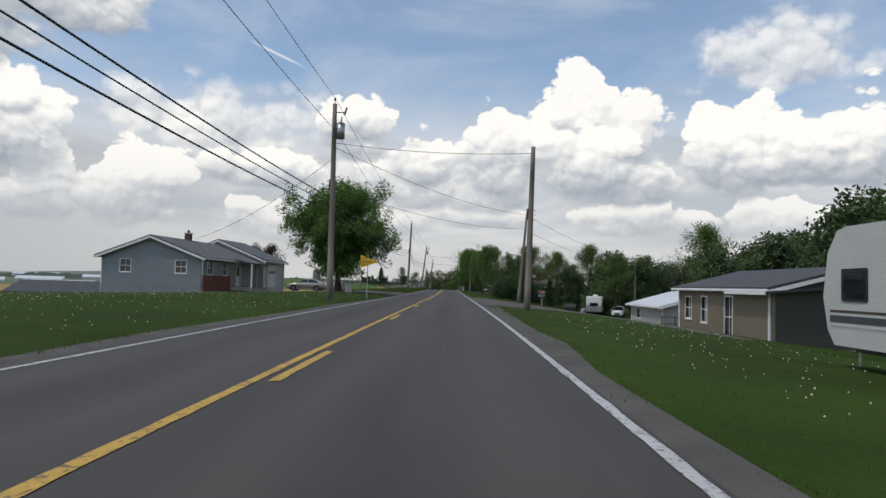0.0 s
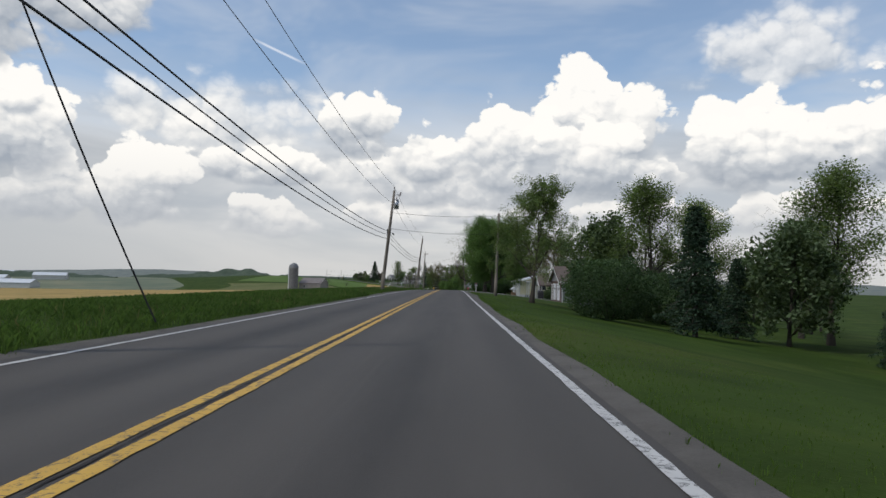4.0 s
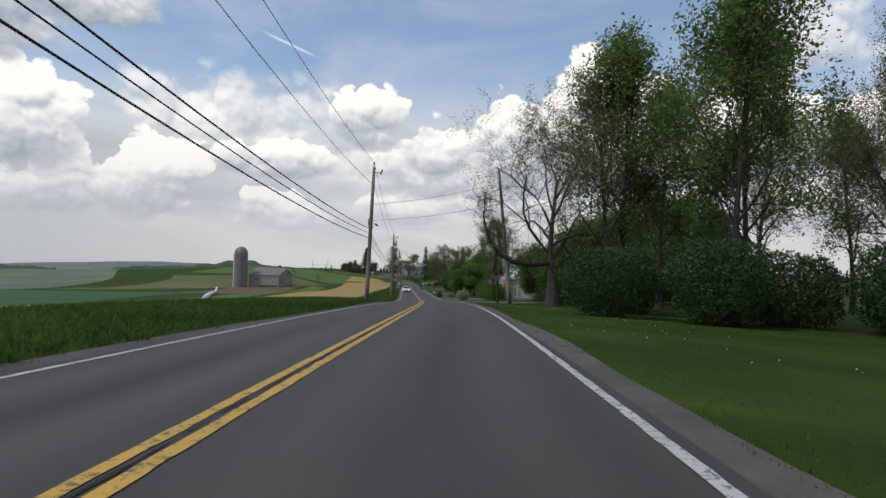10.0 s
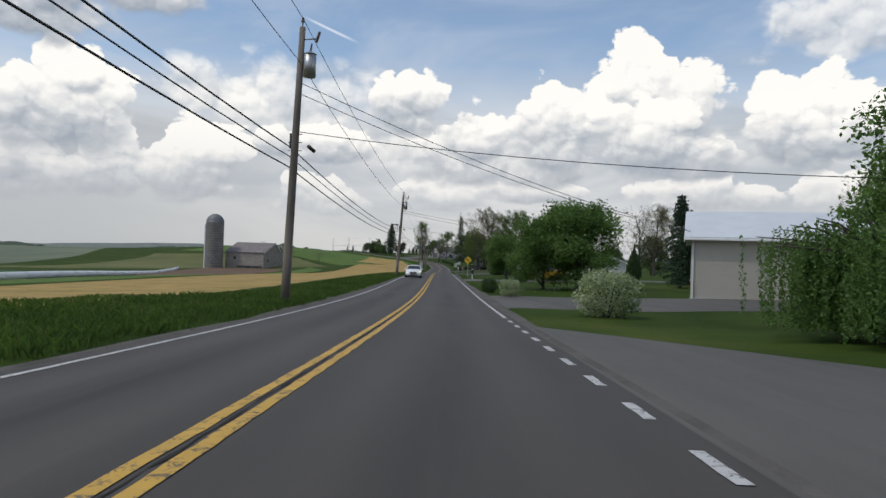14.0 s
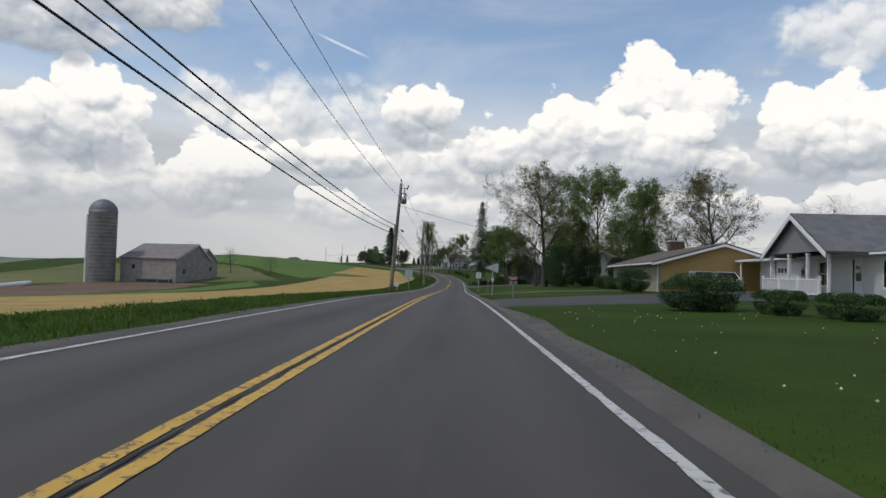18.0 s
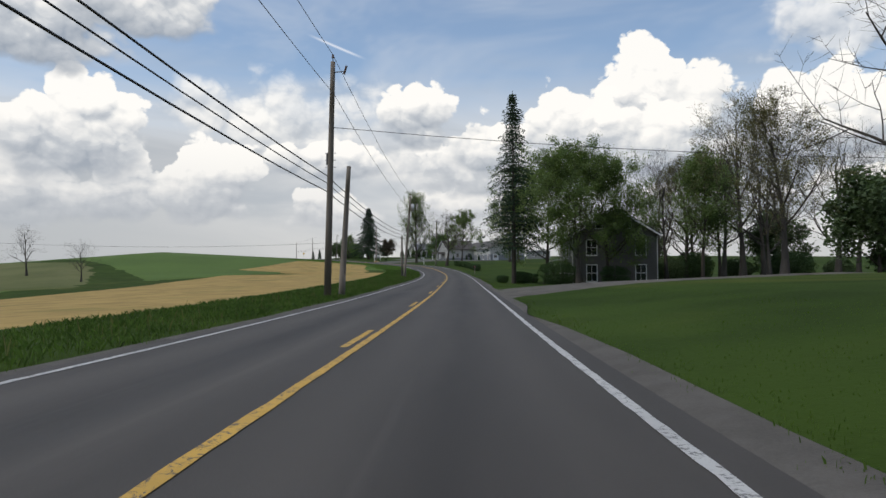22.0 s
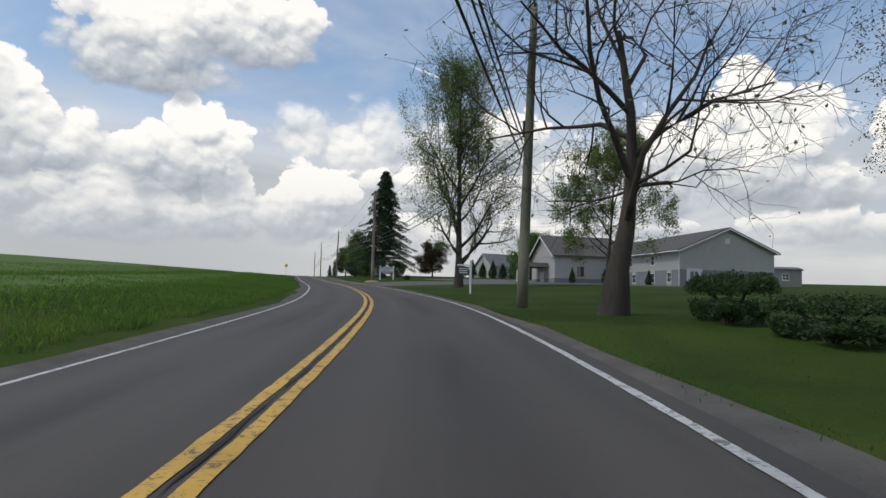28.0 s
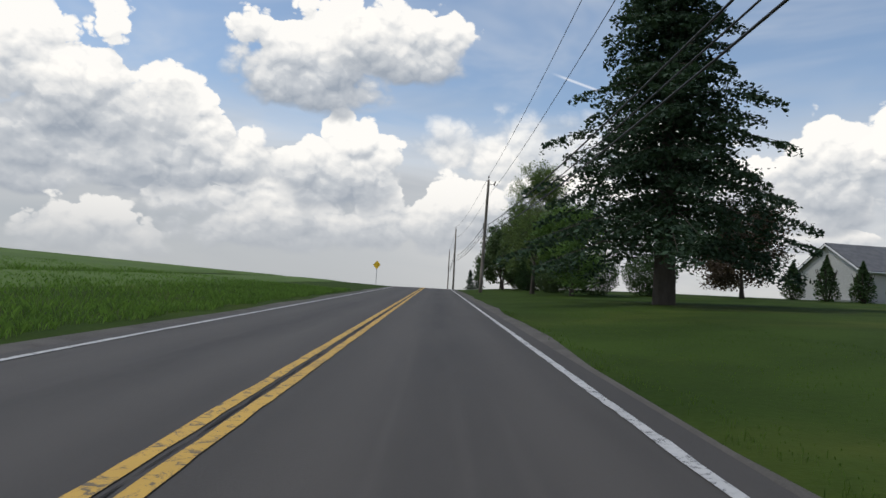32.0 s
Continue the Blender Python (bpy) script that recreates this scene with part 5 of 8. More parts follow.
# woods and thickets
WOODS = [(31, 62), (37, 71), (44, 66), (33, 84), (41, 90), (50, 82), (36, 104), (45, 112), (31, 124), (39, 130), (30, 142), (26, 152),
         (48, 128), (57, 100), (60, 74), (36, 152), (50, 150), (28, 46), (36, 40), (44, 50), (30, 28), (40, 22), (52, 34), (19, 146), (24, 132), (16, 152), (22, 158), (29, 136), (34, 118), (40, 104), (46, 96), (28, 110), (42, 78), (30, 74), (48, 58), (26, 36), (34, 34), (33, 18), (44, 36), (38, 58)]
WOODS += [(52, 62), (56, 88), (63, 108), (54, 118), (60, 136), (44, 140), (66, 92), (68, 66), (58, 50), (50, 20), (62, 34), (72, 120), (40, 164), (48, 172), (56, 160), (64, 150), (46, 186), (54, 198), (30, 232), (38, 244), (47, 236), (26, 228), (56, 218)]
rng_w = random.Random(4)
for i, (x, y) in enumerate(WOODS):
    k = (K_WOODS, K_WOODS, K_BARE, K_WOODS2)[i % 4]
    s = 0.8 + 0.35 * rng_w.random()
    plant("woods_tree", "hazy roadside woods tree" if k is not K_BARE else "bare grey tree in the woods", "tree", k, sized(x, y, rng_w.random() * 360, s, s * (0.85 if k is K_WOODS2 else 1.1)), "woods behind the houses")
for i, (x, y, s) in enumerate(((15.7, 126.1, 0.95), (21, 133, 0.7), (24, 121, 0.6))):
    plant("fir_tree", "dark fir at the edge of the woods", "tree", K_FIR, sized(x, y, 60 * i, s * 1.1, s), "dark firs")
for i, (x, y, s) in enumerate(((11.5, 129, 1.0), (14.5, 137, 1.05), (19, 141, 1.1), (24, 146, 1.2), (27, 117, 1.0), (33, 112, 1.1), (32, 96, 1.0), (38, 98, 1.1), (40, 80, 1.1), (45, 76, 1.1), (27, 60, 0.9), (33, 54, 1.0))):
    plant("thicket", "dense dark undergrowth at the edge of the woods", "shrub", (K_THICK, K_THICK2)[i % 2], sized(x, y, 77 * i, s, s), "undergrowth")
for i, (x, y) in enumerate(((33, 196), (38, 204), (44, 198), (36, 214), (42, 222), (33, 228), (29, 240), (36, 238), (46, 212), (50, 226), (27, 214))):
    plant("bare_tree", "bare tree behind the houses", "tree", K_BARE, sized(x, y, 47 * i, 0.9 + 0.05 * (i % 4), 0.92), "bare trees behind the houses")
GROVE = [(10.6, 254, K_BUD, 0.8, 1.0), (11.5, 255, K_WOODS2, 1.1, 1.2), (15.5, 249, K_WOODS2, 1.2, 1.3), (19, 256, K_WOODS2, 1.2, 1.35),
         (23, 248, K_BUD, 0.9, 1.1), (28, 255, K_BUD, 0.9, 1.1), (33, 246, K_BARE, 1.1, 1.1), (38, 255, K_BARE, 1.1, 1.2), (17, 266, K_WOODS2, 1.1, 1.25), (25, 268, K_BUD, 1.0, 1.15), (33, 270, K_WOODS2, 1.1, 1.2)]
for i, (x, y, k, sx, sz) in enumerate(GROVE):
    plant("grove_tree", "tall thin grove tree with sparse spring leaves", "tree", k, sized(x, y, 63 * i, sx, sz), "grove")
for i, (x, y, s) in enumerate(((10, 250, 0.9), (14, 247, 1.0), (18, 249, 1.05), (22, 246, 1.1), (27, 248, 1.1), (32, 247, 1.1), (11.5, 258, 0.9), (12.5, 274, 0.85), (16, 277, 0.95), (21, 280, 1.0), (13.5, 263, 0.95), (26, 282, 1.0), (15, 284, 0.6))):
    plant("thicket", "dense dark undergrowth below the grove", "shrub", (K_THICK, K_THICK, K_THICK2)[i % 3], sized(x, y, 77 * i, s, s), "undergrowth")
for i, (x, y, s) in enumerate(((14.0, 281.0, 1.1), (18.5, 284.0, 1.25), (11.6, 284.6, 0.8), (22.5, 276, 1.3))):
    plant("round_tree", "dense dark tree at the corner of the side road", "tree", K_DARK, sized(x, y, 70 * i, s, s), "corner trees")
for i, (x, y, s) in enumerate(((14.5, 549, 1.45), (18.5, 556, 1.4), (22, 549, 1.5), (27, 555, 1.4), (32, 550, 1.5), (37, 556, 1.4), (9, 556, 1.2))):
    plant("bare_tree", "tall grey bare tree behind the slate house", "tree", K_BARE, sized(x, y, 47 * i + 20, s * 1.1, s), "bare trees by the slate house")
for i, (x, y, k, s) in enumerate(((3.6, 546, K_BARE, 1.2), (5.6, 540, K_WOODS2, 1.0), (6.8, 551, K_BUD, 1.0), (8.4, 543, K_BARE, 1.35), (10.2, 550, K_WOODS2, 1.05), (5.0, 556, K_BARE, 1.3), (12.2, 541, K_BARE, 1.2))):
    plant("bare_tree" if k is K_BARE else "grove_tree", "tall thin tree beside the slate house", "tree", k, sized(x, y, 53 * i, s, s), "trees beside the slate house")
for i, (x, y, s) in enumerate(((4, 549, 0.9), (8, 552, 0.9), (13, 553, 0.8), (18, 551, 0.9), (24, 553, 0.8), (30, 552, 0.9), (36, 553, 1.0), (-80, 752, 0.8), (-76, 745, 0.8), (-72, 740, 0.75), (-84, 760, 0.7), (-68, 742, 0.8))):
    plant("thicket", "dark undergrowth below the trees", "shrub", (K_THICK2, K_THICK)[i % 2], sized(x, y, 61 * i, s, s), "undergrowth")
for i, (x, y, s) in enumerate(((22, 211, 0.8), (26.5, 208, 0.85), (31, 213, 0.9), (19.5, 206.5, 0.5), (36, 209, 1.0))):
    plant("thicket", "dark bushes behind the yellow house", "shrub", (K_THICK, K_THICK2)[i % 2], sized(x, y, 61 * i, s, s), "undergrowth")
FARROW = [(24, 300), (30, 318), (26, 345), (24, 372), (30, 386), (33, 398), (21, 404), (27, 420), (31, 440), (24, 452), (28, 466), (-2, 490), (9, 490), (15, 496), (22, 488), (27, 503), (22, 518), (5, 519), (14, 525), (24, 536), (18, 554), (9, 560), (30, 550), (6, 572)]
for i, (x, y) in enumerate(FARROW):
    k = (K_WOODS, K_BARE, K_BUD, K_WOODS, K_BARE)[i % 5]
    s = 0.7 + 0.3 * rng_w.random()
    plant("yard_tree", "hazy tree behind the houses" if k is not K_BARE else "bare tree behind the houses", "tree", k, sized(x, y, rng_w.random() * 360, s, s * 0.9), "trees behind the houses")
for i, (x, y, s) in enumerate(((18, 366, 1.0), (24, 380, 0.9), (14, 372, 0.55))):
    plant("dark_cone_tree", "dark dense conifer behind the yellow car", "tree", K_TALLCONE, sized(x, y, 70 * i, s, s), "dark conifers")
plant("dark_cone_tree", "broad dark evergreen mass on the lawn", "tree", K_THICK, sized(0.4, 471.0, 0, 0.85, 1.35))
plant("dark_cone_tree", "broad dark evergreen mass on the lawn", "tree", K_THICK, sized(3.6, 473, 100, 0.8, 1.3))
plant("dark_cone_tree", "dark evergreen on the lawn", "tree", K_THICK, sized(8.5, 477, 40, 0.7, 1.0))
ROW = [(-84.5, 756, K_WOODS, 0.7)]
for i, (x, y, k, s) in enumerate(ROW):
    plant("far_tree", "leafy tree near the crest of the road", "tree", k, sized(x, y, 90 * i, s, s))
for i, (x, y, s) in enumerate(((-58.0, 761, 1.5), (-55.4, 759.5, 1.7), (-52.8, 758, 1.5), (-50.3, 756.5, 1.65), (-47.9, 755, 1.4), (-45.5, 753.6, 1.6), (-43.2, 752.2, 1.5), (-41.0, 750.8, 1.35), (-38.6, 749.6, 1.6))):
    plant("arborvitae", "clipped dark arborvitae in a row", "shrub", K_CONE, sized(x, y, 50 * i, 2.3, s * 0.85), "arborvitae row")
for i, (x, y, s) in enumerate(((-24.8, 690.0, 0.8), (-26.6, 697.0, 0.7), (-30.5, 692.0, 0.7), (-22.0, 684.6, 0.6), (-28.5, 701, 0.8))):
    plant("arborvitae", "clipped dark arborvitae by the church wall", "shrub", K_CONE, sized(x, y, 50 * i, 1.0, s), "arborvitae by the church")
SHRUBS = [(3.4, 323.2, K_PALE, 0.9, 0.85, "pale flowering bush at the yard's corner"), (2.6, 371.5, K_BUSH, 0.75, 0.7, "clipped dark bush by the drive"),
          (4.2, 369.6, K_PALE, 0.5, 0.65, "pale green clipped bush by the drive"), (-0.6, 344, K_BUSH, 0.5, 0.6, "small round bush on the lawn"), (0.6, 338.5, K_PALE, 0.5, 0.55, "small pale bush on the lawn"),
          (2.9, 436.6, K_BUSH, 1.1, 1.2, "large rounded clipped bush by the house"), (3.9, 446, K_HEDGE, 1.0, 1.0, "low clipped hedge before the house"), (3.6, 451, K_HEDGE, 1.0, 1.1, "low clipped hedge before the house"),
          (3.4, 456, K_BUSH, 0.9, 0.9, "round clipped bush before the house"), (7.2, 435.5, K_BUSH, 0.7, 0.6, "low bush by the gable"), (0.2, 409.2, K_BUSH, 1.25, 0.85, "large dark clipped bush before the white house"),
          (1.9, 407.0, K_HEDGE, 0.75, 0.75, "long low clipped hedge"), (2.7, 404.4, K_HEDGE, 0.75, 0.7, "long low clipped hedge"), (1.4, 494, K_BUSH, 0.8, 0.8, "round bush before the white house"), (1.5, 486, K_BUSH, 0.7, 0.7, "round bush before the white house"),
          (-8.2, 538.3, K_BUSH, 1.75, 1.5, "large dark bush by the slate house"), (-11.6, 543.5, K_BUSH, 0.9, 0.8, "dark bush by the slate house"), (-3.2, 536.4, K_BUSH, 1.3, 1.2, "dark bush before the slate house"), (-10.2, 549, K_HEDGE, 0.9, 1.0, "dark hedge along the slate house"), (-10.8, 555, K_HEDGE, 0.8, 1.0, "dark hedge along the slate house"),
          (-11.5, 561, K_HEDGE, 0.9, 1.0, "dark hedge along the lawn"), (-13.5, 537, K_BUSH, 0.6, 0.5, "small bush under the spruce"), (-54.6, 703.0, K_BUSH, 0.5, 0.45, "low bush at the foot of the sign"),
          (18.0, 306, K_BUSH, 0.7, 0.8, "round dark bush before the house"), (16.0, 312, K_BUSH, 0.9, 0.9, "dark bush before the house"), (12.5, 300.5, K_BUSH, 0.7, 0.6, "low dark bush under the tree")]
for i, (x, y, k, sx, sz, label) in enumerate(SHRUBS):
    plant("bush" if k is not K_HEDGE else "hedge", label, "shrub", k, sized(x, y, 31 * i if k is not K_HEDGE else 90, sx, sz))
for i in range(8):
    t, c = Y(593.0 + i * 4.1), 6.9 + 0.2 * (i % 2) + 0.2 * i
    p = spot(t, c)
    plant("hedge", "tall untidy dark hedge on the lawn", "shrub", K_HEDGE, pose(p.x, p.y, p.z, 0, 0, 100) @ Matrix.Diagonal((0.98, 1.0, 1.15 if i not in (3, 6) else 0.8, 1)), "lawn hedge")
for i, (x, y) in enumerate(((4, 604), (2, 612), (-2, 622))):
    plant("young_fir", "thin bare young conifer behind the hedge", "tree", K_BARE, sized(x, y, 80 * i, 0.3, 0.36), "young trees behind the hedge")

# ---- poles, cables, signs, mailboxes ----


def pole(x, y, top, base=None, lean=(0, 0), r=0.15, kit="", label="", material=None):
    """A tapered utility pole with the hardware that it carries. Returns the thing, its foot and its head."""
    z = gz(x, y) if base is None else base
    h = top - z
    ob = thing("utility_pole", label or "weathered wooden utility pole", "utility pole", pose(x, y, z))
    head = Vector((lean[0], lean[1], h))
    bm = bmesh.new()
    n = 6
    for i in range(n):
        a, b = head * (i / n), head * ((i + 1) / n)
        if i == 0:
            a = a - Vector((0, 0, 0.4))
        add_cyl(bm, a, b, r * (1.12 - 0.42 * i / n), r * (1.12 - 0.42 * (i + 1) / n), 10, i in (0, n - 1))
    bmesh.ops.remove_doubles(bm, verts=bm.verts, dist=0.001)
    part("shaft", bm, material or M_POLE, ob, smooth=True)
    at = lambda f: head * f
    if "i" in kit:
        part("insulator_pin", cyl(head, head + Vector((0, 0, 0.28)), 0.025, 0.02), M_DARKMETAL, ob)
        part("insulator", cyl(head + Vector((0, 0, 0.2)), head + Vector((0, 0, 0.36)), 0.07, 0.045), M_CERAMIC, ob, "brown ceramic insulator")
    if "c" in kit:
        a = at(0.955)
        arm = cyl(a, a + Vector((0.55, -0.05, 0.02)), 0.025)
        part("bracket", arm, M_DARKMETAL, ob)
        part("cutout", cyl(a + Vector((0.55, -0.05, -0.12)), a + Vector((0.68, -0.05, 0.28)), 0.055), M_CERAMIC, ob, "grey fuse cutout")
    if "t" in kit:
        a = at(0.86) + Vector((0.36, 0, 0))
        part("transformer", cyl(a + Vector((0, 0, -0.42)), a + Vector((0, 0, 0.42)), 0.23, 0.23, 14), M_GALV, ob, "grey can transformer", True)
        part("transformer_lid", cyl(a + Vector((0, 0, 0.42)), a + Vector((0, 0, 0.5)), 0.25, 0.12, 14), M_GALV, ob)
        part("bushing", cyl(a + Vector((0, 0, 0.48)), a + Vector((0.05, 0, 0.82)), 0.05, 0.03), M_CERAMIC, ob)
    if "s" in kit:
        part("splice_case", cyl(at(0.60) + Vector((0.25, 0.9, -0.2)), at(0.60) + Vector((0.3, 1.5, -0.28)), 0.075), M_BLACK, ob, "black cable splice case")
    if "b" in kit:
        for k in (0.55, 0.58, 0.61):
            part("bolt", cyl(at(k) - Vector((r * 1.6, 0, 0)), at(k) + Vector((r * 1.6, 0, 0)), 0.018), M_GALV, ob)
        q = at(0.585)
        part("clamp", box(q.x - r * 1.25, q.x - r * 0.5, q.y - 0.05, q.y + 0.05, q.z - 0.28, q.z + 0.28), M_DARKMETAL, ob)
    if "o" in kit:
        for dx in (-0.95, -0.45):
            bm = bmesh.new()
            pts = [at(0.61) + Vector((dx, -0.4, -0.35 + 0.42 * math.sin(q * math.pi / 6))) + Vector((0.12 * math.cos(q * math.pi / 6), 0, 0)) for q in range(13)]
            for p, q in zip(pts, pts[1:]):
                add_cyl(bm, p, q, 0.025, n=5, caps=False)
            part("cable_loop", bm, M_WIRE, ob)
            part("splice_case", cyl(at(0.63) + Vector((dx - 0.2, -0.4, 0)), at(0.63) + Vector((dx + 0.2, -0.4, -0.08)), 0.08), M_BLACK, ob)
    m = Matrix.Translation((x, y, z))
    return {"foot": m @ Vector((0, 0, 0)), "head": m @ head, "at": lambda f: m @ (head * f), "up": lambda q: m @ (head * (q / head.z))}


def cable(name, label, points, sag=0.02, r=0.014, material=None, group=""):
    """A hanging cable through its supports."""
    pts = []
    for a, b in zip(points, points[1:]):
        a, b = Vector(a), Vector(b)
        n = 14
        for i in range(n + (b is points[-1])):
            f = i / n
            p = a.lerp(b, f)
            p.z -= 4 * sag * (b - a).length * f * (1 - f)
            pts.append(p)
    pts.append(Vector(points[-1]))
    vs, fs = tube_arrays(pts, [r] * len(pts), 5)
    return tagged(new(name, mesh_of(name, vs, fs, material or M_WIRE, True)), label, "cable", group)


PL = [pole(-6.4, -22, 10.5, kit="ib"), pole(-6.15, 37.6, 11.1, lean=(-0.1, 0), r=0.17, kit="ictb", label="tall weathered pole with a can transformer"),
      pole(-4.8, 95.5, 9.8, kit="ib", lean=(0.3, 0)), pole(-4.6, 152.0, 9.76, kit="ictsb", lean=(0.95, 0), r=0.16, label="weathered pole with a transformer and splice case"),
      pole(-3.95, 212.4, 9.07, kit="ib", lean=(1.0, 0), r=0.16, label="leaning weathered utility pole"), pole(-4.52, 269.5, 8.92, kit="icsb", lean=(0.36, 0), r=0.16),
      pole(-7.97, 325.1, 6.78, kit="ictsb", lean=(0.3, 0), r=0.16, label="weathered pole with a can transformer"), pole(-12.14, 383.0, 6.1, kit="ictosb", lean=(0.54, 0), r=0.17, label="weathered pole with a transformer and cable loops"),
      pole(-16.11, 442.3, 4.6, kit="ictsb", lean=(0.62, 0), r=0.16, label="leaning weathered pole with a transformer"), pole(-21.4, 503.8, 5.74, kit="icb", lean=(0.27, 0), r=0.16),
      pole(-26.26, 559.4, 5.4, kit="ictsb", lean=(0.86, 0), r=0.16, label="leaning weathered pole with a transformer"),
      pole(-29.65, 629.6, 7.08, kit="ib", lean=(0.25, 0), r=0.17, material=M_POLE_NEW, label="greenish treated utility pole"), pole(-55.2, 689.2, 9.97, kit="icb", r=0.19, label="stout weathered pole in a mound of wood chips"),
      pole(-82.8, 745.7, 10.45, kit="icb", lean=(0.3, 0)), pole(-106.6, 793.0, 11.5, kit="ib"), pole(-130, 842, 11.8, kit="ib")]
for i, off in enumerate((-0.34, -0.25, -0.3)):
    cable("telephone_cable", "thick black telephone cable along the poles", [p["up"](5.0 + 0.36 * i) + Vector((off * 0.6, 0, 0)) for p in PL], 0.010, 0.025 if i != 1 else 0.019, group="telephone cables")
cable("power_line", "thin power line on the pole tops", [p["head"] + Vector((0, 0, 0.34)) for p in PL], 0.012, 0.013, group="power lines")
cable("power_line", "thin neutral line below the pole tops", [p["at"](0.86) + Vector((0.1, 0, 0)) for p in PL], 0.012, 0.013, group="power lines")
SHORT = [pole(-21.0, 504.9, 0.95, lean=(0.37, 0), r=0.15, label="short cut-off pole beside a taller one"), pole(-27.0, 562.2, 0.4, r=0.14, label="short old pole beside a taller one")]
PR = [pole(4.39, 35.1, 8.48, lean=(0.15, 0), r=0.16, kit="b", label="bare wooden service pole"), pole(7.1, 63.4, 8.2, lean=(0.65, 0), r=0.14, kit="b", label="bare wooden service pole"),
      pole(6.2, 152.1, 7.8, lean=(0.2, 0), r=0.14, kit="b", label="greyed wooden service pole on the lawn"), pole(6.95, 274.2, 9.6, lean=(-1.1, 0), r=0.15, kit="b", label="wooden pole among the trees")]
far_yard = pole(26, 92, 5.5, kit="b", r=0.11)
DROPS = [(PL[1]["at"](0.80), PR[0]["at"](0.96)), (PL[1]["at"](0.78), PR[1]["at"](0.97)), (PL[1]["at"](0.57), PR[1]["at"](0.82)), (PR[1]["at"](0.97), far_yard["head"]), (PR[1]["at"](0.8), far_yard["at"](0.9)),
         (PL[3]["at"](0.78), PR[2]["at"](0.97)), (PL[3]["at"](0.62), PR[2]["at"](0.75)), (PL[5]["at"](0.72), PR[3]["at"](0.9)), (PL[5]["at"](0.6), PR[3]["at"](0.75)),
         (PL[6]["at"](0.80), Vector((12, 343.5, 0.6))), (PL[6]["at"](0.76), Vector((12.2, 343.2, 0.5))), (PL[6]["at"](0.62), Vector((21, 318, 1.0))),
         (PL[7]["at"](0.80), Vector((26, 391, 1.3))), (PL[7]["at"](0.78), Vector((7.6, 393, 2.0))), (PL[7]["at"](0.60), Vector((26, 392, 0.4))),
         (PL[8]["at"](0.80), Vector((5.0, 472, 1.5))), (PL[9]["at"](0.72), Vector((45, 520, 4.0))), (PL[10]["at"](0.76), Vector((-5.5, 553, -0.6))),
         (SHORT[1]["at"](0.95), Vector((-95, 545, 1.0))), (PL[1]["at"](0.72), Vector((-22, 60, 4.6))), (PL[2]["at"](0.6), Vector((-3.0, 97.5, 0.4)))]
for a, b in DROPS:
    cable("service_cable", "thin black service cable hung across", [a, b], 0.022, 0.014, group="service cables")
cable("guy_wire", "steel guy wire to the ground", [PL[4]["at"](0.6), Vector((-8.9, 207.0, gz(-8.9, 207.0)))], 0.0, 0.008, M_GALV)
bm = bmesh.new()
add_cyl(bm, (-8.9, 207.0, gz(-8.9, 207)), (-8.25, 207.6, gz(-8.9, 207) + 1.0), 0.035, n=6)
g = part("guy_guard", bm, SIGN_WHITE, None)
tagged(g, "white plastic guard on a guy wire", "guy guard")


def outline_sign(bm_points, thick=0.006):
    return prism(bm_points, 1, -thick, thick)


def sign_post(x, y, height, name, label, rz=0.0, wood=False, r=0.03):
    ob = thing(name, label, "road sign", pose(x, y, gz(x, y), 0, 0, rz))
    part("post", box(-0.05, 0.05, 0.01, 0.11, -0.3, height) if wood else box(-r, r, 0.008, 0.008 + r * 1.4, -0.3, height, 0.004), M_WOODGREY if wood else M_GALV, ob)
    return ob


FRONT = Matrix.Rotation(radians(90), 4, "X")


def lettering(words, size, x, z, material, parent, y=-0.012, space=1.0):
    return text_part(words, size, Matrix.Translation((x, y, z)) @ FRONT, material, parent, space=space)


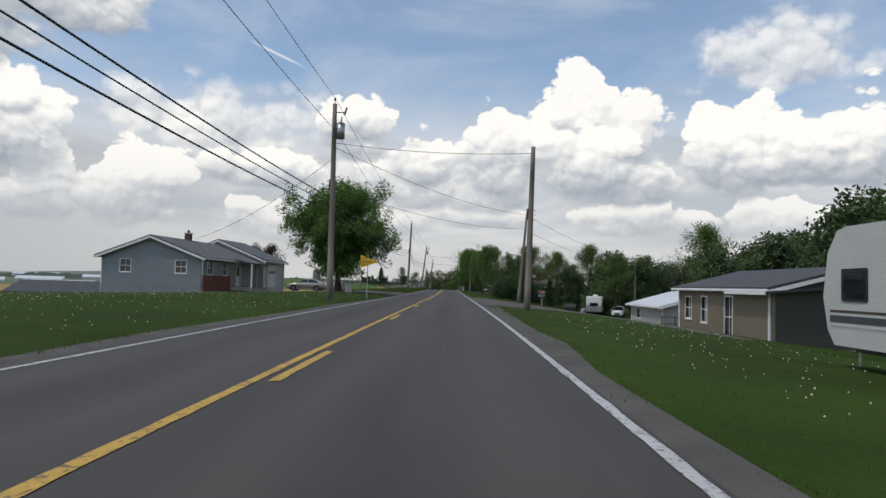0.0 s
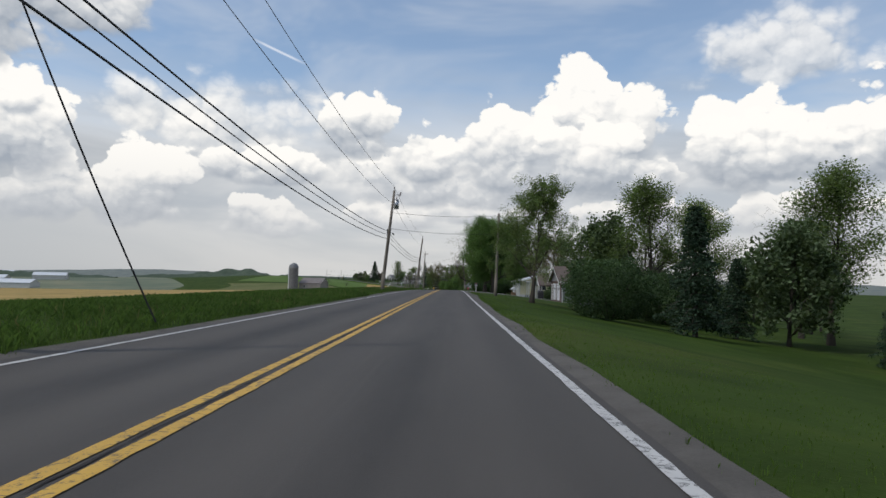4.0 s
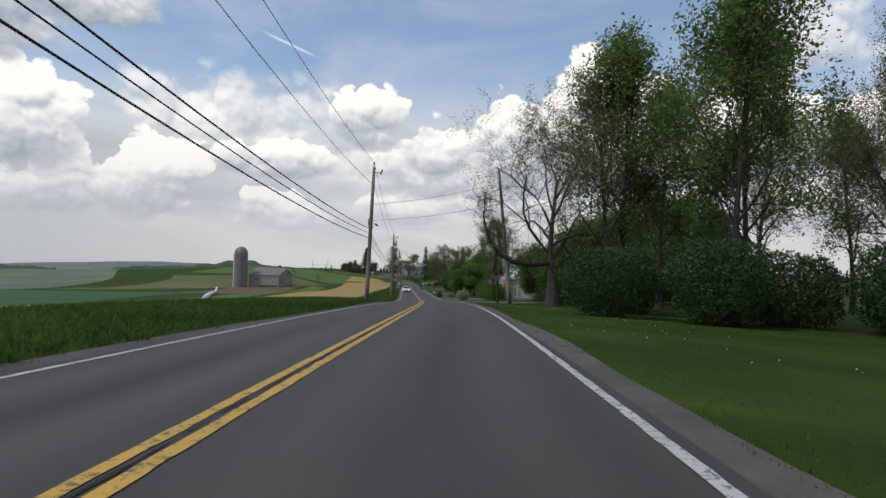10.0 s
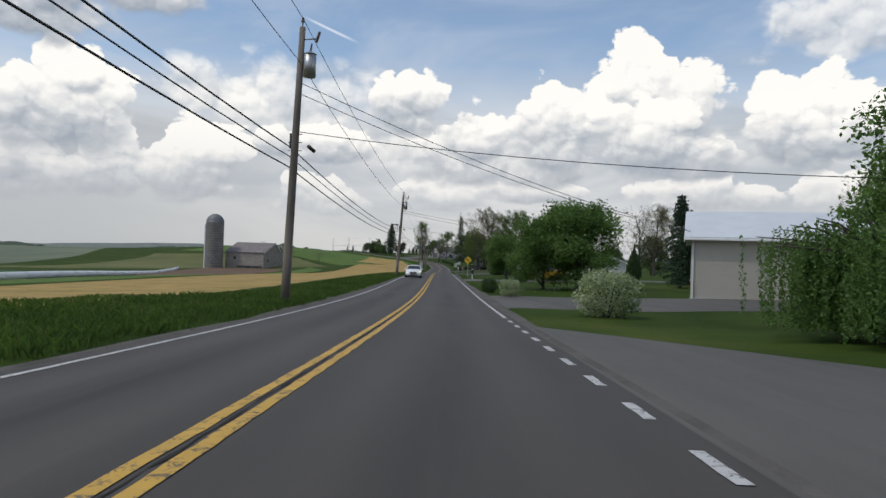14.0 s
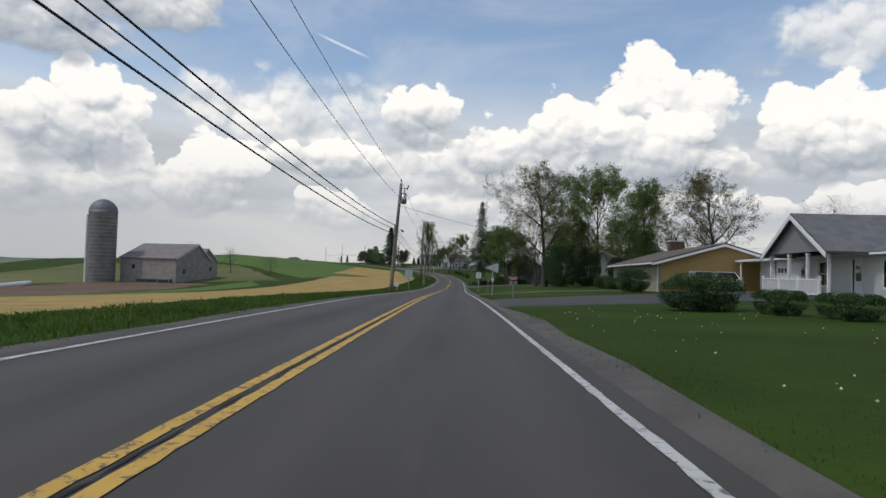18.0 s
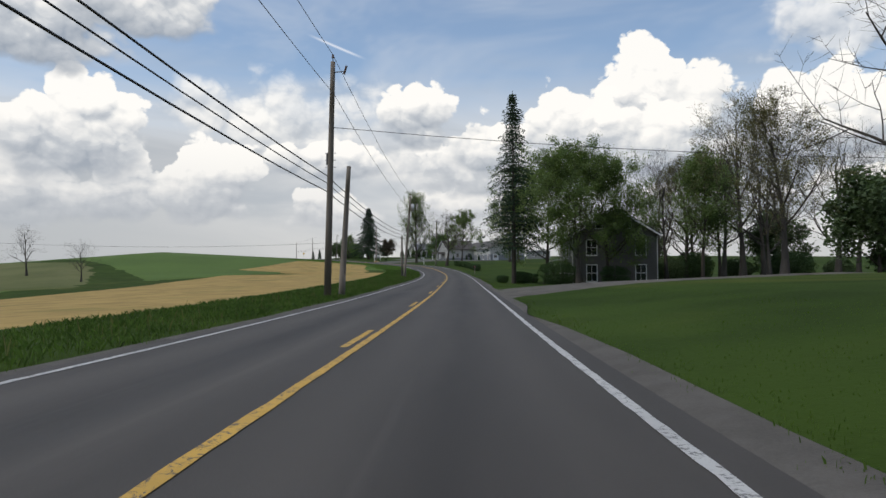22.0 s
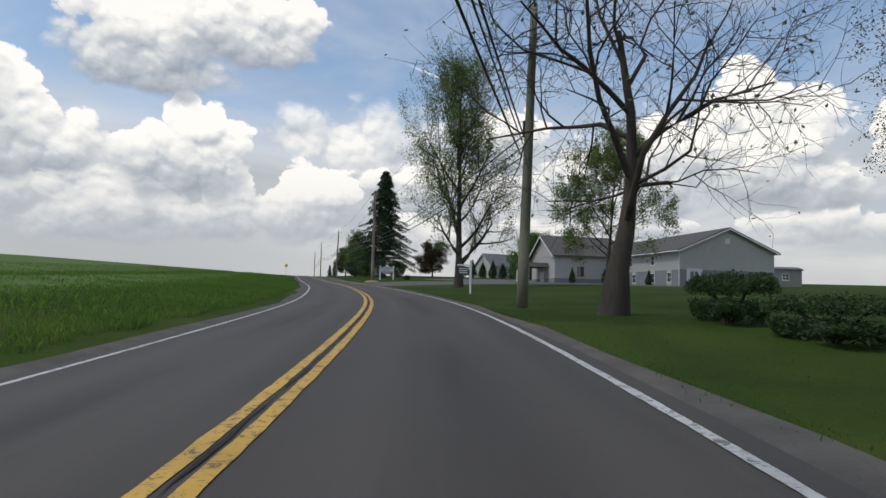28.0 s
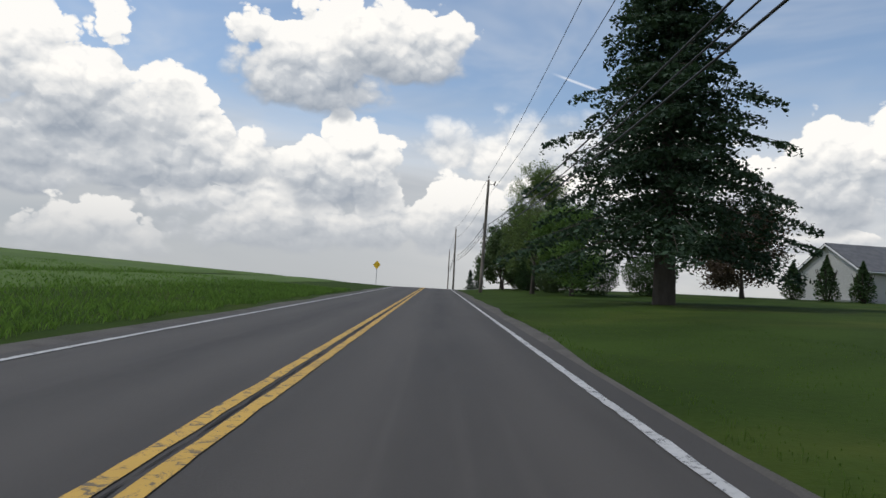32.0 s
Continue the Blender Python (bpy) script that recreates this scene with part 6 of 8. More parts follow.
def build_signs():
    s = sign_post(-5.05, 46.1, 3.0, "pennant_sign", "yellow pennant sign reading no passing zone on a post")
    part("plate", outline_sign([(-0.5, 2.05), (-0.5, 2.95), (0.72, 2.5)]), SIGN_YELLOW, s)
    for words, z in (("NO", 2.72), ("PASSING", 2.5), ("ZONE", 2.28)):
        lettering(words, 0.20, -0.12 if words == "PASSING" else -0.25, z, M_INK, s)
    s = sign_post(8.6, 301.0, 2.65, "stop_sign", "red octagonal stop sign with a green street name blade", -12)
    r = 0.375
    part("border", outline_sign([(r * 1.06 * math.cos(radians(22.5 + 45 * k)), 2.05 + r * 1.06 * math.sin(radians(22.5 + 45 * k))) for k in range(8)], 0.004), SIGN_WHITE, s)
    part("plate", outline_sign([(r * math.cos(radians(22.5 + 45 * k)), 2.05 + r * math.sin(radians(22.5 + 45 * k))) for k in range(8)], 0.007), SIGN_RED, s)
    lettering("STOP", 0.30, 0, 2.05, SIGN_WHITE, s)
    blade = part("street_blade", box(-0.42, 0.42, -0.006, 0.006, 2.5, 2.66), SIGN_GREEN, s, "green street name blade")
    part("name_bar", box(-0.3, 0.3, -0.010, -0.007, 2.56, 2.61), SIGN_WHITE, blade)
    s = sign_post(-3.7, 388.7, 2.4, "curve_sign", "yellow diamond sign with a black bent arrow")
    d = 0.5
    part("plate", outline_sign([(0, 2.2 - d), (d, 2.2), (0, 2.2 + d), (-d, 2.2)]), SIGN_YELLOW, s)
    bm = bmesh.new()
    pts = [(0.10, 1.92), (0.10, 2.10), (0.06, 2.22), (-0.04, 2.30), (-0.12, 2.33)]
    for (a, b), (c, e) in zip(pts, pts[1:]):
        add_cyl(bm, (a, -0.011, b), (c, -0.011, e), 0.05, n=6)
    bmesh.ops.scale(bm, vec=(1, 0.12, 1), space=Matrix.Translation((0, 0.011, 0)), verts=bm.verts)
    part("arrow", bm, M_INK, s)
    part("arrow_head", prism([(-0.10, 2.47), (-0.27, 2.35), (-0.10, 2.19)], 1, -0.012, -0.007), M_INK, s)
    s = sign_post(-7.44, 436.9, 3.0, "pennant_sign", "back of a pennant sign on a steel post", 180)
    s.matrix_basis = s.matrix_basis @ Matrix.Scale(0.83, 4)
    part("plate", outline_sign([(-0.5, 2.05), (-0.5, 2.95), (0.72, 2.5)]), SIGN_BACK, s)
    part("marker_plate", box(-0.1, 0.1, -0.01, 0.05, 1.25, 1.62), SIGN_WHITE, s)
    s = sign_post(-10.0, 473.6, 2.35, "speed_sign", "white speed limit 45 sign on a post")
    part("plate", box(-0.31, 0.31, -0.006, 0.006, 1.6, 2.37), SIGN_WHITE, s)
    for words, size, z in (("SPEED", 0.14, 2.26), ("LIMIT", 0.14, 2.12), ("45", 0.38, 1.83)):
        lettering(words, size, 0, z, M_INK, s)
    s = sign_post(-18.6, 470.0, 2.5, "sign_back", "plain back of a large road sign", 180)
    part("plate", box(-0.46, 0.46, -0.006, 0.006, 1.25, 2.5), SIGN_BACK, s)
    s = sign_post(-17.9, 456.5, 0.85, "small_sign", "small white marker sign in the field", 0)
    part("plate", box(-0.2, 0.2, -0.006, 0.006, 0.5, 0.85), SIGN_WHITE, s)
    part("print_bar", box(-0.13, 0.13, -0.011, -0.007, 0.62, 0.7), M_INK, s)
    s = sign_post(-99.8, 756.6, 2.6, "diamond_sign", "diamond warning sign on a post near the crest")
    part("plate", outline_sign([(0, 1.75), (0.5, 2.25), (0, 2.75), (-0.5, 2.25)]), SIGN_YELLOW, s)
    # church sign
    c = thing("church_sign", "white arched church sign between two white posts", "sign", pose(-57.3, 701.7, gz(-57.3, 701.7), 0, 0, 22))
    for x in (-0.95, 0.95):
        p = part("post", box(x - 0.09, x + 0.09, -0.09, 0.09, -0.3, 1.95, 0.012), M_TRIM, c)
        part("cap", box(x - 0.11, x + 0.11, -0.11, 0.11, 1.95, 2.0, 0.01), M_TRIM, p)
    arch = [(-0.84, 1.15), (0.84, 1.15)] + [(0.84 - 1.68 * k / 10, 1.72 + 0.2 * math.sin(math.pi * k / 10)) for k in range(11)]
    part("board", prism(arch, 1, -0.03, 0.03), SIGN_WHITE, c)
    part("moulding", prism([(u * 1.03, (z - 1.5) * 1.05 + 1.5) for u, z in arch], 1, -0.02, 0.02), M_DARKPAINT, c)
    lower = part("lower_board", box(-0.84, 0.84, -0.03, 0.03, 0.78, 1.12), M_DARKPAINT, c, "dark lower notice board")
    for z, w in ((1.02, 0.72), (0.88, 0.5)):
        part("print_bar", box(-w, w, -0.036, -0.031, z - 0.035, z + 0.035), SIGN_WHITE, lower)
    lettering("SHADY GROVE", 0.24, 0, 1.66, M_INK, c, -0.035)
    lettering("CHRISTIAN", 0.13, 0, 1.43, M_INK, c, -0.035)
    lettering("FELLOWSHIP", 0.13, 0, 1.28, M_INK, c, -0.035)
    # hanging yard sign
    h = thing("yard_sign", "white post with a dark hanging sign board", "sign", on(-34.5, 646.2, 14))
    part("post", box(-0.055, 0.055, -0.055, 0.055, -0.2, 1.95, 0.01), M_TRIM, h)
    part("arm", box(-0.78, 0.12, -0.04, 0.04, 1.62, 1.70, 0.008), M_TRIM, h)
    b = part("board", box(-0.72, -0.12, -0.015, 0.015, 1.08, 1.56), M_DARKPAINT, h, "dark hanging board")
    for z in (1.46, 1.34, 1.22):
        part("print_bar", box(-0.66, -0.18, -0.021, -0.016, z - 0.03, z + 0.03), SIGN_WHITE, b)
    for x in (-0.65, -0.2):
        part("hook", box(x - 0.01, x + 0.01, -0.01, 0.01, 1.55, 1.63), M_GALV, h)


def mailbox(x, y, rz, style="black", label="black metal mailbox on a wooden post", paper=False):
    ob = thing("mailbox", label, "mailbox", on(x, y, rz))
    wood = style in ("wood", "black")
    part("post", box(-0.05, 0.05, -0.05, 0.05, -0.3, 1.05, 0.008), M_WOODGREY if wood else M_TRIM, ob)
    body_mat = {"black": M_BLACK, "white": M_DARKPAINT, "wood": M_WOOD, "big": M_BLACK}[style]
    k = 1.35 if style == "big" else 0.85 if style == "wood" else 1.0
    prof = [(-0.1 * k, 1.05), (0.1 * k, 1.05), (0.1 * k, 1.05 + 0.13 * k)] + [(0.1 * k * math.cos(a), 1.05 + 0.13 * k + 0.1 * k * math.sin(a)) for a in (0.5, 1.05, 1.57, 2.1, 2.64)] + [(-0.1 * k, 1.05 + 0.13 * k)]
    part("box", prism(prof, 0, -0.28 * k, 0.28 * k), body_mat, ob)
    part("door", prism([(u * 1.04, 1.05 + (z - 1.05) * 1.03) for u, z in prof], 0, -0.30 * k, -0.281 * k), body_mat, ob)
    part("flag", box(-0.1, 0.06, -0.115 * k, -0.105 * k, 1.12, 1.2), SIGN_RED, ob)
    part("number_bar", box(-0.12, 0.12, -0.106 * k, -0.102 * k, 1.09, 1.15), SIGN_WHITE, ob)
    if paper:
        part("paper_box", box(-0.22, 0.22, 0.06, 0.22, 0.82, 0.98, 0.01), M_PLASTIC, ob)
    if style == "big":
        part("support", box(-0.16, 0.16, -0.1, 0.1, 0.6, 1.05, 0.02), M_BLACK, ob)
    return ob


build_signs()
mailbox(-5.2, 63.7, 180, "black", "black mailbox on a dark wooden post by the drive")
mailbox(7.4, 50.5, 0, "wood", "wooden mailbox and paper box on a post", True)
mailbox(6.0, 188.9, 0, "white", "dark mailbox on a white post by the drive", True)
mailbox(-2.85, 380.8, 0, "big", "large black mailbox on a thick black post")
mailbox(-6.0, 424.4, 0, "wood", "wooden mailbox with a paper box on a thin post", True)
mailbox(-7.9, 441.6, 0, "black", "dark mailbox on a dark post")
mailbox(-18.0, 575.6, 0, "black", "dark mailbox on a post beside the hedge")
# wood chips round the stout pole
bm = bmesh.new()
r = bmesh.ops.create_icosphere(bm, subdivisions=3, radius=1.0)
for v in bm.verts:
    v.co *= 1 + 0.16 * noise.noise(v.co * 3)
    v.co.z = max(-0.05, v.co.z * 0.22)
    v.co.x, v.co.y = v.co.x * 0.95, v.co.y * 0.75
me = bpy.data.meshes.new("wood_chip_mound")
bm.to_mesh(me)
bm.free()
me.materials.append(M_MULCH)
ob = tagged(new("wood_chip_mound", me), "low mound of tan wood chips round a pole", "mound")
ob.matrix_basis = on(-55.15, 689.0, 0)

# ---- buildings ----


def wall_bm(length, height, holes, thick, side, L, D):
    """A wall with real openings: S at y=0, N at y=D, W at x=0, E at x=L."""
    us = sorted({0.0, length, *[h[0] for h in holes], *[h[0] + h[2] for h in holes]})
    zs = sorted({0.0, height, *[h[1] for h in holes], *[h[1] + h[3] for h in holes]})
    bm = bmesh.new()
    for a, b in zip(us, us[1:]):
        for c, d in zip(zs, zs[1:]):
            if not any(h[0] - 1e-6 <= (a + b) / 2 <= h[0] + h[2] and h[1] <= (c + d) / 2 <= h[1] + h[3] for h in holes):
                put_wall_box(bm, a, b, c, d, thick, side, L, D)
    # one skin: joined corners, no faces inside the wall
    bmesh.ops.remove_doubles(bm, verts=bm.verts, dist=0.0005)
    seen = {}
    for f in bm.faces:
        seen.setdefault(tuple(sorted(tuple(round(q, 3) for q in v.co) for v in f.verts)), []).append(f)
    bmesh.ops.delete(bm, geom=[f for fs in seen.values() if len(fs) > 1 for f in fs], context="FACES_ONLY")
    return bm


def put_wall_box(bm, a, b, z0, z1, thick, side, L, D, out=0.0, deep=None):
    deep = thick if deep is None else deep
    if side == "S":
        add_box(bm, a, b, -out, deep - out, z0, z1)
    elif side == "N":
        add_box(bm, a, b, D - deep + out, D + out, z0, z1)
    elif side == "W":
        add_box(bm, -out, deep - out, a, b, z0, z1)
    else:
        add_box(bm, L - deep + out, L + out, a, b, z0, z1)


def wall_part(parent, name, material, boxes, side, L, D, label=""):
    bm = bmesh.new()
    for a, b, z0, z1, out, deep in boxes:
        put_wall_box(bm, a, b, z0, z1, 0.15, side, L, D, out, deep)
    return part(name, bm, material, parent, label)


def opening(parent, kind, side, u, z, w, h, L, D):
    """Window or door filling a hole; set into the wall, with its frame proud of it."""
    f = 0.07
    if kind in ("window", "shutters", "picture", "dark"):
        win = thing("window", "", "")
        win.parent = parent
        wall_part(win, "frame", M_TRIM if kind != "dark" else M_DARKPAINT, [(u - f, u + w + f, z - f, z, 0.025, 0.12), (u - f, u + w + f, z + h, z + h + f, 0.025, 0.12), (u - f, u, z, z + h, 0.025, 0.12), (u + w, u + w + f, z, z + h, 0.025, 0.12)], side, L, D)
        n = 3 if kind == "picture" else 1
        bars = [(u, u + w, z + h / 2 - 0.025, z + h / 2 + 0.025, -0.03, 0.05)]
        bars += [(u + w * k / n - 0.03, u + w * k / n + 0.03, z, z + h, -0.03, 0.05) for k in range(1, n)]
        if kind != "picture":
            bars += [(u + w / 2 - 0.012, u + w / 2 + 0.012, z, z + h, -0.035, 0.03)]
        wall_part(win, "glazing_bar", M_TRIM if kind != "dark" else M_DARKPAINT, bars, side, L, D)
        wall_part(win, "pane", G_WIN, [(u, u + w, z, z + h, -0.06, 0.02)], side, L, D)
        wall_part(win, "sill", M_TRIM, [(u - f - 0.03, u + w + f + 0.03, z - f - 0.04, z - f, 0.06, 0.14)], side, L, D)
        if kind == "shutters":
            for a in (u - f - 0.42, u + w + f + 0.02):
                wall_part(win, "shutter", M_TRIM, [(a, a + 0.38, z - 0.05, z + h + 0.05, 0.04, 0.04)] + [(a + 0.04, a + 0.34, z + h * k / 9, z + h * k / 9 + 0.05, 0.055, 0.02) for k in range(9)], side, L, D)
    elif kind == "garage":
        d = wall_part(parent, "garage_door", M_DOORWHITE, [(u, u + w, z + h * k / 4 + 0.008, z + h * (k + 1) / 4 - 0.008, -0.05, 0.05) for k in range(4)] + [(u, u + w, z, z + h, -0.085, 0.03)], side, L, D, "white panelled garage door")
        wall_part(d, "door_frame", M_TRIM, [(u - 0.12, u, z, z + h + 0.12, 0.02, 0.12), (u + w, u + w + 0.12, z, z + h + 0.12, 0.02, 0.12), (u, u + w, z + h, z + h + 0.12, 0.02, 0.12)], side, L, D)
        for k in range(4):
            a = u + w * (0.14 + 0.2 * k)
            wall_part(d, "pane", G_WIN, [(a, a + w * 0.13, z + h * 0.66, z + h * 0.8, -0.045, 0.012)], side, L, D)
    else:
        d = wall_part(parent, "door", M_DOORWHITE, [(u, u + w, z, z + h, -0.06, 0.05)], side, L, D, "white entrance door")
        wall_part(d, "door_frame", M_TRIM, [(u - 0.09, u, z, z + h + 0.09, 0.02, 0.12), (u + w, u + w + 0.09, z, z + h + 0.09, 0.02, 0.12), (u, u + w, z + h, z + h + 0.09, 0.02, 0.12)], side, L, D)
        wall_part(d, "pane", G_WIN, [(u + w * 0.22, u + w * 0.78, z + h * 0.45, z + h * 0.88, -0.05, 0.012)], side, L, D)
        wall_part(d, "handle", M_GALV, [(u + w * 0.86, u + w * 0.92, z + h * 0.46, z + h * 0.52, 0.0, 0.06)], side, L, D)
        if kind == "double":
            wall_part(d, "meeting_bar", M_TRIM, [(u + w / 2 - 0.02, u + w / 2 + 0.02, z, z + h, -0.02, 0.05)], side, L, D)


def block(parent, L, D, h, rise, walls, roof, holes=(), foot=0.0, foot_mat=None, gable=None, over=0.4, x0=0.0, y0=0.0, z0=0.0, gutters=True, ends=("W", "E"), skew=0.5):
    """One gabled block of a building, ridge along x. walls: a material or a map by side. skew: the ridge's place across the depth."""
    shift = Matrix.Translation((x0, y0, z0))
    made = []
    before = set(parent.children_recursive)
    pick = lambda s: walls.get(s, walls.get("all")) if isinstance(walls, dict) else walls
    for side in "SNWE":
        length = L if side in "SN" else D
        mine = [(u, z, w, q) for s, u, z, w, q, k in holes if s == side]
        if side in "WE":
            bm = wall_bm(length - 0.3, h, [(u - 0.15, z, w, q) for u, z, w, q in mine], 0.15, side, L, D)
            bmesh.ops.translate(bm, vec=(0, 0.15, 0), verts=bm.verts)
        else:
            bm = wall_bm(length, h, mine, 0.15, side, L, D)
        part("wall", bm, pick(side), parent)
        if foot:
            cuts = sorted([(u - 0.13, u + w + 0.13) for u, z, w, q in mine if z < foot + 0.06])
            runs, a = [], 0.0
            for c, d in cuts + [(length, length)]:
                if c > a + 0.02:
                    runs.append((a, c, 0.0, foot, 0.03, 0.03))
                a = max(a, d)
            wall_part(parent, "foundation", foot_mat, runs, side, L, D)
    for s, u, z, w, q, k in holes:
        opening(parent, k, s, u, z, w, q, L, D)
    ridge = D * skew
    for side in ends:
        a, b = (0.0, 0.15) if side == "W" else (L - 0.15, L)
        part("gable", prism([(0, h), (D, h), (ridge, h + rise)], 0, a, b), gable or pick(side), parent)
    t = 0.14
    for s in (0, 1):
        run = ridge if s == 0 else D - ridge
        drop = rise / run * over
        edge = -over if s == 0 else D + over
        pts = [(edge, h - drop + 0.02), (ridge, h + rise + 0.02), (ridge, h + rise + 0.02 + t), (edge, h - drop + 0.02 + t)]
        part("roof", prism(pts, 0, -over, L + over), roof, parent, smooth=False)
        for x in (-over - 0.02, L + over - 0.03):
            if (x < 0 and "W" in ends) or (x > 0 and "E" in ends):
                part("rake_board", prism([(edge, h - drop - 0.14), (ridge, h + rise - 0.12), (ridge, h + rise + 0.05), (edge, h - drop + 0.04)], 0, x, x + 0.05), M_TRIM, parent)
        if gutters:
            y = edge - 0.06 if s == 0 else edge + 0.06
            part("gutter", box(-over, L + over, y - 0.06, y + 0.06, h - drop - 0.05, h - drop + 0.08, 0.02), M_TRIM, parent)
            for x in (0.1, L - 0.1):
                yy = -0.06 if s == 0 else D + 0.06
                part("downspout", box(x - 0.04, x + 0.04, yy - 0.04, yy + 0.04, 0.05, h - drop), M_TRIM, parent)
    part("ceiling", box(0.15, L - 0.15, 0.15, D - 0.15, h - 0.1, h - 0.02), M_DARKPAINT, parent)
    if x0 or y0 or z0:
        for o in set(parent.children_recursive) - before:
            if o.parent is parent:
                o.matrix_basis = shift @ o.matrix_basis


def post_row(parent, xs, y, z0, z1, r=0.07, material=None):
    for x in xs:
        p = part("post", box(x - r, x + r, y - r, y + r, z0, z1, 0.01), material or M_TRIM, parent)
        part("post_cap", box(x - r - 0.03, x + r + 0.03, y - r - 0.03, y + r + 0.03, z1 - 0.12, z1 - 0.02), M_TRIM, p)


def chimney(parent, x, y, z0, z1, w=0.6, material=None):
    c = part("chimney", box(x - w / 2, x + w / 2, y - w / 2, y + w / 2, z0, z1), material or M_BRICK_DK, parent)
    part("chimney_cap", box(x - w / 2 - 0.06, x + w / 2 + 0.06, y - w / 2 - 0.06, y + w / 2 + 0.06, z1, z1 + 0.1), M_CONCRETE, c)
    part("flue", cyl((x, y, z1 + 0.1), (x, y, z1 + 0.35), 0.12, 0.12, 8), M_DARKMETAL, c)


def building(name, label, x, y, z, rz, category="house"):
    return thing(name, label, category, pose(x, y, z, 0, 0, rz))


# blue-grey ranch on the high side
H = building("ranch_house", "blue-grey sided ranch house with a brick-faced front", -19.9, 56.4, -1.15, 85.2)
block(H, 13, 8.6, 4.1, 1.6, {"all": S_BLUEGREY}, R_GREY, [("W", 1.3, 2.75, 0.9, 1.0, "window"), ("W", 6.1, 2.75, 0.9, 1.0, "window"), ("S", 1.2, 2.7, 1.0, 1.05, "window"), ("S", 4.4, 2.7, 0.8, 1.05, "window"), ("S", 7.6, 1.7, 0.95, 2.1, "door")], 1.75, M_BLOCK_GREY, over=0.45)
part("brick_facing", box(0.05, 6.0, -0.09, -0.034, 1.3, 2.6), M_BRICK, H, "red brick lower front")
part("porch_roof", prism([(-2.0, 3.75), (0.0, 4.15), (0.0, 4.27), (-2.0, 3.87)], 0, 6.4, 10.4), R_GREY, H)
post_row(H, (6.6, 10.2), -1.85, 1.5, 3.78)
part("porch_floor", box(6.3, 10.5, -2.0, 0.0, 1.35, 1.62), M_CONCRETE, H)
chimney(H, 6.5, 4.3, 5.2, 6.4, 0.5)
block(H, 6.6, 9.4, 4.35, 1.9, S_OFFWHITE, R_GREY, [("S", 1.6, 1.6, 2.6, 2.15, "garage")], 0, None, x0=13.1, y0=-0.6, over=0.35)
H = building("shed", "low grey shed with a dark roof", -44.0, 69.0, -2.9, 3, "shed")
block(H, 11, 6, 2.2, 1.1, S_GREY, R_DARK, [("S", 1.2, 0.1, 2.0, 1.9, "double"), ("S", 5, 0.9, 0.8, 0.8, "window")], over=0.25, gutters=False)

# tan house, white-roofed shop
H = building("tan_house", "tan sided low house with white-trimmed windows", 14.0, 40.2, -1.35, -90)
# east end and gables are painted dark for shade; other walls stay tan
block(H, 11.2, 7.2, 2.75, 0.95, {"all": S_TAN, "E": S_TAN_SHADE}, R_DARK, [("S", 1.0, 1.1, 0.85, 1.15, "window"), ("S", 3.4, 1.0, 0.7, 1.3, "window"), ("S", 6.4, 0.4, 0.85, 1.95, "window")], 0.25, M_CONCRETE, gable=S_TAN_SHADE, over=0.3)
part("lean_to_roof", prism([(-0.5, 2.55), (4.2, 2.95), (4.2, 3.05), (-0.5, 2.65)], 0, 7.6, 11.7), R_DARK, H)
part("trim_board", box(7.6, 11.7, -0.56, -0.5, 2.5, 2.68), M_TRIM, H)
H = building("shop", "pale low shop with a white metal roof", 20.6, 74.0, -2.5, -90, "shop")
block(H, 10.5, 13, 2.3, 1.9, S_OFFWHITE, R_METAL, [("S", 2, 0.9, 1.2, 0.9, "window"), ("E", 3, 0.1, 1.0, 2.0, "door"), ("E", 6, 0.9, 1.4, 0.9, "window")], 0.3, M_BLOCK, over=0.5)
F = thing("ramp_fence", "greyed wooden ramp railing before the shop", "fence", pose(19.6, 60.8, gz(22, 61), 0, 0, 6))
for i in range(9):
    part("post", box(i * 1.2 - 0.05, i * 1.2 + 0.05, -0.05, 0.05, -0.6, 1.1, 0.01), M_WOODGREY, F)
for z in (0.35, 0.95):
    part("rail", box(-0.1, 9.7, -0.02, 0.02, z, z + 0.1), M_WOODGREY, F)
for i in range(46):
    part("baluster", box(i * 0.21 - 0.02, i * 0.21 + 0.02, -0.045, -0.02, 0.15, 0.98), M_WOODGREY, F)
S = thing("frame_shelter", "bare steel frame beside the yard", "frame", on(26.5, 95.5, 5))
for x in (0, 3.4):
    part("leg", box(x - 0.05, x + 0.05, -0.05, 0.05, -0.2, 2.1, 0.01), SIGN_RED if x == 0 else M_WOODGREY, S)
part("crossbar", box(-0.1, 3.5, -0.05, 0.05, 2.1, 2.2, 0.01), M_GALV, S)
H = building("small_shed", "small white shed with a double door", 33.0, 99.0, gz(34, 97) - 0.05, -80, "shed")
block(H, 2.4, 2.0, 1.8, 0.5, S_WHITE, R_METAL, [("S", 0.5, 0.05, 1.3, 1.55, "double")], over=0.12, gutters=False)

